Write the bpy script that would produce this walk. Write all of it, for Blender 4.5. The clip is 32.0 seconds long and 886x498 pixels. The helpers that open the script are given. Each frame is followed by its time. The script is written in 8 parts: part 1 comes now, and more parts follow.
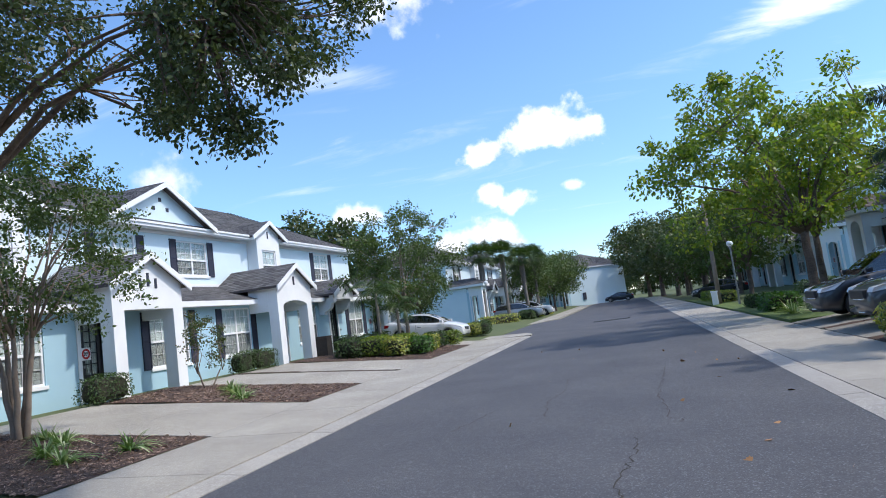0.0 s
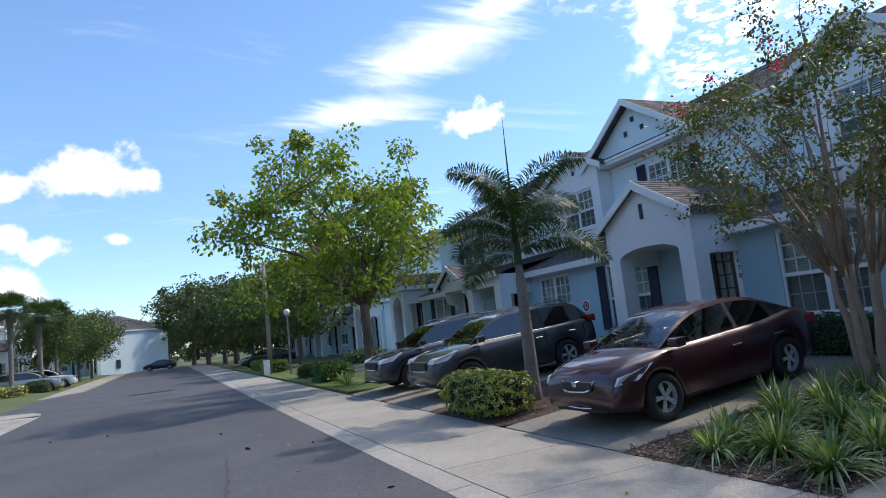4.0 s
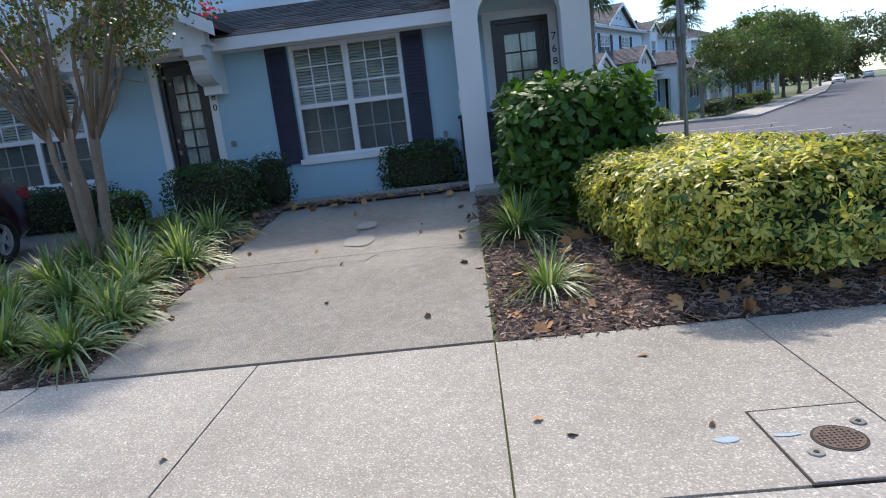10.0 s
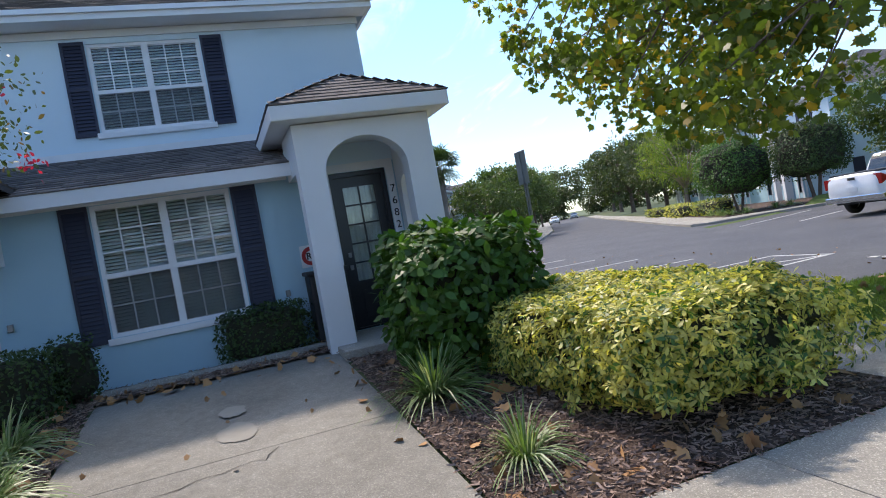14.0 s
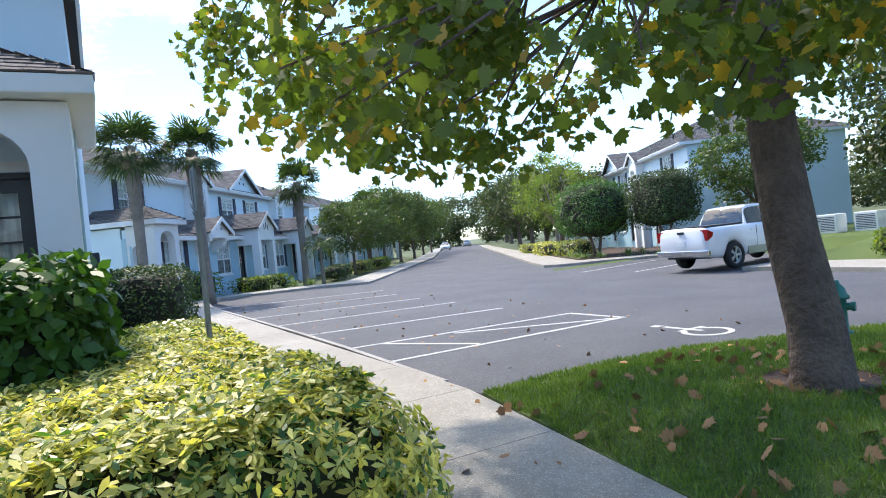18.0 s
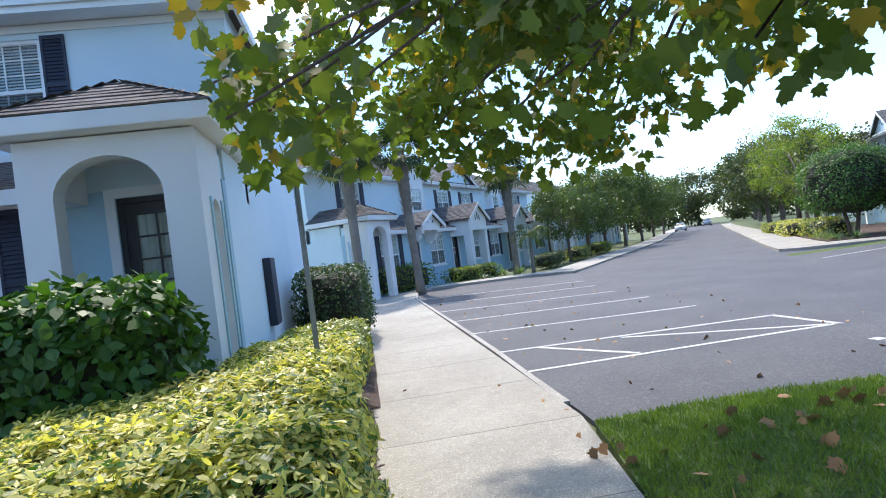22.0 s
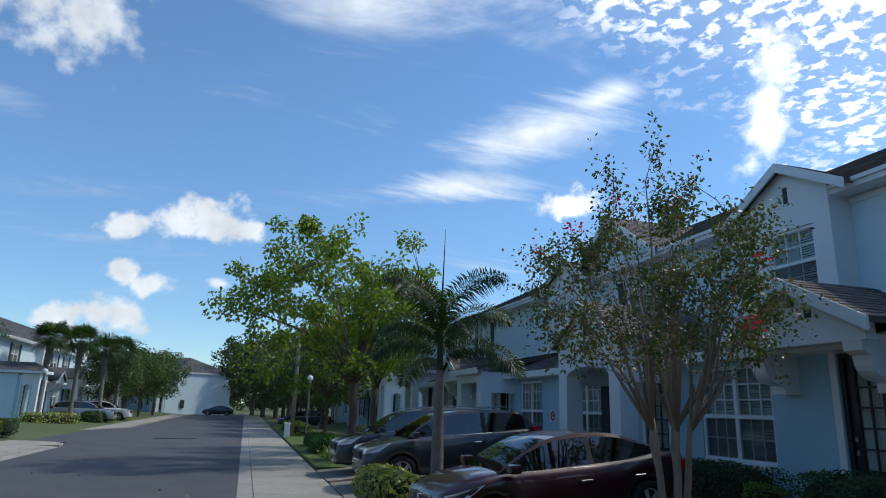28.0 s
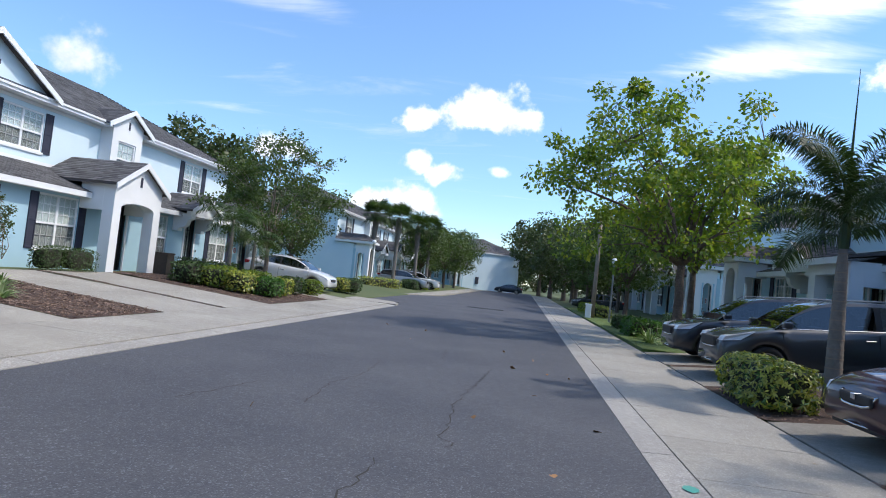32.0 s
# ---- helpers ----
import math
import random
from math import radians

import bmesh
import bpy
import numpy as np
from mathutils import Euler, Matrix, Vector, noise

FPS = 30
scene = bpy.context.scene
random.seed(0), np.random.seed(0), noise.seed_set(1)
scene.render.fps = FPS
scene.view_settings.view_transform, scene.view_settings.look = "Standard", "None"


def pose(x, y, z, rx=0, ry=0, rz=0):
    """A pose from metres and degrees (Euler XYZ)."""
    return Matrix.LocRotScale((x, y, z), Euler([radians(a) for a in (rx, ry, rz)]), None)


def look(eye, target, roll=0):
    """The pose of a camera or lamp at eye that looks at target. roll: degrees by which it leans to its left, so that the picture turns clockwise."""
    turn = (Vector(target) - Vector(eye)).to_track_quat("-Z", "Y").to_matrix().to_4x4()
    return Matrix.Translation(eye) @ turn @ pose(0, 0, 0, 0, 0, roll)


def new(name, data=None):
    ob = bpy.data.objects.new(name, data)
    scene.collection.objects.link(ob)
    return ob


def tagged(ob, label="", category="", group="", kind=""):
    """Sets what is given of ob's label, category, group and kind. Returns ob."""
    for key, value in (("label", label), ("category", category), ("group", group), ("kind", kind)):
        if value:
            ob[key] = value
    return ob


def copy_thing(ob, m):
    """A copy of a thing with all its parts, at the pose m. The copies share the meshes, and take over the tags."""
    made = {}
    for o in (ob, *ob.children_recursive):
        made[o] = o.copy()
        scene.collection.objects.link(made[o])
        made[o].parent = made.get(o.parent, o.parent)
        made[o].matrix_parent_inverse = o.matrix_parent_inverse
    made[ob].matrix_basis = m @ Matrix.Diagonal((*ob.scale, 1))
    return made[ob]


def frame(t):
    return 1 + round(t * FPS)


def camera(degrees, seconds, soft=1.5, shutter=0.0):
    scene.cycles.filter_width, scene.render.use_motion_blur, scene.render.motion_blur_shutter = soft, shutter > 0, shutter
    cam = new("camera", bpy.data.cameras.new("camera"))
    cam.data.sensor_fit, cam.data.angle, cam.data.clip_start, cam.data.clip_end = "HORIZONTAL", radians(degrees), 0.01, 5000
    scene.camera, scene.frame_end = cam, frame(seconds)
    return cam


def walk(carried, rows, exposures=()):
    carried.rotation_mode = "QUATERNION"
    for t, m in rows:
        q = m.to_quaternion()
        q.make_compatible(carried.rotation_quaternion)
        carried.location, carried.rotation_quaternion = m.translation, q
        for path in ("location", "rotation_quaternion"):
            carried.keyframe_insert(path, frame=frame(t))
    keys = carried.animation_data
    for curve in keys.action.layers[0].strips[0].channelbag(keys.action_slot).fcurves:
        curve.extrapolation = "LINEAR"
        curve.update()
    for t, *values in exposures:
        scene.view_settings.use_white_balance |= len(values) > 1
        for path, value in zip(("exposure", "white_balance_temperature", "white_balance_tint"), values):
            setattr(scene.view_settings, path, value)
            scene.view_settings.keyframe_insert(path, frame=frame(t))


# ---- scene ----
cam = camera(70.0, 32.0, soft=1.0)
PATH = [
    (0, (-0.12, 0.176, 1.683), (-0.656, 2.092, 1.884), -7.4),
    (0.5, (-0.202, 0.432, 1.667), (-0.568, 2.39, 1.854), -7.2),
    (1, (-0.384, 0.819, 1.653), (-0.666, 2.79, 1.846), -7.1),
    (1.5, (-0.486, 1.106, 1.659), (-0.624, 3.091, 1.86), -6.9),
    (2, (-0.547, 1.543, 1.636), (-0.611, 3.531, 1.849), -6.8),
    (2.5, (-0.652, 1.9, 1.658), (-0.649, 3.888, 1.881), -6.4),
    (4.5, (-0.315, 3.117, 1.777), (0.895, 4.685, 2.052), -6.7),
    (5, (-0.259, 3.194, 1.784), (1.317, 4.392, 2.075), -7.3),
    (5.5, (-0.271, 3.1, 1.794), (1.521, 3.938, 2.085), -8.2),
    (6, (-0.165, 3.041, 1.803), (1.733, 3.604, 2.09), -8.6),
    (6.5, (-0.002, 3.066, 1.847), (1.939, 3.456, 2.127), -7.0),
    (7, (0.13, 3.217, 1.864), (2.093, 3.468, 2.154), -7.1),
    (7.5, (0.203, 3.357, 1.909), (2.177, 3.454, 2.211), -7.8),
    (8, (0.244, 3.401, 1.963), (2.218, 3.496, 2.27), -7.4),
    (8.5, (0.286, 3.43, 1.9), (2.26, 3.523, 2.207), -7.8),
    (9, (0.262, 3.504, 1.81), (2.25, 3.59, 2.018), -7.8),
    (9.5, (0.271, 3.56, 1.721), (2.268, 3.658, 1.674), -7.5),
    (10, (0.309, 3.634, 1.575), (2.266, 3.75, 1.179), -6.8),
    (10.5, (0.469, 3.788, 1.484), (2.356, 3.956, 0.843), -6.7),
    (11, (0.665, 3.981, 1.495), (2.54, 4.236, 0.85), -8.1),
    (11.5, (0.794, 4.265, 1.534), (2.673, 4.52, 0.898), -8.9),
    (12, (0.912, 4.515, 1.636), (2.805, 4.764, 1.041), -9.2),
    (12.5, (1.106, 4.729, 1.644), (3.035, 4.969, 1.175), -9.3),
    (13, (1.257, 4.88, 1.733), (3.237, 5.052, 1.511), -8.8),
    (13.5, (1.275, 4.974, 1.816), (3.267, 4.806, 1.766), -9.2),
    (14, (1.239, 4.951, 1.813), (3.121, 4.276, 1.768), -10.2),
    (14.5, (1.281, 4.785, 1.795), (2.968, 3.712, 1.738), -10.5),
    (15, (1.351, 4.439, 1.785), (2.858, 3.125, 1.721), -10.1),
    (15.5, (1.469, 4.094, 1.756), (2.873, 2.671, 1.694), -10.3),
    (17.5, (1.986, 2.004, 1.733), (3.615, 0.843, 1.7), -7.8),
    (18, (2.066, 1.597, 1.734), (3.822, 0.64, 1.71), -5.6),
    (18.5, (2.168, 1.198, 1.753), (3.998, 0.392, 1.719), -6.0),
    (19, (2.204, 0.791, 1.733), (4.094, 0.137, 1.703), -6.4),
    (19.5, (2.209, 0.499, 1.735), (4.116, -0.101, 1.705), -6.3),
    (20, (2.303, 0.254, 1.741), (4.217, -0.328, 1.718), -6.6),
    (20.5, (2.307, 0.082, 1.733), (4.233, -0.455, 1.716), -6.6),
    (21, (2.284, -0.015, 1.748), (4.212, -0.547, 1.734), -6.8),
    (21.5, (2.289, -0.041, 1.756), (4.225, -0.545, 1.749), -7.0),
    (22, (2.297, 0.014, 1.809), (4.279, -0.249, 1.817), -7.4),
    (22.5, (2.288, 0.116, 1.912), (4.28, 0.191, 2.07), -7.5),
    (23, (2.268, 0.132, 2.018), (4.221, 0.36, 2.386), -7.2),
    (23.5, (2.229, 0.116, 2.047), (4.152, 0.455, 2.482), -6.4),
    (24, (2.2, 0.193, 2.066), (4.053, 0.807, 2.501), -3.7),
    (24.5, (2.191, 0.267, 2.051), (3.979, 1.047, 2.49), -1.8),
    (26.5, (2.249, 0.707, 1.92), (3.794, 1.927, 2.272), 0.4),
    (27, (2.269, 0.751, 1.987), (3.562, 2.225, 2.379), 0.9),
    (27.5, (2.282, 0.796, 2.024), (3.257, 2.486, 2.463), 1.4),
    (28, (2.203, 0.798, 2.031), (2.754, 2.658, 2.519), 1.7),
    (28.5, (2.123, 0.907, 2.043), (2.313, 2.828, 2.569), 2.2),
    (29, (2.088, 1.026, 2.055), (2.031, 2.948, 2.604), 3.4),
    (29.5, (1.901, 1.075, 2.041), (1.686, 2.982, 2.606), 4.0),
    (30, (1.71, 1.173, 1.993), (1.401, 3.065, 2.562), 4.6),
    (30.5, (1.513, 1.409, 1.906), (1.182, 3.311, 2.429), 5.1),
    (31, (1.328, 1.754, 1.801), (0.975, 3.693, 2.139), 5.9),
    (31.5, (1.068, 2.071, 1.711), (0.72, 4.035, 1.856), 6.1),
    (32, (0.827, 2.416, 1.632), (0.563, 4.397, 1.717), 6.2),
]
EXPOSURES = [(0, 0.52, 6500, 13), (2, 0.4, 6600, 13), (4.5, 0.5, 6900, 15), (6, 0.6, 7200, 17), (7, 0.6, 7300, 18), (8, 0.62, 7300, 18), (9, 0.84, 7200, 17), (10, 0.94, 6950, 16), (11, 0.94, 6700, 15), (13, 0.92, 6900, 15), (14, 0.84, 7100, 16), (15, 1.2, 7200, 16), (17.5, 1.28, 7000, 14), (19, 1.28, 6700, 13), (21, 1.28, 6700, 13), (22.5, 1.12, 6700, 13), (23.2, 0.74, 6800, 13), (24, 0.44, 6900, 13), (26.5, 1.17, 6800, 12), (27, 0.44, 6650, 17), (28, -0.14, 6450, 6), (29, -0.2, 6150, 5), (30, -0.24, 6150, 5), (31, 0.1, 6450, 8), (32, 0.46, 6600, 13)]
walk(cam, [(t, look(eye, target, roll)) for t, eye, target, roll in PATH], EXPOSURES)
# clouds: bearing and height in degrees, half width and half height in radians, softness, lean in degrees
CLOUDS = [(-17.6, 29.2, 0.13, 0.090, 0.42, 0), (-28.5, 22.3, 0.22, 0.045, 0.9, -3), (-28.5, 29, 0.10, 0.055, 0.9, -10), (6.5, 35.0, 0.27, 0.10, 0.75, 0), (25.3, 24.6, 0.24, 0.075, 0.75, 10),
          (17.2, 19.8, 0.17, 0.040, 0.65, 0), (31.5, 27, 0.12, 0.04, 0.9, 14), (28.3, 18.0, 0.065, 0.036, 0.15, 5), (-4.1, 15.2, 0.085, 0.050, 0.1, 0), (-7.1, 14.5, 0.06, 0.036, 0.1, 0), (-1.7, 14.6, 0.06, 0.034, 0.1, 0), (-11.1, 13.8, 0.05, 0.028, 0.1, 15),
          (-10.8, 10.0, 0.034, 0.024, 0.1, 0), (-8.4, 9.2, 0.036, 0.028, 0.1, 0), (-11.9, 6.4, 0.085, 0.034, 0.15, 0), (-15, 5.9, 0.04, 0.022, 0.15, 0), (-3, 9.8, 0.028, 0.012, 0.3, 0),
          (-22.9, 9.6, 0.055, 0.032, 0.2, 0), (-38.5, 14, 0.06, 0.05, 0.55, 0), (41.5, 12, 0.10, 0.03, 0.9, 10), (-58.5, 20, 0.25, 0.10, 0.8, 0), (-98.5, 25, 0.3, 0.12, 0.7, 0), (151.5, 20, 0.3, 0.1, 0.8, 0), (45.5, 25, 0.05, 0.20, 0.5, -18)]


# ---------- world and sun ----------
SUN_EL, SUN_AZ = 52.0, 4.0          # azimuth from +x towards +y
world = bpy.data.worlds.new("sky")
scene.world = world
world.use_nodes = True
wn, wl = world.node_tree.nodes, world.node_tree.links
wn.clear()
w_out = wn.new("ShaderNodeOutputWorld")
w_bg = wn.new("ShaderNodeBackground")
w_sky = wn.new("ShaderNodeTexSky")
w_sky.sky_type, w_sky.sun_disc = "NISHITA", False
w_sky.sun_elevation, w_sky.sun_rotation = radians(SUN_EL), radians(90 - SUN_AZ)
w_sky.altitude, w_sky.air_density, w_sky.dust_density, w_sky.ozone_density = 0, 1.0, 0.0, 4.0
w_co = wn.new("ShaderNodeTexCoord")


def wmath(op, a, b=None, c=None, clamp=False):
    n = wn.new("ShaderNodeMath")
    n.operation, n.use_clamp = op, clamp
    for i, s in enumerate((a, b, c)):
        if s is None:
            continue
        if isinstance(s, (int, float)):
            n.inputs[i].default_value = s
        else:
            wl.new(s, n.inputs[i])
    return n.outputs[0]


def wdir(yaw, pitch):
    """Unit vector; yaw in degrees from +y towards +x."""
    a, b = radians(yaw), radians(pitch)
    return (math.sin(a) * math.cos(b), math.cos(a) * math.cos(b), math.sin(b))


w_dir = wn.new("ShaderNodeVectorMath")
w_dir.operation = "NORMALIZE"
wl.new(w_co.outputs["Generated"], w_dir.inputs[0])
w_sep = wn.new("ShaderNodeSeparateXYZ")
wl.new(w_dir.outputs[0], w_sep.inputs[0])
# flat cloud deck: the direction projected onto a layer overhead
w_up = wmath("MAXIMUM", wmath("ADD", w_sep.outputs[2], 0.12), 0.05)
w_cx, w_cy = wmath("DIVIDE", w_sep.outputs[0], w_up), wmath("DIVIDE", w_sep.outputs[1], w_up)
w_deck = wn.new("ShaderNodeCombineXYZ")
wl.new(w_cx, w_deck.inputs[0])
wl.new(w_cy, w_deck.inputs[1])


def wnoise(vec, scale, detail, rough, distort=0.0):
    n = wn.new("ShaderNodeTexNoise")
    n.inputs["Scale"].default_value, n.inputs["Detail"].default_value = scale, detail
    n.inputs["Roughness"].default_value, n.inputs["Distortion"].default_value = rough, distort
    wl.new(vec, n.inputs["Vector"])
    return n.outputs["Fac"]


def wramp(v, lo, hi):
    n = wn.new("ShaderNodeMapRange")
    n.interpolation_type = "SMOOTHSTEP"
    n.inputs["From Min"].default_value, n.inputs["From Max"].default_value = lo, hi
    wl.new(v, n.inputs["Value"])
    return n.outputs["Result"]


def wdot(d):
    n = wn.new("ShaderNodeVectorMath")
    n.operation = "DOT_PRODUCT"
    wl.new(w_dir.outputs[0], n.inputs[0])
    n.inputs[1].default_value = d
    return n.outputs["Value"]


# mackerel sheet round the sun's side of the sky
cell = wnoise(w_deck.outputs[0], 24.0, 4, 0.55, 0.25)
broad = wnoise(w_deck.outputs[0], 2.2, 3, 0.55)
sheet_mask = wramp(wmath("ADD", wdot(wdir(72, 46)), wmath("MULTIPLY", wmath("SUBTRACT", broad, 0.5), 0.22)), 0.815, 0.905)
sun_glow = wramp(wdot(wdir(90 - SUN_AZ, SUN_EL)), 0.95, 0.998)
close_in = wramp(wdot(wdir(90 - SUN_AZ, SUN_EL)), 0.80, 0.97)
sheet = wmath("MULTIPLY", sheet_mask, wmath("MAXIMUM", wmath("MULTIPLY_ADD", wramp(wmath("ADD", wmath("ADD", cell, wmath("MULTIPLY", broad, 0.42)), wmath("MULTIPLY", close_in, 0.12)), 0.68, 0.82), 0.90, 0.10), sun_glow))
# thin streaks
w_st = wn.new("ShaderNodeMapping")
w_st.inputs["Scale"].default_value = (1.0, 3.2, 1.0)
w_st.inputs["Rotation"].default_value = (0, 0, 0.6)
wl.new(w_deck.outputs[0], w_st.inputs["Vector"])
streak_noise = wnoise(w_st.outputs[0], 1.1, 6, 0.62, 0.6)
streak = wmath("MULTIPLY", wramp(streak_noise, 0.54, 0.9), 0.55)
# single clouds, each at its own bearing
puffs = None
puff_noise = wnoise(w_dir.outputs[0], 24.0, 7, 0.55)
puff_broad = wnoise(w_dir.outputs[0], 22.0, 4, 0.55)
for yaw, pitch, rx, ry, soft, tilt in CLOUDS:
    d = Vector(wdir(yaw, pitch))
    right = Vector((d.y, -d.x, 0)).normalized()
    upv = right.cross(d)
    c_, s_ = math.cos(radians(tilt)), math.sin(radians(tilt))
    ax, ay = right * c_ + upv * s_, upv * c_ - right * s_
    q = wmath("ADD", wmath("POWER", wmath("ABSOLUTE", wmath("DIVIDE", wdot(ax), rx)), 2.0), wmath("POWER", wmath("ABSOLUTE", wmath("DIVIDE", wdot(ay), ry)), 2.0))
    v = wmath("SUBTRACT", 1.0, wmath("SQRT", q))
    v = wmath("ADD", v, wmath("MULTIPLY", wmath("SUBTRACT", streak_noise if soft > 0.6 else puff_noise, 0.5), 2.1 if soft > 0.6 else 2.0))
    v = wramp(v, 0.22 if soft > 0.6 else 0.22, 0.58 + 0.85 * soft)
    v = wmath("MULTIPLY", wmath("MULTIPLY", v, 1.0 - 0.25 * soft), wramp(wdot(d), 0.6, 0.7))
    puffs = v if puffs is None else wmath("MAXIMUM", puffs, v)
cloud = wmath("MAXIMUM", wmath("MAXIMUM", sheet, streak), puffs, clamp=True)
cloud = wmath("MULTIPLY", cloud, wramp(w_sep.outputs[2], 0.01, 0.10))
# clouds are lit by the sun: brighter near it
near_sun = wramp(wdot(wdir(90 - SUN_AZ, SUN_EL)), 0.25, 1.0)
w_white = wn.new("ShaderNodeMixRGB")
w_white.inputs[1].default_value = (5.9, 6.2, 6.8, 1)
w_white.inputs[2].default_value = (13.5, 13.3, 13.0, 1)
wl.new(near_sun, w_white.inputs[0])
w_shade = wn.new("ShaderNodeMixRGB")
w_shade.blend_type = "MULTIPLY"
w_shade.inputs[0].default_value = 1.0
wl.new(w_white.outputs[0], w_shade.inputs[1])
w_sv = wmath("MULTIPLY_ADD", puff_broad, 0.75, 0.62)
w_cmb = wn.new("ShaderNodeCombineXYZ")
for i in range(3):
    wl.new(w_sv, w_cmb.inputs[i])
wl.new(w_cmb.outputs[0], w_shade.inputs[2])
w_mix = wn.new("ShaderNodeMixRGB")
wl.new(cloud, w_mix.inputs[0])
w_blue = wn.new("ShaderNodeMixRGB")
w_blue.blend_type = "MULTIPLY"
w_blue.inputs[0].default_value = 1.0
w_low = wn.new("ShaderNodeMixRGB")
w_low.inputs[1].default_value, w_low.inputs[2].default_value = (0.78, 0.91, 1.02, 1), (0.97, 1.13, 1.22, 1)
wl.new(wramp(w_sep.outputs[2], 0.0, 0.42), w_low.inputs[0])
wl.new(w_low.outputs[0], w_blue.inputs[2])
wl.new(w_sky.outputs[0], w_blue.inputs[1])
wl.new(w_blue.outputs[0], w_mix.inputs[1])
wl.new(w_shade.outputs[0], w_mix.inputs[2])
wl.new(w_mix.outputs[0], w_bg.inputs[0])
w_bg.inputs[1].default_value = 0.15
wl.new(w_bg.outputs[0], w_out.inputs[0])

sun_data = bpy.data.lights.new("sun", "SUN")
sun_data.energy, sun_data.angle, sun_data.color = 2.15, radians(2.0), (1.0, 0.95, 0.87)
sun = new("sun", sun_data)
sd = Vector((math.cos(radians(SUN_EL)) * math.cos(radians(SUN_AZ)), math.cos(radians(SUN_EL)) * math.sin(radians(SUN_AZ)), math.sin(radians(SUN_EL))))
sun.matrix_world = look(sd * 100, (0, 0, 0))


# ---------- materials ----------
def mat(name, a, b=None, rough=0.7, scale=3.0, fine=60.0, bump=0.15, dist=0.01, metal=0.0, coords="Object", spec=0.5, island=0.0, rnd=0.0, third=None, amount=1.0):
    """A surface whose colour wanders between a and b at a broad and a fine scale, with fine relief."""
    m = bpy.data.materials.new(name)
    m.use_nodes = True
    nt = m.node_tree
    bs = nt.nodes["Principled BSDF"]
    bs.inputs["Roughness"].default_value, bs.inputs["Metallic"].default_value = rough, metal
    bs.inputs["Specular IOR Level"].default_value = spec
    b = b or tuple(min(1, c * 0.8) for c in a)
    if coords == "World":
        co = nt.nodes.new("ShaderNodeNewGeometry").outputs["Position"]
    else:
        co = nt.nodes.new("ShaderNodeTexCoord").outputs["Object"]
    n1, n2 = nt.nodes.new("ShaderNodeTexNoise"), nt.nodes.new("ShaderNodeTexNoise")
    for n, s, d in ((n1, scale, 4), (n2, fine, 3)):
        n.inputs["Scale"].default_value, n.inputs["Detail"].default_value = s, d
        nt.links.new(co, n.inputs["Vector"])
    r1 = nt.nodes.new("ShaderNodeMapRange")
    r1.inputs["From Min"].default_value, r1.inputs["From Max"].default_value = 0.32, 0.68
    nt.links.new(n1.outputs["Fac"], r1.inputs["Value"])
    add = nt.nodes.new("ShaderNodeMath")
    add.operation = "MULTIPLY_ADD"
    add.use_clamp = True
    nt.links.new(n2.outputs["Fac"], add.inputs[0])
    add.inputs[1].default_value = 0.8
    half = nt.nodes.new("ShaderNodeMath")
    half.operation = "MULTIPLY_ADD"
    nt.links.new(r1.outputs["Result"], half.inputs[0])
    half.inputs[1].default_value, half.inputs[2].default_value = 0.6 * amount, -0.2
    nt.links.new(half.outputs[0], add.inputs[2])
    mix = nt.nodes.new("ShaderNodeMixRGB")
    mix.inputs[1].default_value, mix.inputs[2].default_value = (*a, 1), (*b, 1)
    nt.links.new(add.outputs[0], mix.inputs[0])
    col = mix.outputs[0]
    src = None
    if island:
        src = nt.nodes.new("ShaderNodeNewGeometry").outputs["Random Per Island"]
    elif rnd:
        src = nt.nodes.new("ShaderNodeObjectInfo").outputs["Random"]
    if src is not None:
        amt = island or rnd
        if third:
            ramp = nt.nodes.new("ShaderNodeMapRange")
            ramp.inputs["From Min"].default_value, ramp.inputs["From Max"].default_value = 1 - amt, 1 - amt * 0.6
            nt.links.new(src, ramp.inputs["Value"])
            m3 = nt.nodes.new("ShaderNodeMixRGB")
            m3.inputs[2].default_value = (*third, 1)
            nt.links.new(ramp.outputs["Result"], m3.inputs[0])
            nt.links.new(col, m3.inputs[1])
            col = m3.outputs[0]
        hs = nt.nodes.new("ShaderNodeHueSaturation")
        mr = nt.nodes.new("ShaderNodeMapRange")
        mr.inputs["To Min"].default_value, mr.inputs["To Max"].default_value = 1 - 0.45 * min(1, amt * 2), 1 + 0.35 * min(1, amt * 2)
        fr = nt.nodes.new("ShaderNodeMath")
        fr.operation = "FRACT"
        ml = nt.nodes.new("ShaderNodeMath")
        ml.operation = "MULTIPLY"
        ml.inputs[1].default_value = 7.31
        nt.links.new(src, ml.inputs[0])
        nt.links.new(ml.outputs[0], fr.inputs[0])
        nt.links.new(fr.outputs[0], mr.inputs["Value"])
        nt.links.new(mr.outputs["Result"], hs.inputs["Value"])
        nt.links.new(col, hs.inputs["Color"])
        col = hs.outputs[0]
    nt.links.new(col, bs.inputs["Base Color"])
    if bump:
        bp = nt.nodes.new("ShaderNodeBump")
        bp.inputs["Strength"].default_value, bp.inputs["Distance"].default_value = bump, dist
        nt.links.new(n2.outputs["Fac"], bp.inputs["Height"])
        nt.links.new(bp.outputs[0], bs.inputs["Normal"])
    return m


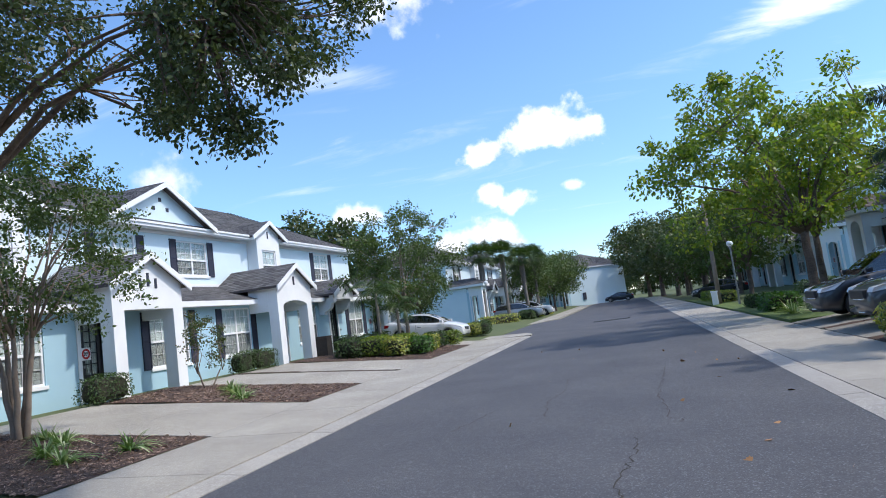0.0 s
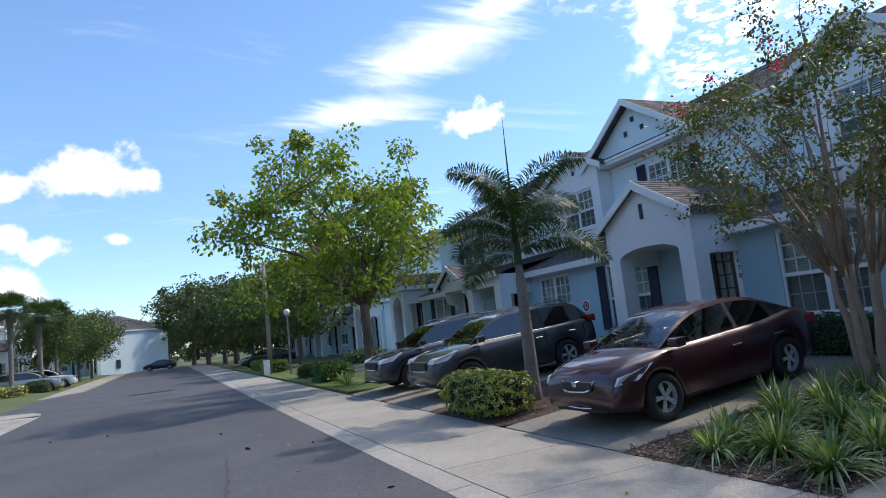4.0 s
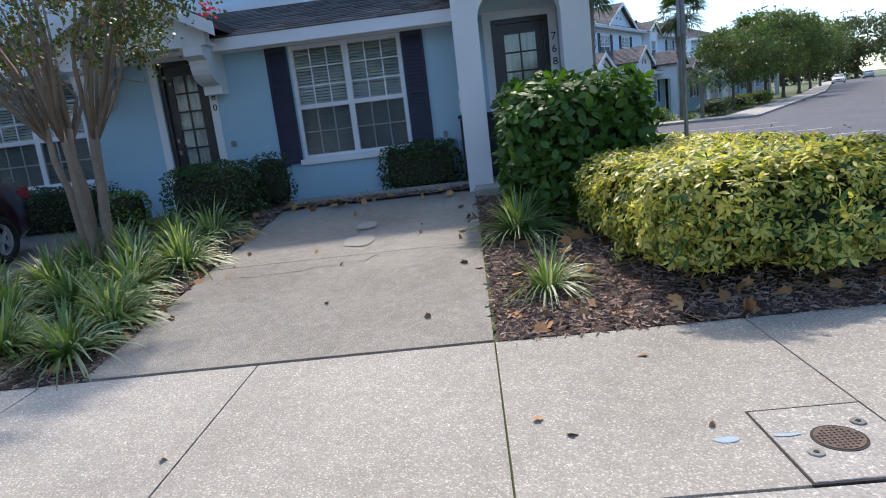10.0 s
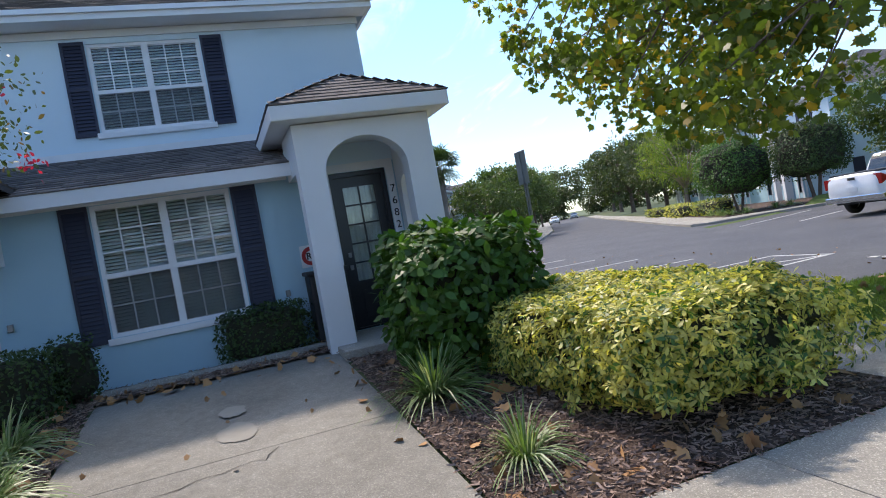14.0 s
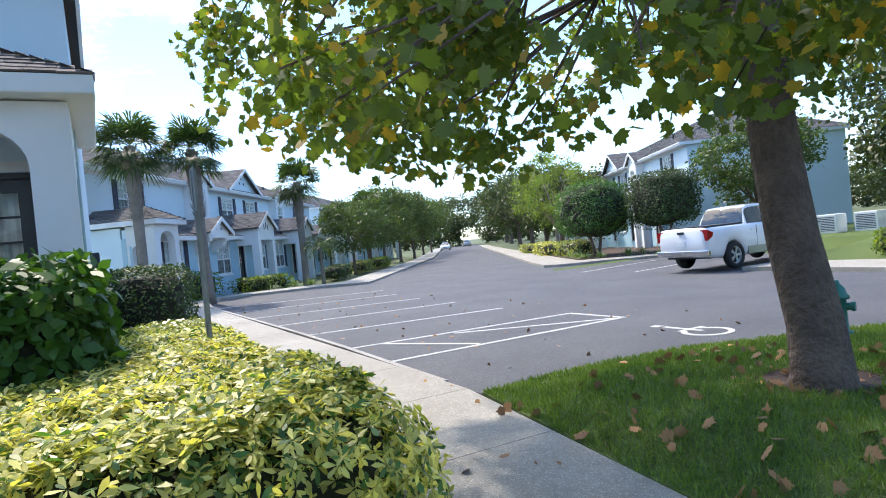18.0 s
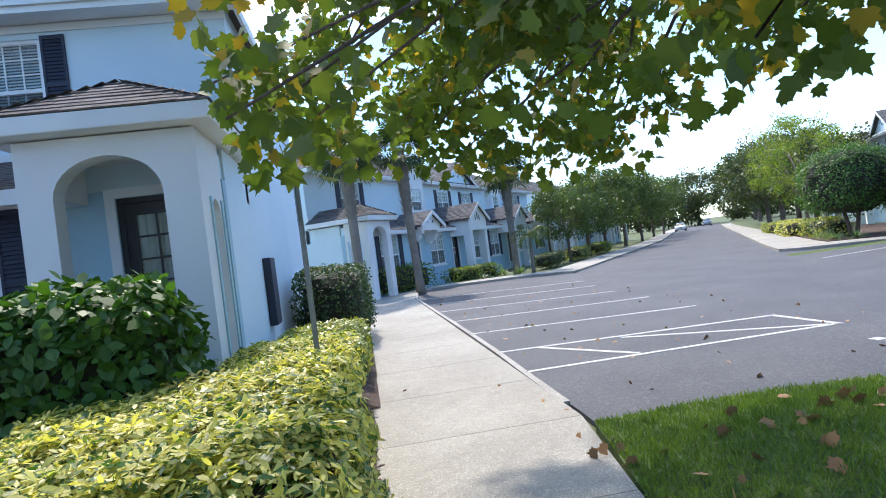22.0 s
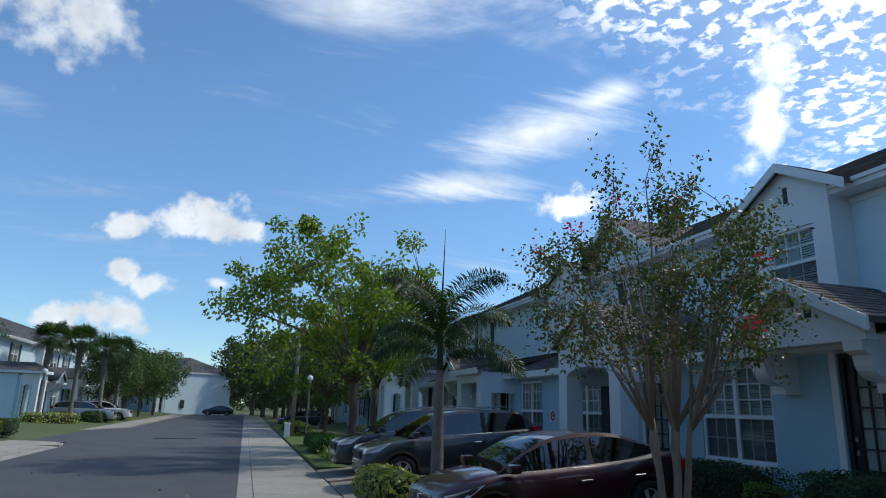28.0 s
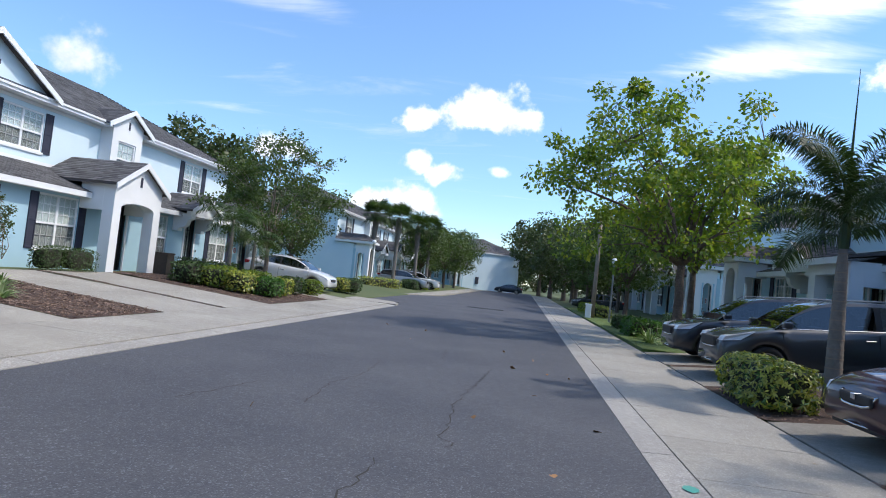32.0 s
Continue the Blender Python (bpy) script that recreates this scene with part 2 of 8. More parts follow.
def leaf_mat(name, a, b, third=None, part3=0.0, rough=0.45, trans=0.35):
    """Leaf: a little light comes through; each leaf has a shade of its own."""
    m = mat(name, a, b, rough=rough, scale=1.3, fine=25, bump=0.0, coords="World", island=max(part3, 0.3) if not third else part3, third=third)
    nt = m.node_tree
    bs = nt.nodes["Principled BSDF"]
    out = nt.nodes["Material Output"]
    tr = nt.nodes.new("ShaderNodeBsdfTranslucent")
    src = bs.inputs["Base Color"].links[0].from_socket
    br = nt.nodes.new("ShaderNodeMixRGB")
    br.blend_type = "MULTIPLY"
    br.inputs[0].default_value = 1.0
    br.inputs[2].default_value = (1.7, 1.75, 0.8, 1)
    nt.links.new(src, br.inputs[1])
    nt.links.new(br.outputs[0], tr.inputs["Color"])
    mx = nt.nodes.new("ShaderNodeMixShader")
    mx.inputs[0].default_value = trans
    nt.links.new(bs.outputs[0], mx.inputs[1])
    nt.links.new(tr.outputs[0], mx.inputs[2])
    nt.links.new(mx.outputs[0], out.inputs["Surface"])
    return m


def glass_mat(name, tint=(0.9, 0.95, 0.95), gloss=1.0):
    m = bpy.data.materials.new(name)
    m.use_nodes = True
    nt = m.node_tree
    nt.nodes.remove(nt.nodes["Principled BSDF"])
    out = nt.nodes["Material Output"]
    tp, gl, fr = nt.nodes.new("ShaderNodeBsdfTransparent"), nt.nodes.new("ShaderNodeBsdfGlossy"), nt.nodes.new("ShaderNodeLayerWeight")
    tp.inputs["Color"].default_value = (*tint, 1)
    gl.inputs["Roughness"].default_value = 0.02
    fr.inputs["Blend"].default_value = 0.5
    p5 = nt.nodes.new("ShaderNodeMath")
    p5.operation, p5.inputs[1].default_value = "POWER", 5.0
    nt.links.new(fr.outputs["Facing"], p5.inputs[0])
    k = nt.nodes.new("ShaderNodeMath")
    k.operation, k.use_clamp = "MULTIPLY_ADD", True
    k.inputs[1].default_value, k.inputs[2].default_value = 0.95, 0.042 * gloss
    nt.links.new(p5.outputs[0], k.inputs[0])
    mx = nt.nodes.new("ShaderNodeMixShader")
    nt.links.new(k.outputs[0], mx.inputs[0])
    nt.links.new(tp.outputs[0], mx.inputs[1])
    nt.links.new(gl.outputs[0], mx.inputs[2])
    nt.links.new(mx.outputs[0], out.inputs["Surface"])
    return m


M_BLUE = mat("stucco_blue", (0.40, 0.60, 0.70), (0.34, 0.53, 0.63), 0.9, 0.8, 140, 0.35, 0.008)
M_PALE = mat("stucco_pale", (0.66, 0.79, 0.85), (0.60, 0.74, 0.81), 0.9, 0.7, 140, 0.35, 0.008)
M_WHITE = mat("white_stucco_trim", (0.80, 0.82, 0.83), (0.71, 0.73, 0.74), 0.75, 1.0, 120, 0.2, 0.006)
M_PAINT = mat("white_paint", (0.82, 0.83, 0.84), (0.74, 0.75, 0.76), 0.5, 2.0, 60, 0.05)
M_NAVY = mat("navy_shutter", (0.018, 0.022, 0.045), (0.03, 0.034, 0.06), 0.6, 2.0, 50, 0.1)
M_BLACK = mat("black_paint", (0.012, 0.012, 0.015), (0.022, 0.022, 0.026), 0.35, 2.0, 40, 0.05)
M_ROOF = mat("roof_felt", (0.12, 0.105, 0.10), (0.085, 0.075, 0.072), 0.95, 0.8, 90, 0.5)
M_GREYSHING = mat("grey_shingle", (0.135, 0.132, 0.135), (0.085, 0.083, 0.086), 0.95, 0.5, 160, 0.6, 0.006, island=0.45)
M_SHING = mat("shingle", (0.175, 0.150, 0.140), (0.11, 0.095, 0.090), 0.95, 0.5, 160, 0.6, 0.006, island=0.45)
M_GLASS = glass_mat("window_glass", (0.86, 0.91, 0.91), 1.0)
M_CARGLASS = glass_mat("car_glass", (0.16, 0.18, 0.18), 3.2)
M_BLIND = mat("blind_slats", (0.80, 0.80, 0.78), (0.72, 0.72, 0.70), 0.6, 3, 30, 0)
M_CURTAIN = mat("curtain", (0.72, 0.70, 0.66), (0.52, 0.50, 0.46), 0.9, 9, 30, 0)


def aggregate(name, a, b, pebble, pale_by=0.75, rnd=0.06):
    """Exposed-aggregate concrete: small pale and dark pebbles in a grey ground, with broad stains."""
    m = mat(name, a, b, 0.85, 0.55, 9.0, 0.0, coords="World", rnd=rnd)
    nt = m.node_tree
    bs = nt.nodes["Principled BSDF"]
    src = bs.inputs["Base Color"].links[0].from_socket
    co = nt.nodes.new("ShaderNodeNewGeometry").outputs["Position"]
    vo = nt.nodes.new("ShaderNodeTexVoronoi")
    vo.inputs["Scale"].default_value = pebble
    nt.links.new(co, vo.inputs["Vector"])
    sp = nt.nodes.new("ShaderNodeSeparateColor")
    nt.links.new(vo.outputs["Color"], sp.inputs[0])
    mr = nt.nodes.new("ShaderNodeMapRange")
    mr.inputs["To Min"].default_value, mr.inputs["To Max"].default_value = 0.80, 1.12
    nt.links.new(sp.outputs[0], mr.inputs["Value"])
    pale = nt.nodes.new("ShaderNodeMapRange")
    pale.inputs["From Min"].default_value, pale.inputs["To Max"].default_value = 0.80, pale_by
    nt.links.new(sp.outputs[1], pale.inputs["Value"])
    both_ = nt.nodes.new("ShaderNodeMath")
    nt.links.new(mr.outputs["Result"], both_.inputs[0])
    nt.links.new(pale.outputs["Result"], both_.inputs[1])
    hs = nt.nodes.new("ShaderNodeHueSaturation")
    nt.links.new(both_.outputs[0], hs.inputs["Value"])
    nt.links.new(src, hs.inputs["Color"])
    nt.links.new(hs.outputs[0], bs.inputs["Base Color"])
    bp = nt.nodes.new("ShaderNodeBump")
    bp.inputs["Strength"].default_value, bp.inputs["Distance"].default_value = 0.5, 0.006
    bp.invert = True
    nt.links.new(vo.outputs["Distance"], bp.inputs["Height"])
    nt.links.new(bp.outputs[0], bs.inputs["Normal"])
    return m


M_ASPH = aggregate("asphalt", (0.053, 0.056, 0.066), (0.090, 0.092, 0.100), 75, 1.1, 0.0)
M_CONC = aggregate("concrete", (0.390, 0.368, 0.322), (0.258, 0.240, 0.205), 120)
M_DRIVE = aggregate("driveway_concrete", (0.318, 0.296, 0.252), (0.160, 0.148, 0.124), 120, 0.6)
M_GUTTER = aggregate("gutter_concrete", (0.40, 0.38, 0.345), (0.26, 0.245, 0.22), 95)
M_JOINT = mat("joint_dirt", (0.05, 0.045, 0.04), (0.03, 0.027, 0.024), 0.95, 2, 40, 0.3)
M_LINE = mat("road_paint", (0.62, 0.62, 0.60), (0.36, 0.36, 0.35), 0.8, 6, 50, 0.2, coords="World")
M_MULCH = mat("mulch_bed", (0.050, 0.030, 0.022), (0.10, 0.062, 0.045), 0.95, 1.5, 35, 1.0, 0.03, coords="World")
M_CHIP = mat("mulch_chip", (0.15, 0.088, 0.064), (0.40, 0.29, 0.23), 0.9, 3, 60, 0.2, island=0.5)
M_GRASS = mat("lawn_soil", (0.072, 0.120, 0.022), (0.112, 0.158, 0.035), 0.9, 0.6, 60, 0.8, 0.03, coords="World")
M_BLADE = leaf_mat("grass_blade", (0.098, 0.180, 0.026), (0.165, 0.240, 0.045), trans=0.3)
M_LAND = mat("land", (0.07, 0.10, 0.035), (0.11, 0.13, 0.05), 0.95, 0.1, 5, 0.3, coords="World")
M_BARK = mat("bark", (0.205, 0.148, 0.115), (0.075, 0.054, 0.043), 0.95, 3.5, 16, 1.0, 0.05)
M_BARKSMOOTH = mat("smooth_bark", (0.30, 0.235, 0.18), (0.20, 0.15, 0.115), 0.8, 5, 30, 0.4, 0.01)
M_PALMBARK = mat("palm_bark", (0.26, 0.23, 0.20), (0.15, 0.13, 0.11), 0.9, 3, 14, 0.7, 0.03)
L_SYC = leaf_mat("sycamore_leaf", (0.075, 0.122, 0.020), (0.120, 0.165, 0.030), third=(0.34, 0.23, 0.03), part3=0.13, trans=0.55)
L_OAK = leaf_mat("oak_leaf", (0.044, 0.068, 0.021), (0.068, 0.092, 0.028), rough=0.5, trans=0.25)
L_MAPLE = leaf_mat("maple_leaf", (0.100, 0.170, 0.026), (0.150, 0.215, 0.036), third=(0.22, 0.25, 0.035), part3=0.25, trans=0.5)
L_STREET = leaf_mat("street_tree_leaf", (0.050, 0.088, 0.022), (0.085, 0.125, 0.034), trans=0.35)
L_MYRTLE = leaf_mat("myrtle_leaf", (0.045, 0.075, 0.022), (0.072, 0.100, 0.03), third=(0.14, 0.085, 0.04), part3=0.18)
L_HIBI = leaf_mat("glossy_leaf", (0.036, 0.105, 0.014), (0.068, 0.165, 0.022), rough=0.5, trans=0.3)
L_BOX = leaf_mat("boxwood_leaf", (0.028, 0.062, 0.013), (0.052, 0.096, 0.021), rough=0.6, trans=0.2)
L_YEL = leaf_mat("arboricola_leaf", (0.68, 0.60, 0.19), (0.50, 0.50, 0.12), third=(0.06, 0.14, 0.03), part3=0.36, rough=0.45, trans=0.35)
L_YDULL = leaf_mat("dull_yellow_leaf", (0.42, 0.42, 0.08), (0.28, 0.31, 0.055), third=(0.06, 0.13, 0.025), part3=0.36, rough=0.35, trans=0.25)
L_STRAP = leaf_mat("strap_leaf", (0.10, 0.18, 0.050), (0.155, 0.245, 0.085), third=(0.37, 0.43, 0.27), part3=0.28, trans=0.3)
L_PALM = leaf_mat("palm_frond", (0.034, 0.068, 0.018), (0.058, 0.098, 0.028), trans=0.3)
L_PLUME = leaf_mat("plume_frond", (0.026, 0.054, 0.016), (0.046, 0.080, 0.024), trans=0.2)
L_DRY = mat("dry_leaf", (0.34, 0.15, 0.055), (0.44, 0.25, 0.11), 0.8, 4, 30, 0.2, coords="World", island=0.5)
L_RED = leaf_mat("red_flower", (0.55, 0.02, 0.06), (0.42, 0.02, 0.08))
L_YFLOWER = leaf_mat("yellow_flower", (0.75, 0.42, 0.02), (0.7, 0.5, 0.05))
# near-black colour stands in for the shade deep inside bushes
M_BUSHSHADE = mat("bush_shade", (0.022, 0.026, 0.012), (0.035, 0.034, 0.018), 0.95, 8, 40, 0.6, 0.02)
M_STEEL = mat("galvanised_steel", (0.30, 0.31, 0.31), (0.20, 0.21, 0.21), 0.45, 4, 40, 0.1, metal=0.8)
M_RUBBER = mat("rubber", (0.014, 0.014, 0.014), (0.022, 0.022, 0.022), 0.85, 6, 60, 0.2)
M_RIM = mat("alloy", (0.72, 0.73, 0.74), (0.62, 0.63, 0.64), 0.3, 5, 30, 0, metal=0.4)
M_CHROME = mat("chrome", (0.7, 0.7, 0.7), (0.6, 0.6, 0.6), 0.12, 5, 30, 0, metal=1.0)
M_SIGNRED = mat("sign_red", (0.45, 0.02, 0.02), (0.38, 0.02, 0.02), 0.5)
M_LAMPRED = mat("tail_lamp", (0.40, 0.01, 0.01), (0.30, 0.01, 0.01), 0.15)
M_LAMPCLEAR = mat("head_lamp", (0.75, 0.76, 0.78), (0.55, 0.56, 0.58), 0.1)
M_PLASTIC = mat("dark_plastic", (0.02, 0.02, 0.021), (0.032, 0.032, 0.033), 0.6)
M_WICKER = mat("dark_wicker", (0.035, 0.028, 0.022), (0.055, 0.045, 0.036), 0.8, 8, 50, 0.6)
M_TEAL = mat("teal_paint", (0.02, 0.20, 0.17), (0.03, 0.16, 0.14), 0.45, 3, 40, 0.1)
M_PATCH = mat("smooth_patch", (0.345, 0.322, 0.276), (0.28, 0.26, 0.22), 0.9, 3, 40, 0.1)
M_GREENPATCH = mat("survey_paint", (0.05, 0.35, 0.28), (0.10, 0.30, 0.25), 0.8)
M_SURVEYBLUE = mat("blue_survey_paint", (0.30, 0.44, 0.58), (0.34, 0.37, 0.38), 0.85, 12, 60, 0.1, coords="World")
M_RUST = mat("rusty_iron", (0.155, 0.105, 0.075), (0.085, 0.062, 0.05), 0.8, 9, 50, 0.5, 0.01)
M_SCREEN = bpy.data.materials.new("insect_screen")
M_SCREEN.use_nodes = True
_n = M_SCREEN.node_tree
_t, _m = _n.nodes.new("ShaderNodeBsdfTransparent"), _n.nodes.new("ShaderNodeMixShader")
_m.inputs[0].default_value = 0.45
_n.nodes["Principled BSDF"].inputs["Base Color"].default_value = (0.03, 0.032, 0.035, 1)
_n.links.new(_t.outputs[0], _m.inputs[1])
_n.links.new(_n.nodes["Principled BSDF"].outputs[0], _m.inputs[2])
_n.links.new(_m.outputs[0], _n.nodes["Material Output"].inputs["Surface"])


def paint_mat(name, c, rough=0.38, metal=0.15):
    m = mat(name, c, tuple(x * 0.85 for x in c), rough, 1.0, 20, 0, metal=metal)
    bs = m.node_tree.nodes["Principled BSDF"]
    bs.inputs["Coat Weight"].default_value, bs.inputs["Coat Roughness"].default_value = 1.0, 0.05
    return m


P_RED = paint_mat("maroon_paint", (0.046, 0.003, 0.008))
P_GREY = paint_mat("gunmetal_paint", (0.045, 0.048, 0.052))
P_DARK = paint_mat("black_blue_paint", (0.012, 0.016, 0.024))
P_WHITE = paint_mat("white_car_paint", (0.78, 0.79, 0.80), 0.3, 0.0)
P_SILVER = paint_mat("silver_paint", (0.42, 0.44, 0.46), 0.3, 0.6)



# ---------- mesh helpers ----------
def mesh_ob(name, verts, faces, material, parent=None, label="", smooth=False):
    me = bpy.data.meshes.new(name)
    me.from_pydata(verts, [], faces)
    if material is not None:
        me.materials.append(material)
    if smooth:
        me.polygons.foreach_set("use_smooth", [True] * len(me.polygons))
    me.update()
    ob = new(name, me)
    ob.parent = parent
    if label:
        ob["label"] = label
    return ob


def part(name, bm, material, parent=None, label="", smooth=False):
    """Link a bmesh as one mesh object under a thing or a part."""
    me = bpy.data.meshes.new(name)
    bm.to_mesh(me)
    bm.free()
    me.materials.append(material)
    if smooth:
        me.polygons.foreach_set("use_smooth", [True] * len(me.polygons))
    ob = new(name, me)
    ob.parent = parent
    if label:
        ob["label"] = label
    return ob


def thing(name, m, label, category, group="", kind=""):
    ob = new(name)
    ob.empty_display_size = 0.2
    ob.matrix_world = m
    return tagged(ob, label, category, group, kind)


def box(bm, x0, x1, y0, y1, z0, z1):
    v = [bm.verts.new((x, y, z)) for x in (x0, x1) for y in (y0, y1) for z in (z0, z1)]
    for f in ((0, 1, 3, 2), (4, 6, 7, 5), (0, 4, 5, 1), (2, 3, 7, 6), (0, 2, 6, 4), (1, 5, 7, 3)):
        bm.faces.new([v[i] for i in f])
    return v


def bevelled(bm, w=0.01, seg=2):
    bmesh.ops.bevel(bm, geom=bm.edges[:], offset=w, segments=seg, affect="EDGES", profile=0.6)
    return bm


def prism(bm, poly, axis, a, b):
    """Extrude a 2D outline along an axis from a to b. axis 'x': poly in (y, z); 'y': (x, z); 'z': (x, y)."""
    def p(q, d):
        return {"x": (d, q[0], q[1]), "y": (q[0], d, q[1]), "z": (q[0], q[1], d)}[axis]
    lo, hi = [bm.verts.new(p(q, a)) for q in poly], [bm.verts.new(p(q, b)) for q in poly]
    bm.faces.new(lo)
    bm.faces.new(hi[::-1])
    for i in range(len(poly)):
        j = (i + 1) % len(poly)
        bm.faces.new((lo[j], lo[i], hi[i], hi[j]))
    bmesh.ops.recalc_face_normals(bm, faces=bm.faces[:])
    return bm


def tube_data(paths, sides=7):
    """Tapered tubes along polylines [(points, radii)]: verts and faces."""
    verts, faces = [], []
    for pts, rad in paths:
        base = len(verts)
        n = len(pts)
        for i, (p, r) in enumerate(zip(pts, rad)):
            p = Vector(p)
            t = (Vector(pts[min(i + 1, n - 1)]) - Vector(pts[max(i - 1, 0)]))
            t = t.normalized() if t.length > 1e-6 else Vector((0, 0, 1))
            s = t.orthogonal().normalized() if abs(t.z) < 0.9 else Vector((1, 0, 0)).cross(t).normalized()
            u = t.cross(s)
            for k in range(sides):
                a = 2 * math.pi * k / sides
                verts.append(p + (s * math.cos(a) + u * math.sin(a)) * r)
        for i in range(n - 1):
            for k in range(sides):
                q = (k + 1) % sides
                faces.append((base + i * sides + k, base + i * sides + q, base + (i + 1) * sides + q, base + (i + 1) * sides + k))
        faces.append(tuple(base + k for k in range(sides))[::-1])
        faces.append(tuple(base + (n - 1) * sides + k for k in range(sides)))
    return verts, faces


OVAL = [(0, 0), (0.24, 0.3), (0.26, 0.6), (0, 1), (-0.26, 0.6), (-0.24, 0.3)]
LONG = [(0, 0), (0.15, 0.35), (0.14, 0.7), (0, 1), (-0.14, 0.7), (-0.15, 0.35)]
LOBED = [(0, 0), (0.26, -0.05), (0.50, 0.10), (0.43, 0.26), (0.66, 0.50), (0.40, 0.55), (0.36, 0.76), (0.17, 0.71), (0, 1.05), (-0.17, 0.71), (-0.36, 0.76), (-0.40, 0.55), (-0.66, 0.50), (-0.43, 0.26), (-0.50, 0.10), (-0.26, -0.05)]
SLIM = [(0, 0.08), (0.13, 0.45), (0.17, 0.72), (0, 1), (-0.17, 0.72), (-0.13, 0.45)]
DIAMOND = [(0, 0), (0.32, 0.5), (0, 1), (-0.32, 0.5)]


def leaves(name, pts, outs, size, shape, material, parent, rng, jitter=0.9, vary=0.4, fold=0.18, label="", facing=None):
    """One mesh of many small leaves: pts where each starts, outs the way each points."""
    pts, outs = np.asarray(pts, float), np.asarray(outs, float)
    n, k = len(pts), len(shape)
    d = outs + rng.normal(0, jitter, (n, 3))
    d /= np.linalg.norm(d, axis=1, keepdims=True) + 1e-9
    side = np.cross(d, rng.normal(0, 1, (n, 3)) if facing is None else np.asarray(facing) + rng.normal(0, 0.3, (n, 3)))
    side /= np.linalg.norm(side, axis=1, keepdims=True) + 1e-9
    nor = np.cross(side, d)
    s = size * (1 + rng.uniform(-vary, vary, n))[:, None]
    sh = np.array(shape)
    v = np.empty((n, k, 3))
    for i in range(k):
        v[:, i] = pts + s * (side * sh[i, 0] + d * sh[i, 1] + nor * (fold * abs(sh[i, 0]) - 0.25 * fold * sh[i, 1] ** 2))
    me = bpy.data.meshes.new(name)
    me.vertices.add(n * k)
    me.vertices.foreach_set("co", v.reshape(-1))
    me.loops.add(n * k)
    me.loops.foreach_set("vertex_index", np.arange(n * k, dtype=np.int32))
    me.polygons.add(n)
    me.polygons.foreach_set("loop_start", np.arange(0, n * k, k, dtype=np.int32))
    me.materials.append(material)
    me.update(calc_edges=True)
    ob = new(name, me)
    ob.parent = parent
    if label:
        ob["label"] = label
    return ob


def ground_z(x, y):
    """Height of the land: yards rise from the pavements to the houses."""
    if x > 0:
        k = min(1, max(0, (x - 4.5) / 5.4)) * min(1, max(0, (y + 0.2) / 1.8))
        return 0.02 + 0.48 * k
    k = min(1, max(0, (-7.4 - x) / 5.4))
    return 0.07 + 0.44 * k



# ---------- ground, roads, pavements ----------
def sheet(name, x0, x1, y0, y1, step, zf, material, label, category="ground", dz=0.0):
    nx, ny = max(1, round((x1 - x0) / step)), max(1, round((y1 - y0) / step))
    xs, ys = np.linspace(x0, x1, nx + 1), np.linspace(y0, y1, ny + 1)
    v = [(x, y, zf(x, y) + dz) for y in ys for x in xs]
    f = [(j * (nx + 1) + i, j * (nx + 1) + i + 1, (j + 1) * (nx + 1) + i + 1, (j + 1) * (nx + 1) + i) for j in range(ny) for i in range(nx)]
    return tagged(mesh_ob(name, v, f, material), label, category, kind="structure")


def poly_slab(name, pts, z0, z1, material, label, category, parent=None):
    bm = bmesh.new()
    prism(bm, pts, "z", z0, z1)
    ob = part(name, bm, material, parent)
    if parent is None:
        tagged(ob, label, category, kind="structure")
    return ob


# the land: one sheet to the horizon, a little below the paving
v, f = [], []
ring = [-1500, -400, -150, -60, -15, -14.2, -12.8, -7.45, -7.4, 4.5, 4.55, 6.3, 8.1, 9.9, 14, 60, 150, 400, 1500]
ringy = [-1500, -400, -150, -60, -20, -2.1, -0.2, 0.4, 1.0, 1.6, 20, 60, 150, 400, 1500]
for y in ringy:
    for x in ring:
        far = x < -15 or x > 20 or y > 90
        v.append((x, y, -0.06 if (-7.45 < x < 4.55 or y < -2.0) else (0.0 if far else ground_z(x, y) - 0.03)))
for j in range(len(ringy) - 1):
    for i in range(len(ring) - 1):
        a = j * len(ring) + i
        f.append((a, a + 1, a + 1 + len(ring), a + len(ring)))
tagged(mesh_ob("ground", v, f, M_LAND), "green and brown land under the estate", "ground", kind="structure")

ROAD_L, ROAD_R = -5.02, 2.225
# street, widening at the far side lane and at the parking court
poly_slab("road", [(ROAD_L, -60), (ROAD_R, -60), (ROAD_R, 120), (ROAD_L - 0.6, 120), (ROAD_L - 0.6, 37), (ROAD_L, 28)], -0.3, 0.0, M_ASPH, "dark grey asphalt street with fine cracks", "road")
court = [(ROAD_R, -8.7), (5.5, -8.4), (6.85, -7.5), (7.4, -6.15), (7.9, -5.05), (8.08, -3.9), (8.1, -2.7), (8.05, -2.0), (8.6, -2.02), (27.0, -2.02), (31.0, -2.4), (32.8, -3.2), (33.2, -4.5), (32.6, -8.2), (31.1, -9.9), (62, -29.9), (160, -85), (160, -96), (119, -71), (89, -53.2), (26.5, -17.1), (24.6, -15.0), (13.0, -14.9), (ROAD_R, -13.6)]
poly_slab("road", court, -0.3, 0.003, M_ASPH, "grey asphalt parking court with painted bays", "road")
side = [(ROAD_L - 0.3, 35.0), (-8, 35.3), (-40, 35.3), (-40, 45.5), (-9.4, 45.5), (ROAD_L - 0.5, 53)]
poly_slab("road", side, -0.3, 0.003, M_ASPH, "asphalt side lane meeting the street", "road")


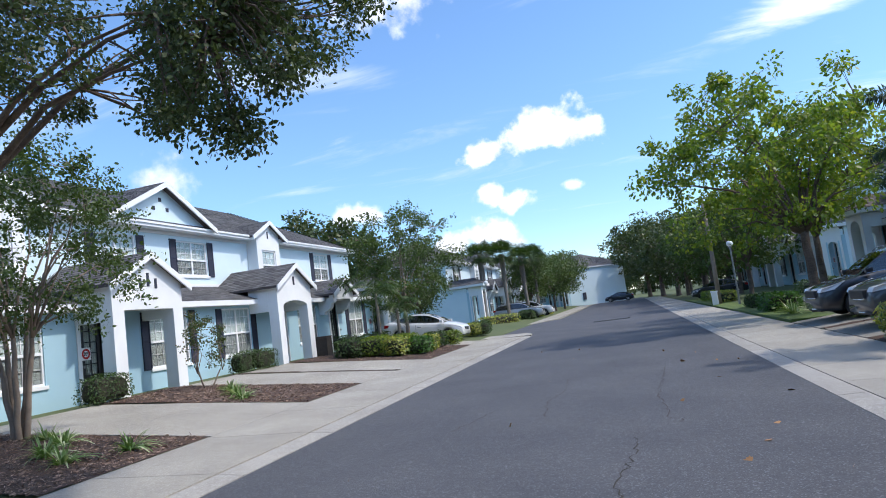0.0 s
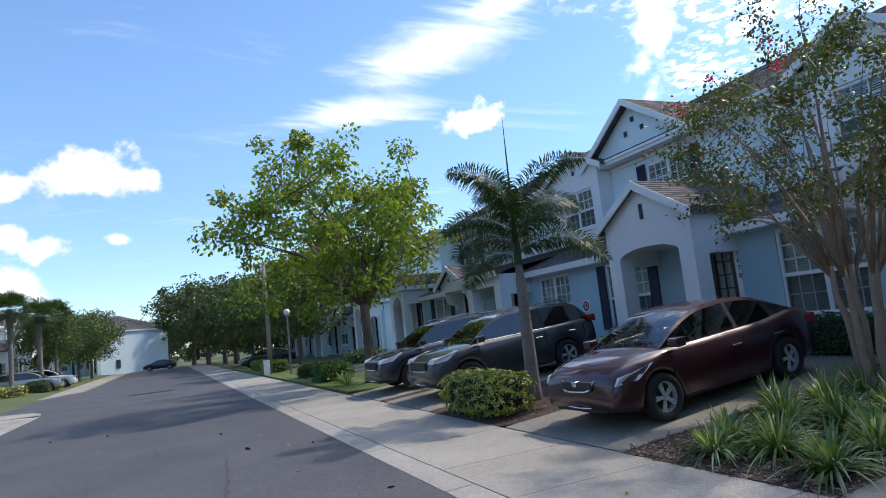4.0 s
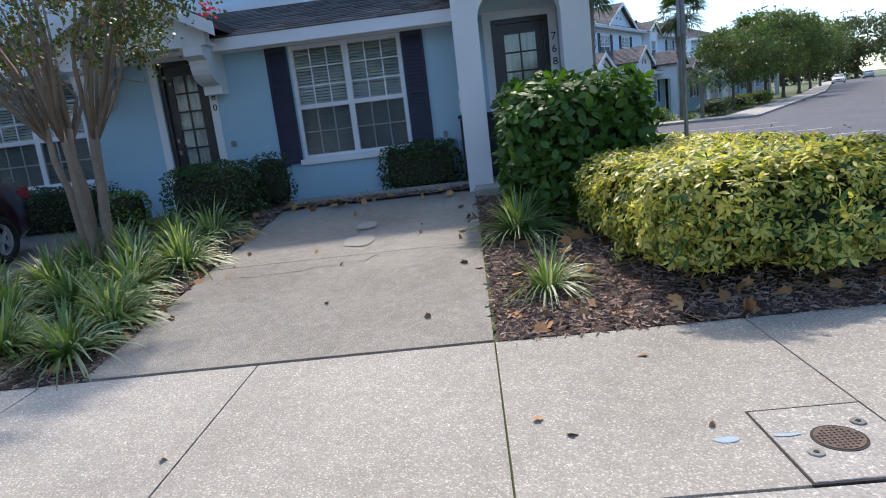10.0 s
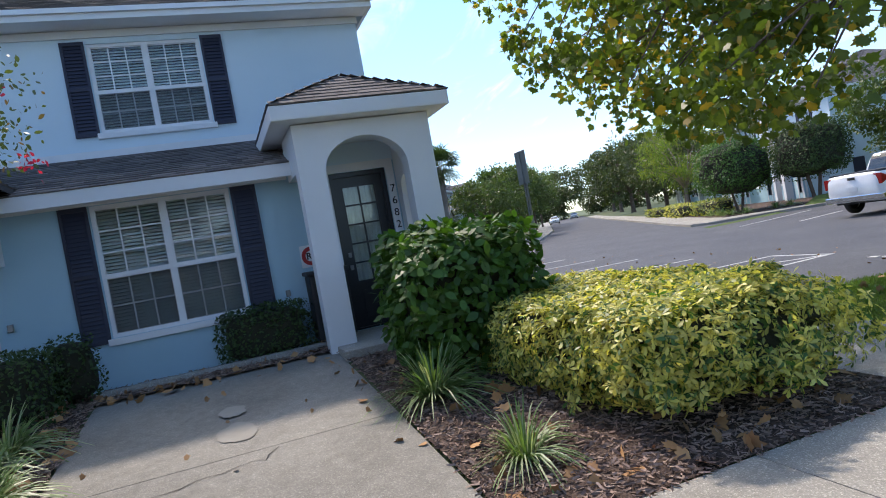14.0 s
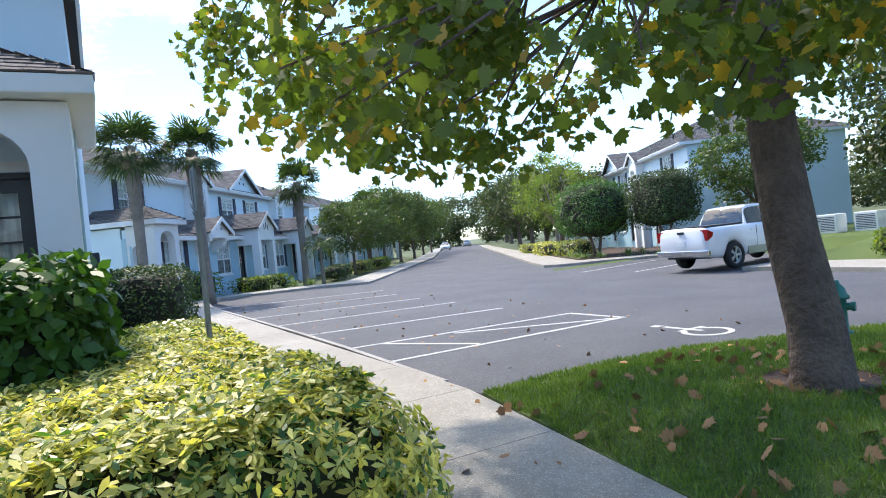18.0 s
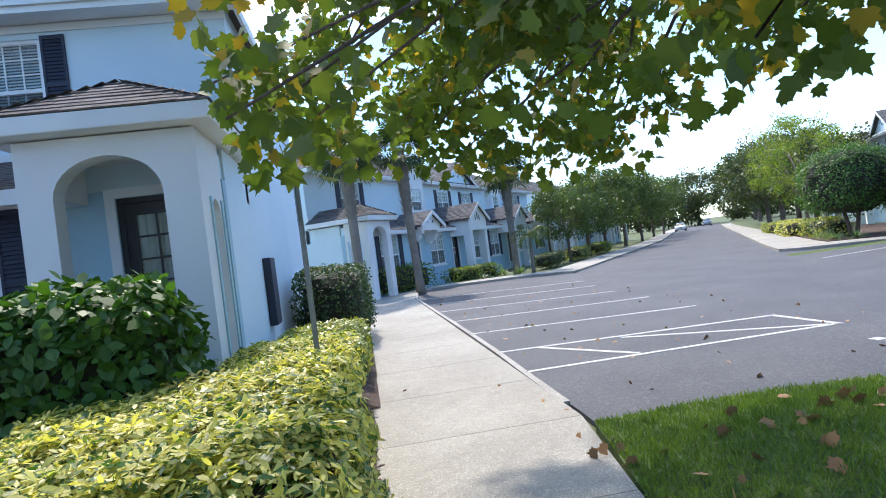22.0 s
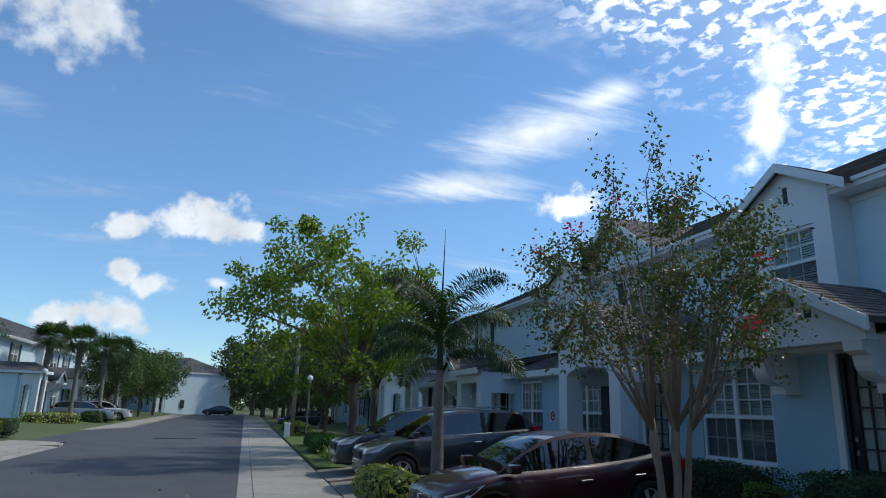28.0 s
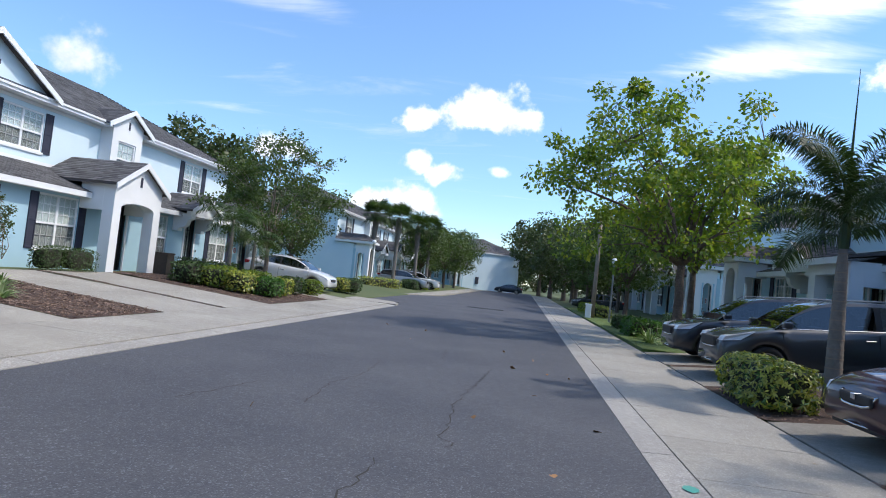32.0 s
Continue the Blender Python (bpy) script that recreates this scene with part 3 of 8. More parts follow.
def strip(name, pts_l, pts_r, z, thick, material, label, category):
    """Paving between two edge lines, cut into slabs with open joints."""
    owner = thing(name, Matrix(), label, category, kind="structure")
    for i in range(len(pts_l) - 1):
        a, b, c, d = Vector(pts_l[i]), Vector(pts_r[i]), Vector(pts_r[i + 1]), Vector(pts_l[i + 1])
        mid = (a + b + c + d) / 4
        q = [p + (mid - p).normalized() * 0.008 for p in (a, b, c, d)]
        bm = bmesh.new()
        zs = [z(p.x, p.y) if callable(z) else z for p in q]
        top = [bm.verts.new((p.x, p.y, h)) for p, h in zip(q, zs)]
        rim = [bm.verts.new(((p.x - mid.x) * 1.0 + mid.x, (p.y - mid.y) * 1.0 + mid.y, h - thick)) for p, h in zip(q, zs)]
        bm.faces.new(top)
        for k in range(4):
            m = (k + 1) % 4
            bm.faces.new((top[k], rim[k], rim[m], top[m]))
        bmesh.ops.recalc_face_normals(bm, faces=bm.faces[:])
        part("slab", bm, material, owner)
    return owner


def cuts(a, b, step):
    n = max(1, round(abs(b - a) / step))
    return [a + (b - a) * i / n for i in range(n + 1)]


JY = [-1.35, 0.31, 1.9, 3.60, 5.29, 6.9, 8.65, 10.38, 12.3, 14.6, 16.5, 18.3, 20.1, 22.0] + cuts(24, 104, 2.5)
WALK_R = 4.5
strip("pavement", [(2.585, y) for y in JY], [(WALK_R, y) for y in JY], lambda x, y: 0.020 + 0.005 * (x - 2.4), 0.2, M_CONC, "pale concrete pavement along the houses", "pavement")
JG = [-6.9, -4.2, -1.5] + cuts(0.3, 104, 3.05)
strip("gutter", [(ROAD_R, y) for y in JG], [(2.575, y) for y in JG], lambda x, y: 0.006 + 0.035 * max(0, x - ROAD_R), 0.2, M_GUTTER, "low concrete mountable kerb", "kerb")
JL = cuts(-10, 31.8, 2.4)
strip("pavement", [(-7.4, y) for y in JL], [(-5.42, y) for y in JL], lambda x, y: 0.05 + 0.02 * (-5.4 - x), 0.2, M_CONC, "pale concrete pavement along the houses", "pavement")
strip("gutter", [(-5.4, y) for y in JL], [(ROAD_L, y) for y in JL], lambda x, y: 0.012 + 0.1 * max(0, -x + ROAD_L - 0.1), 0.2, M_GUTTER, "low concrete mountable kerb", "kerb")
# rounded end of the pavement at the side lane
poly_slab("pavement", [(-5.03, 31.82), (-5.15, 33.0), (-5.6, 34.0), (-6.5, 34.7), (-8.2, 35.1), (-12, 35.2), (-12, 33.2), (-7.4, 32.6), (-7.4, 31.82)], -0.2, 0.075, M_CONC, "concrete pavement with a rounded corner", "pavement")
# far pavement on the left, past the side lane
poly_slab("pavement", [(-40, 45.7), (-10.4, 45.7), (-7.6, 47.5), (-5.9, 53), (-5.7, 104), (-7.7, 104), (-8.0, 54), (-9.6, 48.7), (-11.4, 47.7), (-40, 47.7)], -0.2, 0.06, M_CONC, "pale concrete pavement beside the far houses", "pavement")

# footway round the end of the house to the parking court
EW = cuts(4.5, 27.0, 1.85)
pl = [(x, 0.10 if x < 12 else -0.02) for x in EW]
pr = [(x, float(np.interp(x, (4.5, 5.3, 8.0, 8.6, 27.0), (-1.35, -1.45, -1.92, -1.92, -1.92)))) for x in EW]
strip("pavement", pl, pr, lambda x, y: 0.035 + 0.003 * x, 0.2, M_CONC, "pale concrete footway past the hedges", "pavement")
poly_slab("pavement", [(27.01, -0.02), (29.6, -0.3), (31.6, -1.3), (34.0, -3.2), (35.0, -4.8), (34.8, -7.4), (33.8, -9.4), (31.7, -10.3), (31.1, -9.9), (32.6, -8.2), (33.2, -4.5), (32.8, -3.2), (31.0, -2.4), (27.01, -1.9)], -0.2, 0.12, M_CONC, "curved concrete kerb and footway at the parking bays", "pavement")
# kerb of the bays
KB = [(8.9, -2.02), (10.6, -2.02)] + [(x, -2.03) for x in cuts(12.4, 27.0, 2.7)] + [(31.0, -2.42), (32.7, -3.2)]
strip("kerb", [(x, y + 0.09) for x, y in KB], KB, lambda x, y: 0.035 + 0.08 * min(1, max(0, (x - 8.6) / 5)), 0.3, M_GUTTER, "pale concrete kerb of the parking bays", "kerb")
# far side of the court and the turning
poly_slab("pavement", [(22.6, -22.4), (23.4, -21.0), (25.6, -17.4), (26.5, -17.12), (30.5, -19.3), (89, -53.3), (117, -69.9), (117, -71.9), (89, -55.2), (29.6, -21.1), (26.8, -19.6), (24.4, -22.4)], -0.2, 0.12, M_CONC, "concrete pavement beyond the parking court", "pavement")
poly_slab("pavement", [(13.01, -15.05), (14.3, -15.05), (14.3, -17.1), (13.01, -17.1)], -0.2, 0.12, M_CONC, "concrete pavement beside the parking bay", "pavement")
poly_slab("road", [(14.31, -14.5), (24.6, -14.9), (26.45, -17.0), (25.5, -17.4), (23.3, -21.0), (22.5, -22.4), (14.31, -22.4)], -0.3, -0.001, M_ASPH, "asphalt parking bay across the court", "road")
poly_slab("mulch_bed", [(24.45, -22.3), (26.85, -19.65), (29.55, -21.15), (42, -28.2), (37, -30.5), (24.6, -27)], -0.2, 0.15, M_MULCH, "brown mulch bed under the clipped trees", "flower bed")
poly_slab("pavement", [(31.72, -10.32), (62, -29.75), (155, -82.0), (155, -79.8), (62, -27.5), (33.82, -9.42)], -0.2, 0.1, M_CONC, "concrete pavement along the far lane", "pavement")
poly_slab("pavement", [(-40, -13.8), (ROAD_R, -13.75), (13.0, -15.05), (13.0, -17.1), (-40, -15.7)], -0.2, 0.1, M_CONC, "concrete pavement opposite the corner", "pavement")
poly_slab("road", [(-60, -13.7), (-60, -7.1), (ROAD_L, -7.1), (ROAD_L, -13.7)], -0.3, 0.002, M_ASPH, "asphalt street running on past the corner", "road")

# painted bay lines
def line(p, q, w=0.1):
    a, b = Vector(p), Vector(q)
    n = Vector((-(b - a).y, (b - a).x)).normalized() * w / 2
    tagged(poly_slab("road_marking", [a + n, b + n, b - n, a - n], 0.0, 0.009, M_LINE, "", ""), "worn white painted bay line on asphalt", "road marking", "bay lines", "structure")


for a, b in (((12.75, -2.05), (12.3, -6.8)), ((10.87, -2.05), (10.82, -6.82)), ((10.77, -6.82), (12.35, -6.8)), ((12.65, -2.75), (10.95, -3.75)), ((12.4, -4.1), (10.87, -6.7)), ((15.5, -2.08), (14.75, -6.77)), ((18.25, -2.1), (17.5, -7.05)), ((21.3, -2.15), (20.1, -7.25)), ((24.4, -2.2), (22.85, -7.7)), ((27.5, -2.3), (25.6, -8.3)), ((18.4, -14.9), (18.85, -17.6)), ((21.2, -14.9), (22.0, -19.8))):
    line(a, b)
bm = bmesh.new()
WX, WY = 8.55, -6.3
for k in range(20):
    a0, a1 = radians(k * 15 + 30), radians(k * 15 + 45)
    prism(bm, [(WX + r * math.cos(a), WY + r * math.sin(a)) for r, a in ((0.38, a0), (0.38, a1), (0.29, a1), (0.29, a0))], "z", 0.003, 0.009)
box(bm, WX + 0.1, WX + 0.85, WY - 0.06, WY + 0.03, 0.003, 0.009)
box(bm, WX + 0.30, WX + 0.39, WY - 0.34, WY - 0.061, 0.003, 0.009)
box(bm, WX + 0.30, WX + 0.39, WY + 0.031, WY + 0.22, 0.003, 0.009)
box(bm, WX + 0.92, WX + 1.08, WY - 0.09, WY + 0.06, 0.003, 0.009)
tagged(part("road_marking", bm, M_LINE), "worn white painted wheelchair symbol on asphalt", "road marking", kind="structure")


# driveways: sloping slabs
def drive(x0, x1, y0, y1, zf, material=M_DRIVE, label="sloping concrete driveway with a saw-cut joint"):
    xs = [x0, 0.42 * x1 + 0.58 * x0, x1]
    strip("driveway", [(x, y0) for x in xs], [(x, y1) for x in xs], lambda x, y: zf(x, y) + 0.012, 0.25, material, label, "driveway")


gz = lambda x, y: ground_z(x, 5 if x > 0 else y)
for y0, y1 in ((3.6, 6.62), (9.3, 12.3), (15.6, 18.6), (19.0, 22.0), (30.2, 33.2)):
    drive(4.53, 10.45, y0, y1, gz)
for y0, y1 in ((9.85, 13.3), (16.4, 19.2), (19.5, 22.6), (29.0, 31.6)):
    drive(-7.43, -13.3, y0, y1, gz, M_CONC)


# beds of bark mulch between driveways and house
def bed(x0, x1, y0, y1, label="bed of brown bark mulch with fallen leaves", chips=0, seed=1):
    ob = sheet("mulch_bed", x0, x1, y0, y1, 0.35, lambda x, y: ground_z(x, y) + 0.03 * noise.noise((x * 2, y * 2, 0)) + 0.012, M_MULCH, label, "flower bed")
    if chips:
        rng = np.random.default_rng(seed)
        p = np.stack([rng.uniform(x0 - 0.03, x1 - 0.03, chips), rng.uniform(y0 - 0.03, y1 + 0.01, chips), np.zeros(chips)], 1)
        p[:, 2] = [ground_z(a, b) + 0.03 * noise.noise((a * 2, b * 2, 0)) + 0.022 for a, b, _ in p]
        o = rng.normal(0, 1, (chips, 3))
        o[:, 2] *= 0.12
        leaves("bark_chips", p, o, 0.050, [(0, 0), (0.13, 0.1), (0.10, 0.9), (-0.07, 1.0), (-0.13, 0.3)], M_CHIP, ob, rng, jitter=0.12, vary=0.6)["kind"] = "stuff"
    return ob


bed(4.51, 9.85, 0.11, 3.58, chips=24000, seed=2)
bed(4.51, 10.9, 6.63, 9.32, chips=20000, seed=3)
bed(10.0, 11.08, 3.6, 6.66, chips=3500, seed=4)
bed(4.51, 10.9, 12.32, 15.58, chips=1500, seed=5)
bed(4.6, 10.9, 18.62, 18.98, chips=100, seed=6)
bed(9.86, 26.9, -0.01, 1.68)
bed(-13.6, -7.45, 6.5, 9.8, chips=9000, seed=7)
bed(-13.6, -7.45, 13.35, 16.35, chips=9000, seed=8)
bed(-13.6, -7.45, 19.24, 19.46, chips=100, seed=9)
bed(-13.6, -7.45, 22.65, 28.95, chips=4000, seed=10)
bm = bmesh.new()
box(bm, 10.42, 10.56, 3.62, 6.66, 0.2, 0.585)
tagged(part("bed_edging", bevelled(bm, 0.02), M_GUTTER), "low concrete edging at the head of the driveway", "edging", kind="structure")
bm = bmesh.new()
box(bm, 9.3, 11.1, 1.75, 3.6, 0.2, 0.56)
tagged(part("porch_slab", bevelled(bm, 0.015), M_CONC), "concrete porch floor and step", "porch floor", kind="structure")


# lawns
def lawn(name, pts, z, label):
    return poly_slab(name, pts, -0.1, z, M_GRASS, label, "lawn")


CORNER = [(2.6, -1.37), (4.5, -1.37), (5.3, -1.47), (8.0, -1.95), (8.06, -2.7), (8.04, -3.9), (7.86, -5.0), (7.36, -6.1), (6.8, -7.4), (5.5, -8.3), (2.6, -8.6)]


def mound(x, y):
    """Height of the corner lawn, which swells gently towards the tree."""
    d = math.hypot((x - 5.2) / 2.5, (y + 3.55) / 1.95)
    k = max(0.0, 1 - d * d)
    return 0.05 + 0.22 * k * (2 - k)


def inside(p, poly):
    c = False
    for i in range(len(poly)):
        (x0, y0), (x1, y1) = poly[i], poly[i - 1]
        if (y0 > p[1]) != (y1 > p[1]) and p[0] < (x1 - x0) * (p[1] - y0) / (y1 - y0) + x0:
            c = not c
    return c


lawn("lawn", CORNER, 0.05, "green lawn at the corner beside the footway")
rise = [(5.2 + 2.5 * r / 8 * math.cos(math.pi * k / 20), -3.55 + 1.95 * r / 8 * math.sin(math.pi * k / 20)) for r in range(9) for k in range(40)]
rise = [(x, min(y, float(np.interp(x, (2.0, 5.3, 7.6), (-1.38, -1.48, -1.88))))) for x, y in rise]
tagged(mesh_ob("lawn", [(x, y, mound(x, y) + (0.004 if i < 320 else -0.02)) for i, (x, y) in enumerate(rise)], [(r * 40 + k, (r + 1) * 40 + k, (r + 1) * 40 + (k + 1) % 40, r * 40 + (k + 1) % 40) for r in range(8) for k in range(40)], M_GRASS, smooth=True), "gently mounded green lawn round the sycamore", "lawn", kind="structure")
lawn("lawn", [(4.55, 22.2), (11.0, 22.2), (11.0, 60), (4.55, 60)], 0.11, "green front lawn beside the pavement")


def yard_z(x, y):
    """Yards across the street rise from the pavement to the houses; the bays are cut into them."""
    if x > 14.3 and y > -22.4:
        return -0.15 if x < 24.0 else 0.06
    return 0.07 + 0.40 * min(1, max(0, (-16.6 - y) / 5.0))


sheet("lawn", -30, 24.0, -50, -15.6, 1.0, yard_z, M_GRASS, "green lawn across the street", "lawn")
dx = [(4.2, -15.85), (4.1, -17.8), (4.0, -19.8), (3.9, -22.1)]
strip("driveway", dx, [(x + 3.2, y) for x, y in dx], lambda x, y: yard_z(x, y) + 0.03, 0.25, M_CONC, "sloping concrete driveway across the street", "driveway")
ob = sheet("mulch_bed", 7.6, 10.6, -22.2, -16.2, 0.5, lambda x, y: yard_z(x, y) + 0.03 + 0.02 * noise.noise((x * 2, y * 2, 0)), M_MULCH, "mulch bed across the street full of plants", "flower bed")
lawn("lawn", [(-13.8, 48.0), (-9.9, 48.9), (-8.1, 54.2), (-7.8, 100), (-13.8, 100)], 0.09, "green lawn before the distant houses")
bm = bmesh.new()
bmesh.ops.create_circle(bm, cap_ends=True, segments=28, radius=0.5, matrix=pose(5.25, -3.6, 0.276))
tagged(part("mulch_ring", bm, M_MULCH), "ring of brown mulch round the sycamore trunk", "flower bed", kind="structure")


def turf(poly, n, seed, z, h=0.06):
    rng = np.random.default_rng(seed)
    P = np.array(poly)
    q = np.stack([rng.uniform(P[:, 0].min(), P[:, 0].max(), n), rng.uniform(P[:, 1].min(), P[:, 1].max(), n)], 1)
    q = q[[inside(p, poly) and math.hypot(p[0] - 5.25, p[1] + 3.6) > 0.44 for p in q]]
    pts = np.concatenate([q, np.array([[mound(*p)] for p in q])], 1)
    o = np.tile((0.0, 0.0, 1.0), (len(q), 1))
    tagged(leaves("grass", pts, o, h, [(-0.10, 0), (0.10, 0), (0.05, 0.7), (0, 1)], M_BLADE, None, rng, jitter=0.45, vary=0.5), "short green grass of the corner lawn", "grass", kind="stuff")


turf(CORNER, 105000, 3, 0.05, 0.05)


# cracks in the asphalt and in the drive
def crack(pts, w, seed, z, label="thin irregular crack in the asphalt"):
    rng = random.Random(seed)
    v, f = [], []
    P = [Vector(p) for p in pts]
    out = []
    for a, b in zip(P, P[1:]):
        n = max(2, int((b - a).length / 0.10))
        out += [a.lerp(b, i / n) + Vector((rng.uniform(-0.04, 0.04), rng.uniform(-0.04, 0.04))) for i in range(n)]
    for i, p in enumerate(out):
        t = (out[min(i + 1, len(out) - 1)] - out[max(i - 1, 0)]).normalized()
        n = Vector((-t.y, t.x)) * w * rng.uniform(0.3, 1.0)
        h = z(p.x, p.y) if callable(z) else z
        v += [(p.x - n.x, p.y - n.y, h), (p.x + n.x, p.y + n.y, h)]
    f = [(2 * i, 2 * i + 1, 2 * i + 3, 2 * i + 2) for i in range(len(out) - 1)]
    tagged(mesh_ob("crack", v, f, M_JOINT), label, "crack", "cracks", "structure")


for i, q in enumerate((((0.36, 14.2), (0.22, 12.15), (0.08, 10.7), (0.14, 9.35), (0.13, 8.92), (0.27, 8.75), (0.26, 8.44)), ((-0.28, 7.85), (-0.28, 7.36), (-0.41, 6.41), (-0.48, 6.0), (-0.45, 5.7), (-0.6, 4.2)), ((-1.6, 13.65), (-1.47, 12.2), (-1.68, 10.9), (-1.55, 9.5)), ((-2.8, 9.0), (-2.5, 10.5)), ((-0.6, 15.0), (-0.8, 17.0)))):
    crack(q, 0.011, i, 0.004)
crack(((6.96, 4.72), (6.77, 4.84), (6.74, 5.2), (6.62, 5.66), (6.6, 6.55)), 0.008, 9, lambda x, y: ground_z(x, 5) + 0.017, "thin crack across the concrete driveway")
crack(((2.57, 3.5), (2.51, 3.49), (2.40, 3.465), (2.34, 3.45), (2.29, 3.43), (2.24, 3.40)), 0.016, 11, lambda x, y: 0.012 + 0.035 * (x - 2.225), "crack through the low concrete kerb")
crack(((2.35, 3.46), (2.32, 3.50), (2.26, 3.57), (2.235, 3.60)), 0.012, 13, lambda x, y: 0.012 + 0.035 * (x - 2.225), "crack through the low concrete kerb")
crack(((2.25, 5.9), (2.42, 5.8), (2.56, 6.1)), 0.014, 12, lambda x, y: 0.012 + 0.035 * (x - 2.225), "crack through the low concrete kerb")



# pale worn patches on the drive and survey paint on the kerb
def patch(x, y, rx, ry, z, material, label, seed):
    rng = random.Random(seed)
    n = 26
    v = [(x, y, z(x, y))]
    for k in range(n):
        a, w = 2 * math.pi * k / n, rng.uniform(0.88, 1.1)
        p, q = x + rx * w * math.cos(a), y + ry * w * math.sin(a)
        v.append((p, q, z(p, q)))
    tagged(mesh_ob("patch", v, [(0, 1 + k, 1 + (k + 1) % n) for k in range(n)], material), label, "ground patch", kind="structure")


slope_z = lambda x, y: ground_z(x, 5) + 0.016
patch(8.31, 5.05, 0.19, 0.14, slope_z, M_PATCH, "pale smooth patch on the concrete driveway", 1)
patch(7.62, 5.03, 0.27, 0.19, slope_z, M_PATCH, "pale smooth patch on the concrete driveway", 2)
for y in (7.78, 8.26):
    patch(2.44, y, 0.07, 0.10, lambda x, y: 0.016 + 0.035 * (x - ROAD_R), M_GREENPATCH, "faded green survey paint on the kerb", int(y))


# ---------- townhouse row ----------
# local axes: u along the front from its end, v out towards the street, z up
VU = -1.82


def wall_panel(bm, u0, u1, z0, z1, v, holes, thick=0.2):
    """A wall in the plane v with rectangular openings cut through it."""
    us = sorted({u0, u1, *[h[0] for h in holes], *[h[1] for h in holes]})
    zs = sorted({z0, z1, *[h[2] for h in holes], *[h[3] for h in holes]})

    def solid(i, j):
        if not (0 <= i < len(us) - 1 and 0 <= j < len(zs) - 1):
            return None
        cu, cz = (us[i] + us[i + 1]) / 2, (zs[j] + zs[j + 1]) / 2
        return not any(h[0] < cu < h[1] and h[2] < cz < h[3] for h in holes)

    def quad(*p):
        bm.faces.new([bm.verts.new(q) for q in p])
    b = v - thick
    for i in range(len(us) - 1):
        for j in range(len(zs) - 1):
            if not solid(i, j):
                continue
            a, c, d, e = us[i], us[i + 1], zs[j], zs[j + 1]
            quad((a, v, d), (a, v, e), (c, v, e), (c, v, d))
            quad((a, b, d), (c, b, d), (c, b, e), (a, b, e))
            if solid(i - 1, j) is not True:
                quad((a, v, d), (a, b, d), (a, b, e), (a, v, e))
            if solid(i + 1, j) is not True:
                quad((c, v, d), (c, v, e), (c, b, e), (c, b, d))
            if solid(i, j - 1) is not True:
                quad((a, v, d), (c, v, d), (c, b, d), (a, b, d))
            if solid(i, j + 1) is not True:
                quad((a, v, e), (a, b, e), (c, b, e), (c, v, e))


def arch_panel(bm, u0, u1, z0, z1, a0, a1, spring, rise, v, thick, n=14, side=False):
    """A wall with an arched opening from a0 to a1; side: the wall lies along v instead of u, at u = v."""
    def P(u, w, z):
        return (w, u, z) if side else (u, w, z)
    w0, w1 = v, v - thick
    arc = [((a0 + a1) / 2 - (a1 - a0) / 2 * math.cos(math.pi * i / n), spring + rise * math.sin(math.pi * i / n)) for i in range(n + 1)]

    def quad(*p):
        bm.faces.new([bm.verts.new(q) for q in p])
    for w, in ((w0,), (w1,)):
        for x0, x1 in ((u0, a0), (a1, u1)):
            quad(P(x0, w, z0), P(x1, w, z0), P(x1, w, z1), P(x0, w, z1))
        for i in range(n):
            (p, q), (r, s) = arc[i], arc[i + 1]
            quad(P(p, w, q), P(r, w, s), P(r, w, z1), P(p, w, z1))
    for i in range(n):
        (p, q), (r, s) = arc[i], arc[i + 1]
        quad(P(p, w0, q), P(p, w1, q), P(r, w1, s), P(r, w0, s))
    for x, t in ((a0, spring), (a1, spring), (u0, z1), (u1, z1)):
        quad(P(x, w0, z0), P(x, w1, z0), P(x, w1, t), P(x, w0, t))
    quad(P(u0, w0, z1), P(u1, w0, z1), P(u1, w1, z1), P(u0, w1, z1))
    bmesh.ops.recalc_face_normals(bm, faces=bm.faces[:])


class Tabs:
    """Rows of overlapping shingle tabs, gathered into one mesh."""

    def __init__(self, seed):
        self.v, self.f, self.rng = [], [], random.Random(seed)

    def plane(self, o, along, up, length, height, inl=0.0, inr=0.0, w=0.31, e=0.145):
        o, along, up = Vector(o), Vector(along).normalized(), Vector(up).normalized()
        nor = along.cross(up).normalized()
        if nor.z < 0:
            nor = -nor
        rows = max(1, int(height / e))
        for r in range(rows):
            s = r * height / rows
            a, b = inl * s / height, length - inr * s / height
            x = a - (w * 0.5 if r % 2 else 0) - self.rng.uniform(0, 0.08)
            while x < b:
                ww = w * self.rng.uniform(0.8, 1.15)
                x0, x1 = max(a, x), min(b, x + ww - 0.008)
                if x1 - x0 > 0.03:
                    t = 0.016 + self.rng.uniform(0, 0.008)
                    lo, hi = o + up * (s - self.rng.uniform(0, 0.012)), o + up * min(height, s + e * 1.25)
                    k = len(self.v)
                    self.v += [lo + along * x0 + nor * t, lo + along * x1 + nor * t, hi + along * x1 + nor * 0.006, hi + along * x0 + nor * 0.006, lo + along * x0, lo + along * x1]
                    self.f += [(k, k + 1, k + 2, k + 3), (k + 4, k + 5, k + 1, k)]
                x += ww

    def done(self, parent, finish):
        ob = mesh_ob("shingles", self.v, self.f, finish, parent, "overlapping weathered shingle tabs")
        ob["kind"] = "stuff"
        return ob


CLOSED = [False]        # blinds of the row being built are shut


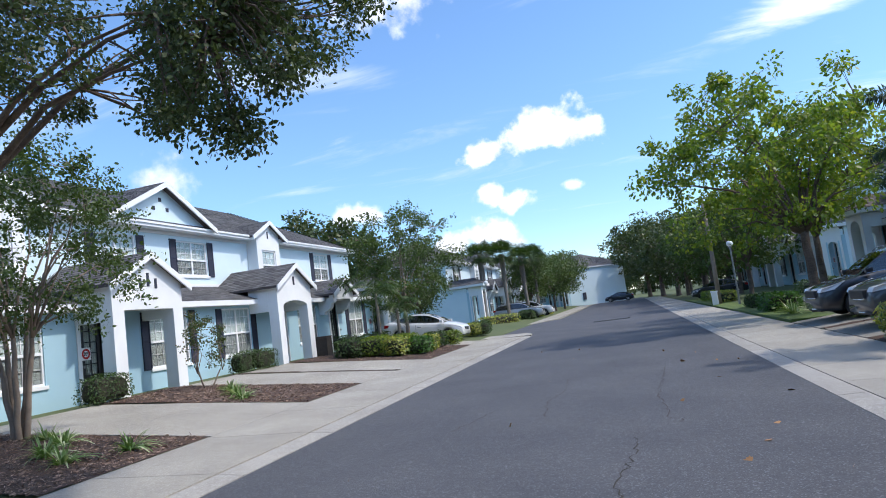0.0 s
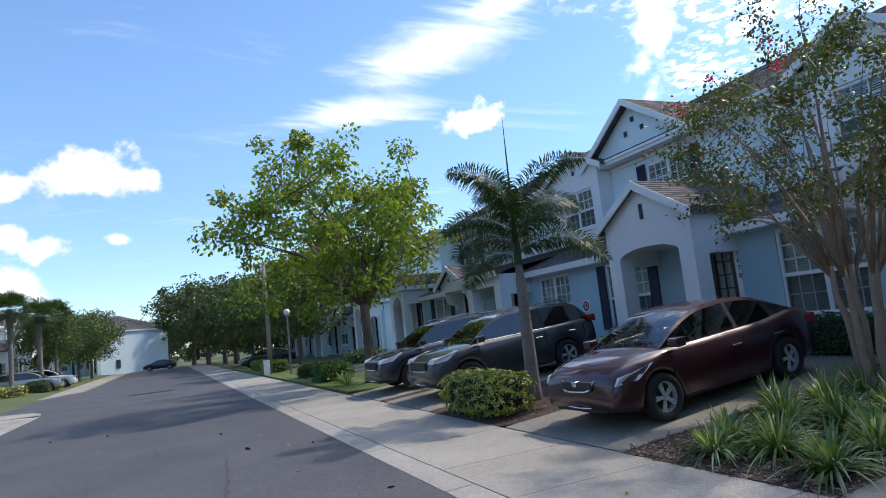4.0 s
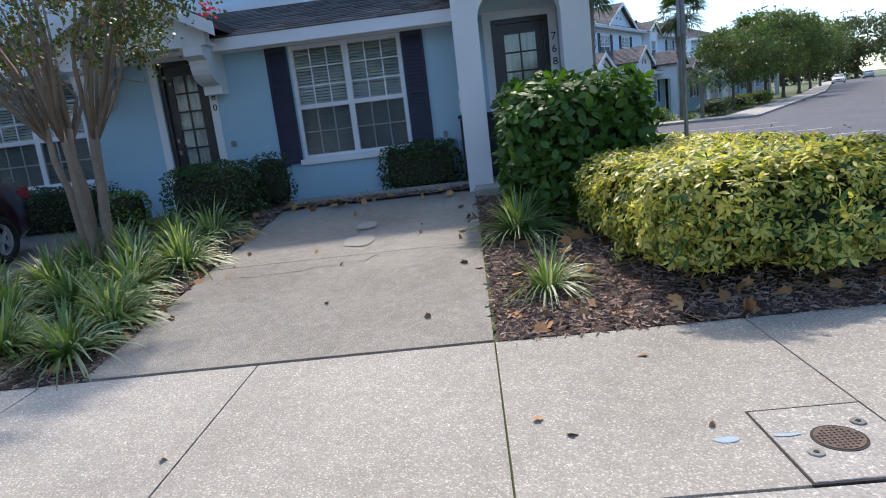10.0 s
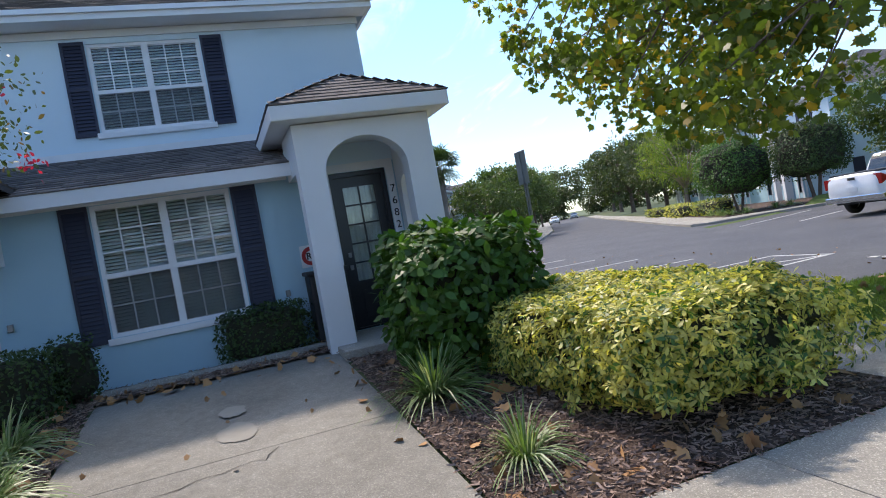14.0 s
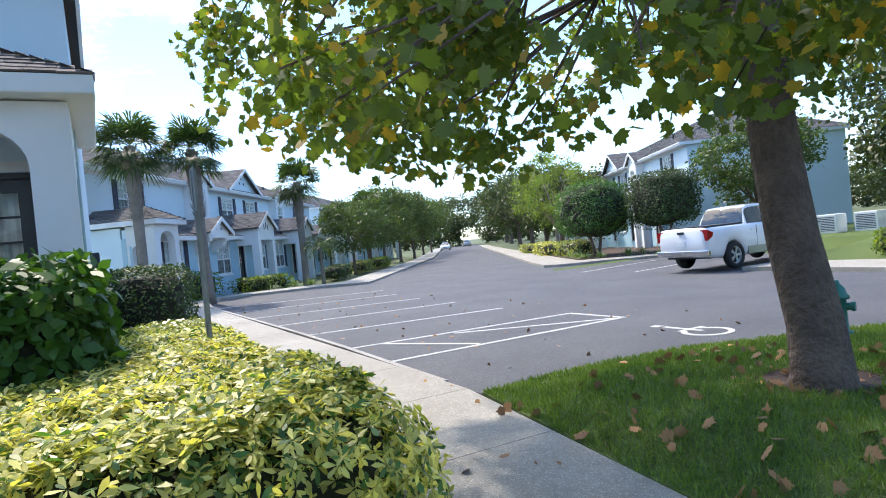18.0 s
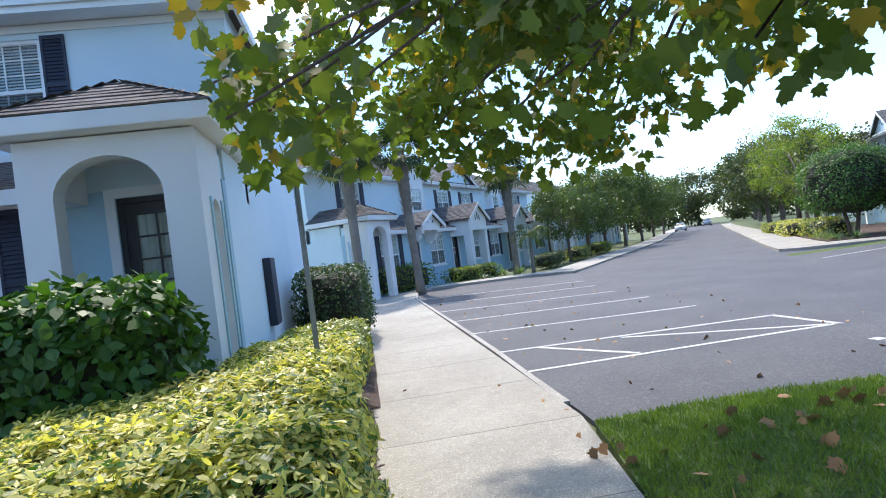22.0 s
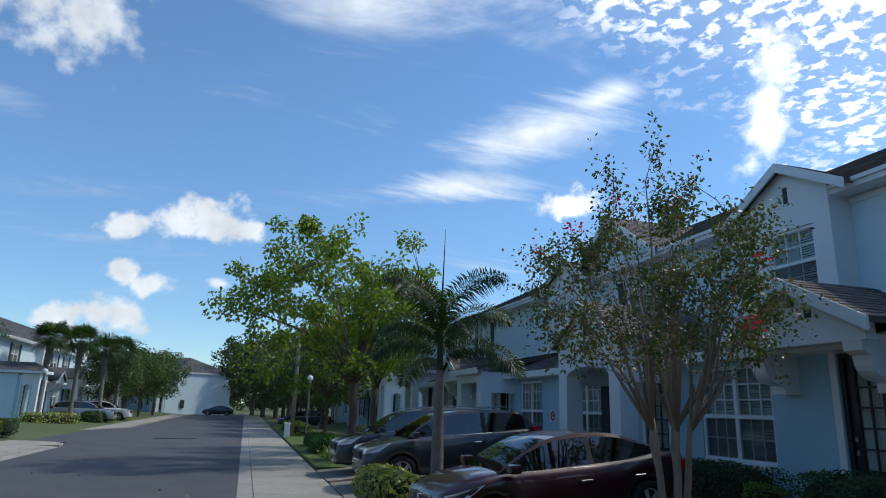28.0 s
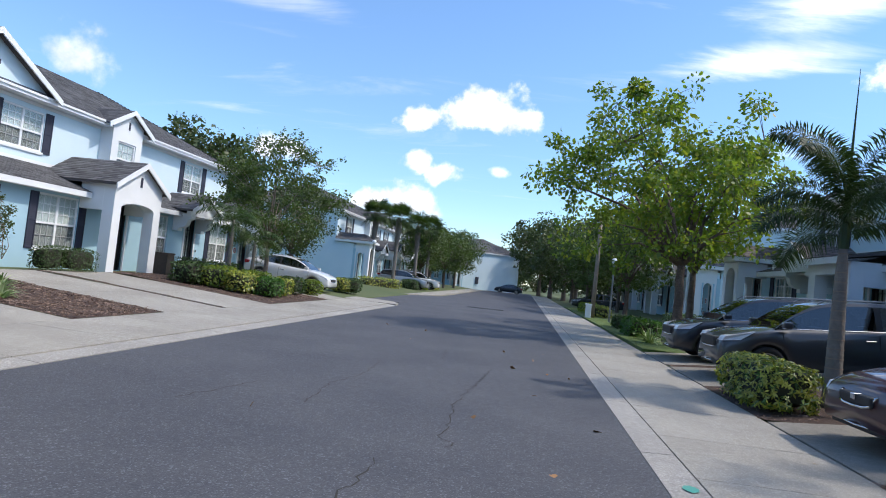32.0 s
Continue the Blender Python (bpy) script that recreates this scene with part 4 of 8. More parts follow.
def window(house, u0, u1, z0, z1, v, sashes=2, rows=(3, 2), cols=3, blind="slats", sill=True):
    """Sash windows side by side: white frame and bars, glass, blinds behind."""
    fw, w = 0.055, (u1 - u0) / sashes
    zm = z0 + (z1 - z0) * 0.46
    lights = []
    for i in range(sashes):
        a = u0 + i * w + (fw if i == 0 else 0.045)
        b = u0 + (i + 1) * w - (fw if i == sashes - 1 else 0.045)
        lights += [(a, b, zm + 0.03, z1 - fw, rows[0]), (a, b, z0 + fw, zm - 0.03, rows[1])]
    bm = bmesh.new()
    wall_panel(bm, u0, u1, z0, z1, v - 0.035, [q[:4] for q in lights], 0.065)
    bmesh.ops.remove_doubles(bm, verts=bm.verts[:], dist=1e-4)
    win = part("window", bm, M_PAINT, house, "white twin sash window with small panes" if sashes > 1 else "white sash window with small panes")
    for a, b, c, d, n in lights:
        g = 0.011
        us = [a + (b - a) * k / cols for k in range(cols + 1)]
        zs = [c + (d - c) * k / n for k in range(n + 1)]
        holes = [(us[i] + g, us[i + 1] - g, zs[j] + g, zs[j + 1] - g) for i in range(cols) for j in range(n)]
        bm = bmesh.new()
        wall_panel(bm, a + 0.001, b - 0.001, c + 0.001, d - 0.001, v - 0.058, holes, 0.024)
        bmesh.ops.remove_doubles(bm, verts=bm.verts[:], dist=1e-4)
        part("glazing_grid", bm, M_PAINT, win)
    for i in range(sashes):
        bm = bmesh.new()
        box(bm, u0 + i * w + 0.02, u0 + (i + 1) * w - 0.02, v - 0.074, v - 0.068, z0 + 0.02, z1 - 0.02)
        pane = part("pane", bm, M_GLASS, win)
        pane.visible_shadow = False
        bm = bmesh.new()
        a, b = u0 + i * w + 0.03, u0 + (i + 1) * w - 0.03
        bm.faces.new([bm.verts.new(q) for q in ((a, v - 0.05, z0 + 0.03), (a, v - 0.05, zm), (b, v - 0.05, zm), (b, v - 0.05, z0 + 0.03))])
        part("insect_screen", bm, M_SCREEN, win, "grey insect screen").visible_shadow = False
    bm = bmesh.new()
    if blind == "slats":
        n, deep = int((z1 - z0) / 0.05), 0.010 if CLOSED[0] else 0.035
        lift, vb = (0.05, v - 0.084) if CLOSED[0] else (0.038, v - 0.14)
        for k in range(n):
            z = z0 + 0.03 + (z1 - z0 - 0.06) * k / n
            q = [bm.verts.new(p) for p in ((u0 + 0.04, vb, z), (u1 - 0.04, vb, z), (u1 - 0.04, vb - deep, z + lift), (u0 + 0.04, vb - deep, z + lift))]
            bm.faces.new(q)
        part("slatted_blind", bm, M_BLIND, win, "white slatted blind")["kind"] = "stuff"
    else:
        n = 40
        for i in range(n):
            a, b = u0 + 0.03 + (u1 - u0 - 0.06) * i / n, u0 + 0.03 + (u1 - u0 - 0.06) * (i + 1) / n
            p, q = v - 0.16 - 0.03 * math.sin(i * 1.7), v - 0.16 - 0.03 * math.sin((i + 1) * 1.7)
            bm.faces.new([bm.verts.new(c) for c in ((a, p, z0), (b, q, z0), (b, q, z1), (a, p, z1))])
        part("curtain", bm, M_CURTAIN, win, "thin pale curtain")
    if sill:
        bm = bmesh.new()
        box(bm, u0 - 0.06, u1 + 0.06, v - 0.1, v + 0.05, z0 - 0.10, z0 - 0.003)
        part("sill", bevelled(bm, 0.012), M_WHITE, win)
    return win


def shutter(house, u0, u1, z0, z1, v):
    bm = bmesh.new()
    d = v + 0.004
    fr = 0.04
    box(bm, u0, u0 + fr, d, d + 0.035, z0, z1)
    box(bm, u1 - fr, u1, d, d + 0.035, z0, z1)
    zm = (z0 + z1) / 2
    for a in (z0, zm - 0.03, z1 - 0.06):
        box(bm, u0 + fr, u1 - fr, d, d + 0.034, a, a + 0.06)
    box(bm, u0 + fr, u1 - fr, d, d + 0.008, z0 + 0.06, z1 - 0.06)
    ob = part("shutter", bm, M_NAVY, house, "dark navy louvred shutter")
    bm = bmesh.new()
    for a, b in ((z0 + 0.06, zm - 0.03), (zm + 0.03, z1 - 0.06)):
        n = int((b - a) / 0.055)
        for k in range(n):
            z = a + (b - a) * k / n
            bm.faces.new([bm.verts.new(p) for p in ((u0 + fr, d + 0.03, z), (u1 - fr, d + 0.03, z), (u1 - fr, d + 0.01, z + 0.052), (u0 + fr, d + 0.01, z + 0.052))])
    part("louvre_infill", bm, M_NAVY, ob)["kind"] = "stuff"


def front_door(house, u0, u1, z0, z1, v):
    """Black door with two columns of panes and a casing."""
    f = 0.07
    bm = bmesh.new()
    wall_panel(bm, u0, u1, z0, z1, v - 0.03, [(u0 + f, u1 - f, z0 + 0.03, z1 - f)], 0.13)
    bmesh.ops.remove_doubles(bm, verts=bm.verts[:], dist=1e-4)
    dr = part("door", bm, M_BLACK, house, "black front door with glazed small panes")
    a, b = u0 + f, u1 - f
    st = 0.12
    ga, gb, gl, gh = a + st, b - st, z0 + (z1 - z0) * 0.30, z1 - f - 0.15
    bm = bmesh.new()
    wall_panel(bm, a, b, z0 + 0.03, z1 - f, v - 0.085, [(ga, gb, gl, gh)], 0.045)
    bmesh.ops.remove_doubles(bm, verts=bm.verts[:], dist=1e-4)
    part("leaf", bm, M_BLACK, dr)
    bm = bmesh.new()
    box(bm, ga + 0.05, gb - 0.05, v - 0.086, v - 0.072, z0 + 0.18, gl - 0.14)
    part("lower_panel", bevelled(bm, 0.006, 1), M_BLACK, dr)
    us, zs, g = [ga, (ga + gb) / 2, gb], [gl + (gh - gl) * k / 5 for k in range(6)], 0.014
    bm = bmesh.new()
    wall_panel(bm, ga, gb, gl, gh, v - 0.092, [(us[i] + g, us[i + 1] - g, zs[j] + g, zs[j + 1] - g) for i in range(2) for j in range(5)], 0.026)
    bmesh.ops.remove_doubles(bm, verts=bm.verts[:], dist=1e-4)
    part("glazing_grid", bm, M_BLACK, dr)
    bm = bmesh.new()
    box(bm, ga, gb, v - 0.109, v - 0.104, gl, gh)
    part("pane", bm, M_GLASS, dr).visible_shadow = False
    bm = bmesh.new()
    n = 16
    for i in range(n):
        p, q = ga + (gb - ga) * i / n, ga + (gb - ga) * (i + 1) / n
        bm.faces.new([bm.verts.new(c) for c in ((p, v - 0.15 - 0.02 * math.sin(i * 2), gl), (q, v - 0.15 - 0.02 * math.sin(i * 2 + 2), gl), (q, v - 0.15 - 0.02 * math.sin(i * 2 + 2), gh), (p, v - 0.15 - 0.02 * math.sin(i * 2), gh))])
    part("curtain", bm, M_CURTAIN, dr, "pale lace curtain")
    for z, nm in ((1.55, "handle"), (1.75, "lock")):
        bm = bmesh.new()
        box(bm, b - 0.09, b - 0.035, v - 0.085, v - 0.05, z - 0.04, z + 0.04)
        part(nm, bevelled(bm, 0.008, 1), M_STEEL, dr, "steel door " + nm)
    bm = bmesh.new()
    c = 0.13
    wall_panel(bm, u0 - c, u1 + c, z0, z1 + c, v + 0.03, [(u0 - 0.003, u1 + 0.003, z0 - 1, z1 + 0.003)], 0.026)
    bmesh.ops.remove_doubles(bm, verts=bm.verts[:], dist=1e-4)
    part("casing", bm, M_WHITE, dr, "white door surround")
    return dr


def gable(house, tabs, uc, half, z0, zt, vf, vb, over=0.22, vents=(), drop=0.0, wall=True, name="gable", finish=None, inset=0.1):
    """A small gabled roof with its front wall: ridge along v."""
    sl = (zt - z0) / half
    if wall:
        bm = bmesh.new()
        prism(bm, [(uc - half + inset, z0 - drop), (uc + half - inset, z0 - drop), (uc + half - inset, z0 + (inset - 0.08) * sl), (uc, zt - 0.08 * sl), (uc - half + inset, z0 + (inset - 0.08) * sl)], "y", vf - 0.2, vf)
        part(name + "_wall", bm, finish or M_WHITE, house)
    vo = vf + over
    roofs = bmesh.new()
    for s in (-1, 1):
        prism(roofs, [(uc, zt + 0.02), (uc + s * (half + 0.12), z0 - 0.12 * sl + 0.02), (uc + s * (half + 0.12), z0 - 0.12 * sl - 0.06), (uc, zt - 0.06)], "y", vb, vo - 0.03)
        L = math.hypot(half + 0.12, zt - z0 + 0.12 * sl)
        tabs.plane((uc + s * (half + 0.12), vo if s > 0 else vb, z0 - 0.12 * sl + 0.024), (0, -1, 0) if s > 0 else (0, 1, 0), (-s * (half + 0.12), 0, zt - z0 + 0.12 * sl), vo - vb, L)
    part("roof", roofs, M_ROOF, house)
    bm = bmesh.new()
    for s in (-1, 1):
        prism(bm, [(uc, zt + 0.035), (uc + s * (half + 0.14), z0 - 0.14 * sl + 0.035), (uc + s * (half + 0.14), z0 - 0.14 * sl - 0.17), (uc, zt - 0.17)], "y", vo - 0.028, vo + 0.02)
    part("bargeboard", bm, M_WHITE, house, "white bargeboards")
    for (a, b, c, d) in vents:
        bm = bmesh.new()
        box(bm, uc + a, uc + b, vf + 0.002, vf + 0.016, c, d)
        part("vent", bm, M_NAVY, house, "small dark gable vent")


def number(house, text, u, z, v, size=0.2):
    """House number, one figure above another."""
    for i, ch in enumerate(text):
        cu = bpy.data.curves.new("number", "FONT")
        cu.body, cu.size, cu.extrude, cu.align_x = ch, size, 0.006, "CENTER"
        ob = new("house_number", cu)
        me = bpy.data.meshes.new_from_object(ob)
        bpy.data.objects.remove(ob)
        me.materials.append(M_BLACK)
        o = new("house_number", me)
        o.parent = house
        o.matrix_local = pose(u, v, z - i * size * 1.15, 90, 0, 180)
        o["label"] = "black house number figure"


def rpz_sign(house, u, z, v):
    bm = bmesh.new()
    box(bm, u - 0.16, u + 0.16, v, v + 0.008, z - 0.17, z + 0.17)
    s = part("sign", bm, M_PAINT, house, "small white sign with a red round emblem")
    bm = bmesh.new()
    ring = []
    for r in (0.145, 0.085):
        ring.append([bm.verts.new((u + r * math.cos(2 * math.pi * k / 24), v + 0.011, z + r * math.sin(2 * math.pi * k / 24))) for k in range(24)])
    for k in range(24):
        bm.faces.new((ring[0][k], ring[0][(k + 1) % 24], ring[1][(k + 1) % 24], ring[1][k]))
    part("emblem", bm, M_SIGNRED, s)
    cu = bpy.data.curves.new("letters", "FONT")
    cu.body, cu.size, cu.extrude, cu.align_x, cu.offset = "RF", 0.14, 0.002, "CENTER", 0.004
    ob = new("letters", cu)
    me = bpy.data.meshes.new_from_object(ob)
    bpy.data.objects.remove(ob)
    me.materials.append(M_BLACK)
    o = new("letters", me)
    o.parent = s
    o.matrix_local = pose(u, v + 0.012, z - 0.045, 90, 0, 180)


def end_porch(house, tabs, UL, flip):
    """Hip-roofed porch at the end of the row, with an arch to the street and one to the side."""
    F = (lambda u: UL - u) if flip else (lambda u: u)
    lo, hi = sorted((F(0.02), F(1.99)))
    a0, a1 = sorted((F(0.43), F(1.62)))
    bm = bmesh.new()
    arch_panel(bm, lo, hi, -0.3, 3.62, a0, a1, 2.93, 0.46, 1.2, 0.3)
    part("porch_front", bm, M_WHITE, house, "white stucco arch")
    t = 0.28
    outer_lo = F(0.02) == lo
    bm = bmesh.new()
    arch_panel(bm, 0.002, 0.898, -0.3, 3.62, 0.22, 0.70, 2.6, 0.25, lo + t if outer_lo else hi, t, side=True)
    part("porch_side", bm, M_WHITE, house)
    uu = lo if outer_lo else hi
    for v0, v1 in ((0.12, 0.2), (0.72, 0.80)):
        bm = bmesh.new()
        box(bm, uu - 0.02 if outer_lo else uu, uu if outer_lo else uu + 0.02, v0, v1, 0.3, 2.85)
        part("pilaster", bm, M_BLUE, house)
    bm = bmesh.new()
    box(bm, hi - t if outer_lo else lo, hi if outer_lo else lo + t, 0.002, 0.898, 3.0, 3.62)
    part("porch_beam", bm, M_WHITE, house)
    bm = bmesh.new()
    box(bm, lo + 0.01, hi - 0.01, -0.15, -0.002, 3.161, 3.499)
    part("porch_wall", bm, M_PALE, house)
    bm = bmesh.new()
    box(bm, lo + 0.03, hi - 0.03, 0.0, 1.18, 3.5, 3.6)
    part("porch_ceiling", bm, M_WHITE, house)
    # hipped roof
    e0, e1, ev, ez = lo - 0.26, hi + 0.28, 1.49, 3.85
    um, zr = (lo + hi) / 2, 4.47
    vr = 0.36
    bm = bmesh.new()
    box(bm, e0, e1, VU + 0.01, ev, 3.64, ez - 0.005)
    part("porch_fascia", bevelled(bm, 0.02), M_WHITE, house, "white moulded fascia")
    bm = bmesh.new()
    P = [(e0, VU, ez), (e1, VU, ez), (e1, ev, ez), (e0, ev, ez), (um, VU, zr), (um, vr, zr)]
    vs = [bm.verts.new(p) for p in P]
    for f in ((3, 2, 5), (2, 1, 4, 5), (0, 3, 5, 4), (0, 1, 2, 3)):
        bm.faces.new([vs[i] for i in f])
    part("porch_roof", bm, M_ROOF, house)
    hw = um - e0
    tabs.plane((e0, ev, ez), (1, 0, 0), (0, vr - ev, zr - ez), e1 - e0, math.hypot(ev - vr, zr - ez), hw, hw)
    tabs.plane((e1, ev, ez), (0, -1, 0), (-hw, 0, zr - ez), ev - VU, math.hypot(hw, zr - ez), ev - vr, 0)
    tabs.plane((e0, VU, ez), (0, 1, 0), (hw, 0, zr - ez), ev - VU, math.hypot(hw, zr - ez), 0, ev - vr)


def townhouse_row(m, label, nums=("7682", "80", "7678"), UL=33.6, mirrored=True):
    """mirrored: both halves alike; else the far half has a flat porch and a wide gabled bay."""
    H = thing("townhouse_row", m, label, "house", "townhouse rows")
    tabs = Tabs(5)
    F = lambda u: UL - u

    def both(a, b):
        return [(a, b), (UL - b, UL - a)]
    lw = []                                   # openings of the lower wall
    for a, b in both(2.88, 4.74):
        lw.append((a, b, 1.2, 3.06))
    plain = both(8.40, 10.20) if mirrored else [(8.40, 10.28), (17.68, 19.40), (21.5, 22.7)]
    for a, b in plain:
        lw.append((a, b, 1.22, 2.98))
    trimmed = both(14.0, 15.85) if mirrored else [(14.12, 15.85)]
    for a, b in trimmed:
        lw.append((a, b, 1.2, 2.98))
    doors = [(0.46, 1.38), (6.18, 7.0), (11.35, 12.2)]
    doors = [d for q in doors for d in both(*q)] if mirrored else doors + [(UL - 1.38, UL - 0.46), (UL - 7.0, UL - 6.18), (20.35, 21.2)]
    dh = [(a, b, 0.56, 3.05) for a, b in doors]
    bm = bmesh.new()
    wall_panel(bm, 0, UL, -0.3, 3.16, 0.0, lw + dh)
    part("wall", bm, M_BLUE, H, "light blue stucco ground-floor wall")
    bm = bmesh.new()
    box(bm, 2.02, UL - 2.02, 0.004, 0.03, 3.065, 3.2)
    part("frieze", bm, M_WHITE, H, "white band under the eaves")
    # upper wall
    uw = []
    for a, b in both(2.84, 4.61):
        uw.append((a, b, 4.46, 5.95))
    bays = [(10.0, 1.35, 0.57, 1, 7.1), (F(10.0), 1.35, 0.57, 1, 7.1)] if mirrored else [(8.87, 1.35, 0.57, 1, 7.1), (18.45, 1.55, 0.85, 2, 7.1)]
    for c, _, w, _, _ in bays:
        uw.append((c - w + 0.05, c + w - 0.05, 4.45, 5.72))
    upper = both(13.9, 15.75) if mirrored else [(13.9, 15.6)]
    for a, b in upper:
        uw.append((a, b, 4.50, 5.88))
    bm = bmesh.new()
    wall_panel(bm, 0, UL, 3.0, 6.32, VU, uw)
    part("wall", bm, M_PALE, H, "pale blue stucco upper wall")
    bm = bmesh.new()
    box(bm, -0.03, UL + 0.03, VU + 0.003, VU + 0.05, 4.05, 4.17)
    box(bm, -0.03, UL + 0.03, VU + 0.003, VU + 0.04, 6.04, 6.16)
    part("string_course", bm, M_WHITE, H, "white moulding round the upper floor")
    # ends and back
    BK = -11.2
    for u in (0, UL - 0.2):
        bm = bmesh.new()
        box(bm, u, u + 0.2, BK, -0.2, -0.3, 3.6)
        part("end_wall", bm, M_PALE, H)
        bm = bmesh.new()
        box(bm, u + 0.001, u + 0.199, BK + 0.01, VU - 0.2, 3.6, 6.32)
        part("end_wall", bm, M_PALE, H)
    bm = bmesh.new()
    box(bm, 0.2, UL - 0.2, BK, BK + 0.2, -0.3, 6.32)
    part("back_wall", bm, M_PALE, H)
    bm = bmesh.new()
    box(bm, 0.2, UL - 0.2, BK + 0.2, -0.21, 3.02, 3.12)
    part("floor", bm, M_CURTAIN, H, "upper floor slab")
    for a, b in both(5.42, 5.5) + both(11.0, 11.08):
        bm = bmesh.new()
        box(bm, a, b, BK + 0.2, -0.21, -0.2, 3.0)
        part("party_wall", bm, M_CURTAIN, H)
    # skirt roof
    bm = bmesh.new()
    prism(bm, [(VU, 4.06), (0.42, 3.26), (0.42, 3.20), (VU, 3.8)], "x", 1.9, UL - 1.9)
    part("roof", bm, M_ROOF, H)
    tabs.plane((1.9, 0.44, 3.256), (1, 0, 0), (0, VU - 0.42, 0.8), UL - 3.8, math.hypot(VU - 0.42, 0.8))
    bm = bmesh.new()
    box(bm, 1.9, UL - 1.9, 0.38, 0.44, 3.06, 3.252)
    box(bm, 1.9, UL - 1.9, 0.34, 0.379, 3.10, 3.15)
    part("fascia", bm, M_WHITE, H, "white fascia board")
    bm = bmesh.new()
    box(bm, 1.9, UL - 1.9, 0.031, 0.37, 3.16, 3.19)
    part("soffit", bm, M_PAINT, H)
    # main hip roof
    e0, e1, vf, vb, ez = -0.2, UL + 0.2, -1.36, BK - 0.45, 6.36
    rise, dep, hip = 2.6, (vf - vb) / 2, 5.6
    vm, zr = (vf + vb) / 2, ez + rise
    bm = bmesh.new()
    vs = [bm.verts.new(p) for p in ((e0, vf, ez), (e1, vf, ez), (e1, vb, ez), (e0, vb, ez), (e0 + hip, vm, zr), (e1 - hip, vm, zr))]
    for f in ((0, 1, 5, 4), (1, 2, 5), (2, 3, 4, 5), (3, 0, 4), (0, 3, 2, 1)):
        bm.faces.new([vs[i] for i in f])
    part("roof", bm, M_ROOF, H, "hipped brown-grey shingle roof")
    tabs.plane((e0, vf, ez), (1, 0, 0), (0, -dep, rise), e1 - e0, math.hypot(dep, rise), hip, hip)
    tabs.plane((e0, vb, ez), (0, 1, 0), (hip, 0, rise), vf - vb, math.hypot(hip, rise), dep, dep)
    tabs.plane((e1, vf, ez), (0, -1, 0), (-hip, 0, rise), vf - vb, math.hypot(hip, rise), dep, dep)
    bm = bmesh.new()
    for b in ((e0 - 0.02, e1 + 0.02, vf - 0.03, vf + 0.03, 6.17, 6.355), (e0 - 0.03, e0 + 0.03, vb, vf - 0.031, 6.17, 6.355), (e1 - 0.03, e1 + 0.03, vb, vf - 0.031, 6.17, 6.355)):
        box(bm, *b)
    box(bm, e0 - 0.05, e1 + 0.05, vf + 0.031, vf + 0.08, 6.27, 6.35)
    part("fascia", bm, M_WHITE, H, "white fascia board")
    bm = bmesh.new()
    box(bm, e0 + 0.03, e1 - 0.03, VU + 0.001, vf - 0.03, 6.175, 6.205)
    part("soffit", bm, M_PAINT, H)
    verts, faces = tube_data([([(6.9, -3.5, 7.1), (6.9, -3.5, 7.75)], [0.06, 0.06])], 10)
    mesh_ob("vent_pipe", verts, faces, M_PLASTIC, H, "dark roof vent pipe")
    CLOSED[0] = mirrored
    # gables of the upper floor
    for c, half, w, sashes, top in bays:
        g = vf + 0.085
        gable(H, tabs, c, half, 6.36, top, g, -4.0, 0.2, [(-0.05, 0.05, 6.28, 6.62)] if sashes == 1 else [(-0.07, 0.07, 6.30, 6.44)], wall=False)
        bm = bmesh.new()
        sl, o = (top - 6.36) / half, w + 0.4
        prism(bm, [(c - o, 5.73), (c + o, 5.73), (c + o, 6.36 + (half - o - 0.08) * sl), (c, top - 0.08 * sl), (c - o, 6.36 + (half - o - 0.08) * sl)], "y", VU + 0.003, g)
        part("bay_gable", bm, M_WHITE, H, "white projecting bay under the gable")
        for a, b, z0, z1 in ((c - o, c - w - 0.01, 4.12, 5.73), (c + w + 0.01, c + o, 4.12, 5.73), (c - w - 0.01, c + w + 0.01, 4.12, 4.44)):
            bm = bmesh.new()
            box(bm, a, b, VU + 0.003, g, z0, z1)
            part("bay_wall", bm, M_WHITE, H)
        window(H, c - w, c + w, 4.45, 5.72, g, sashes, (2, 2), 3, sill=True)
    sq = 0.075
    gc, gh = (UL / 2, 2.7) if mirrored else (15.55, 2.2)
    gable(H, tabs, gc, gh, 6.42, 7.87, VU + 0.30, -5.5, 0.35, [(-0.36 - sq, -0.36 + sq, 6.85, 7.0), (-sq, sq, 7.2, 7.35), (0.36 - sq, 0.36 + sq, 6.85, 7.0)], drop=0.05, finish=M_PALE)
    bm = bmesh.new()
    box(bm, gc - gh - 0.15, gc + gh + 0.15, VU + 0.01, VU + 0.42, 6.22, 6.34)
    part("gable_cornice", bm, M_WHITE, H)
    bm = bmesh.new()
    prism(bm, [(VU + 0.50, 6.345), (VU + 0.31, 6.345), (VU + 0.31, 6.47)], "x", gc - gh + 0.1, gc + gh - 0.1)
    part("gable_flashing", bm, M_NAVY, H, "dark shingled ledge under the gable")
    # windows and shutters
    for a, b in both(2.88, 4.74):
        window(H, a, b, 1.2, 3.06, 0.0)
        shutter(H, a - 0.38, a - 0.02, 1.14, 3.06, 0.0)
        shutter(H, b + 0.02, b + 0.38, 1.14, 3.06, 0.0)
    for a, b in plain:
        window(H, a, b, 1.22, 2.98, 0.0)
    for a, b in trimmed:
        window(H, a, b, 1.2, 2.98, 0.0)
        shutter(H, a - 0.36, a - 0.02, 1.16, 2.98, 0.0)
        shutter(H, b + 0.02, b + 0.36, 1.16, 2.98, 0.0)
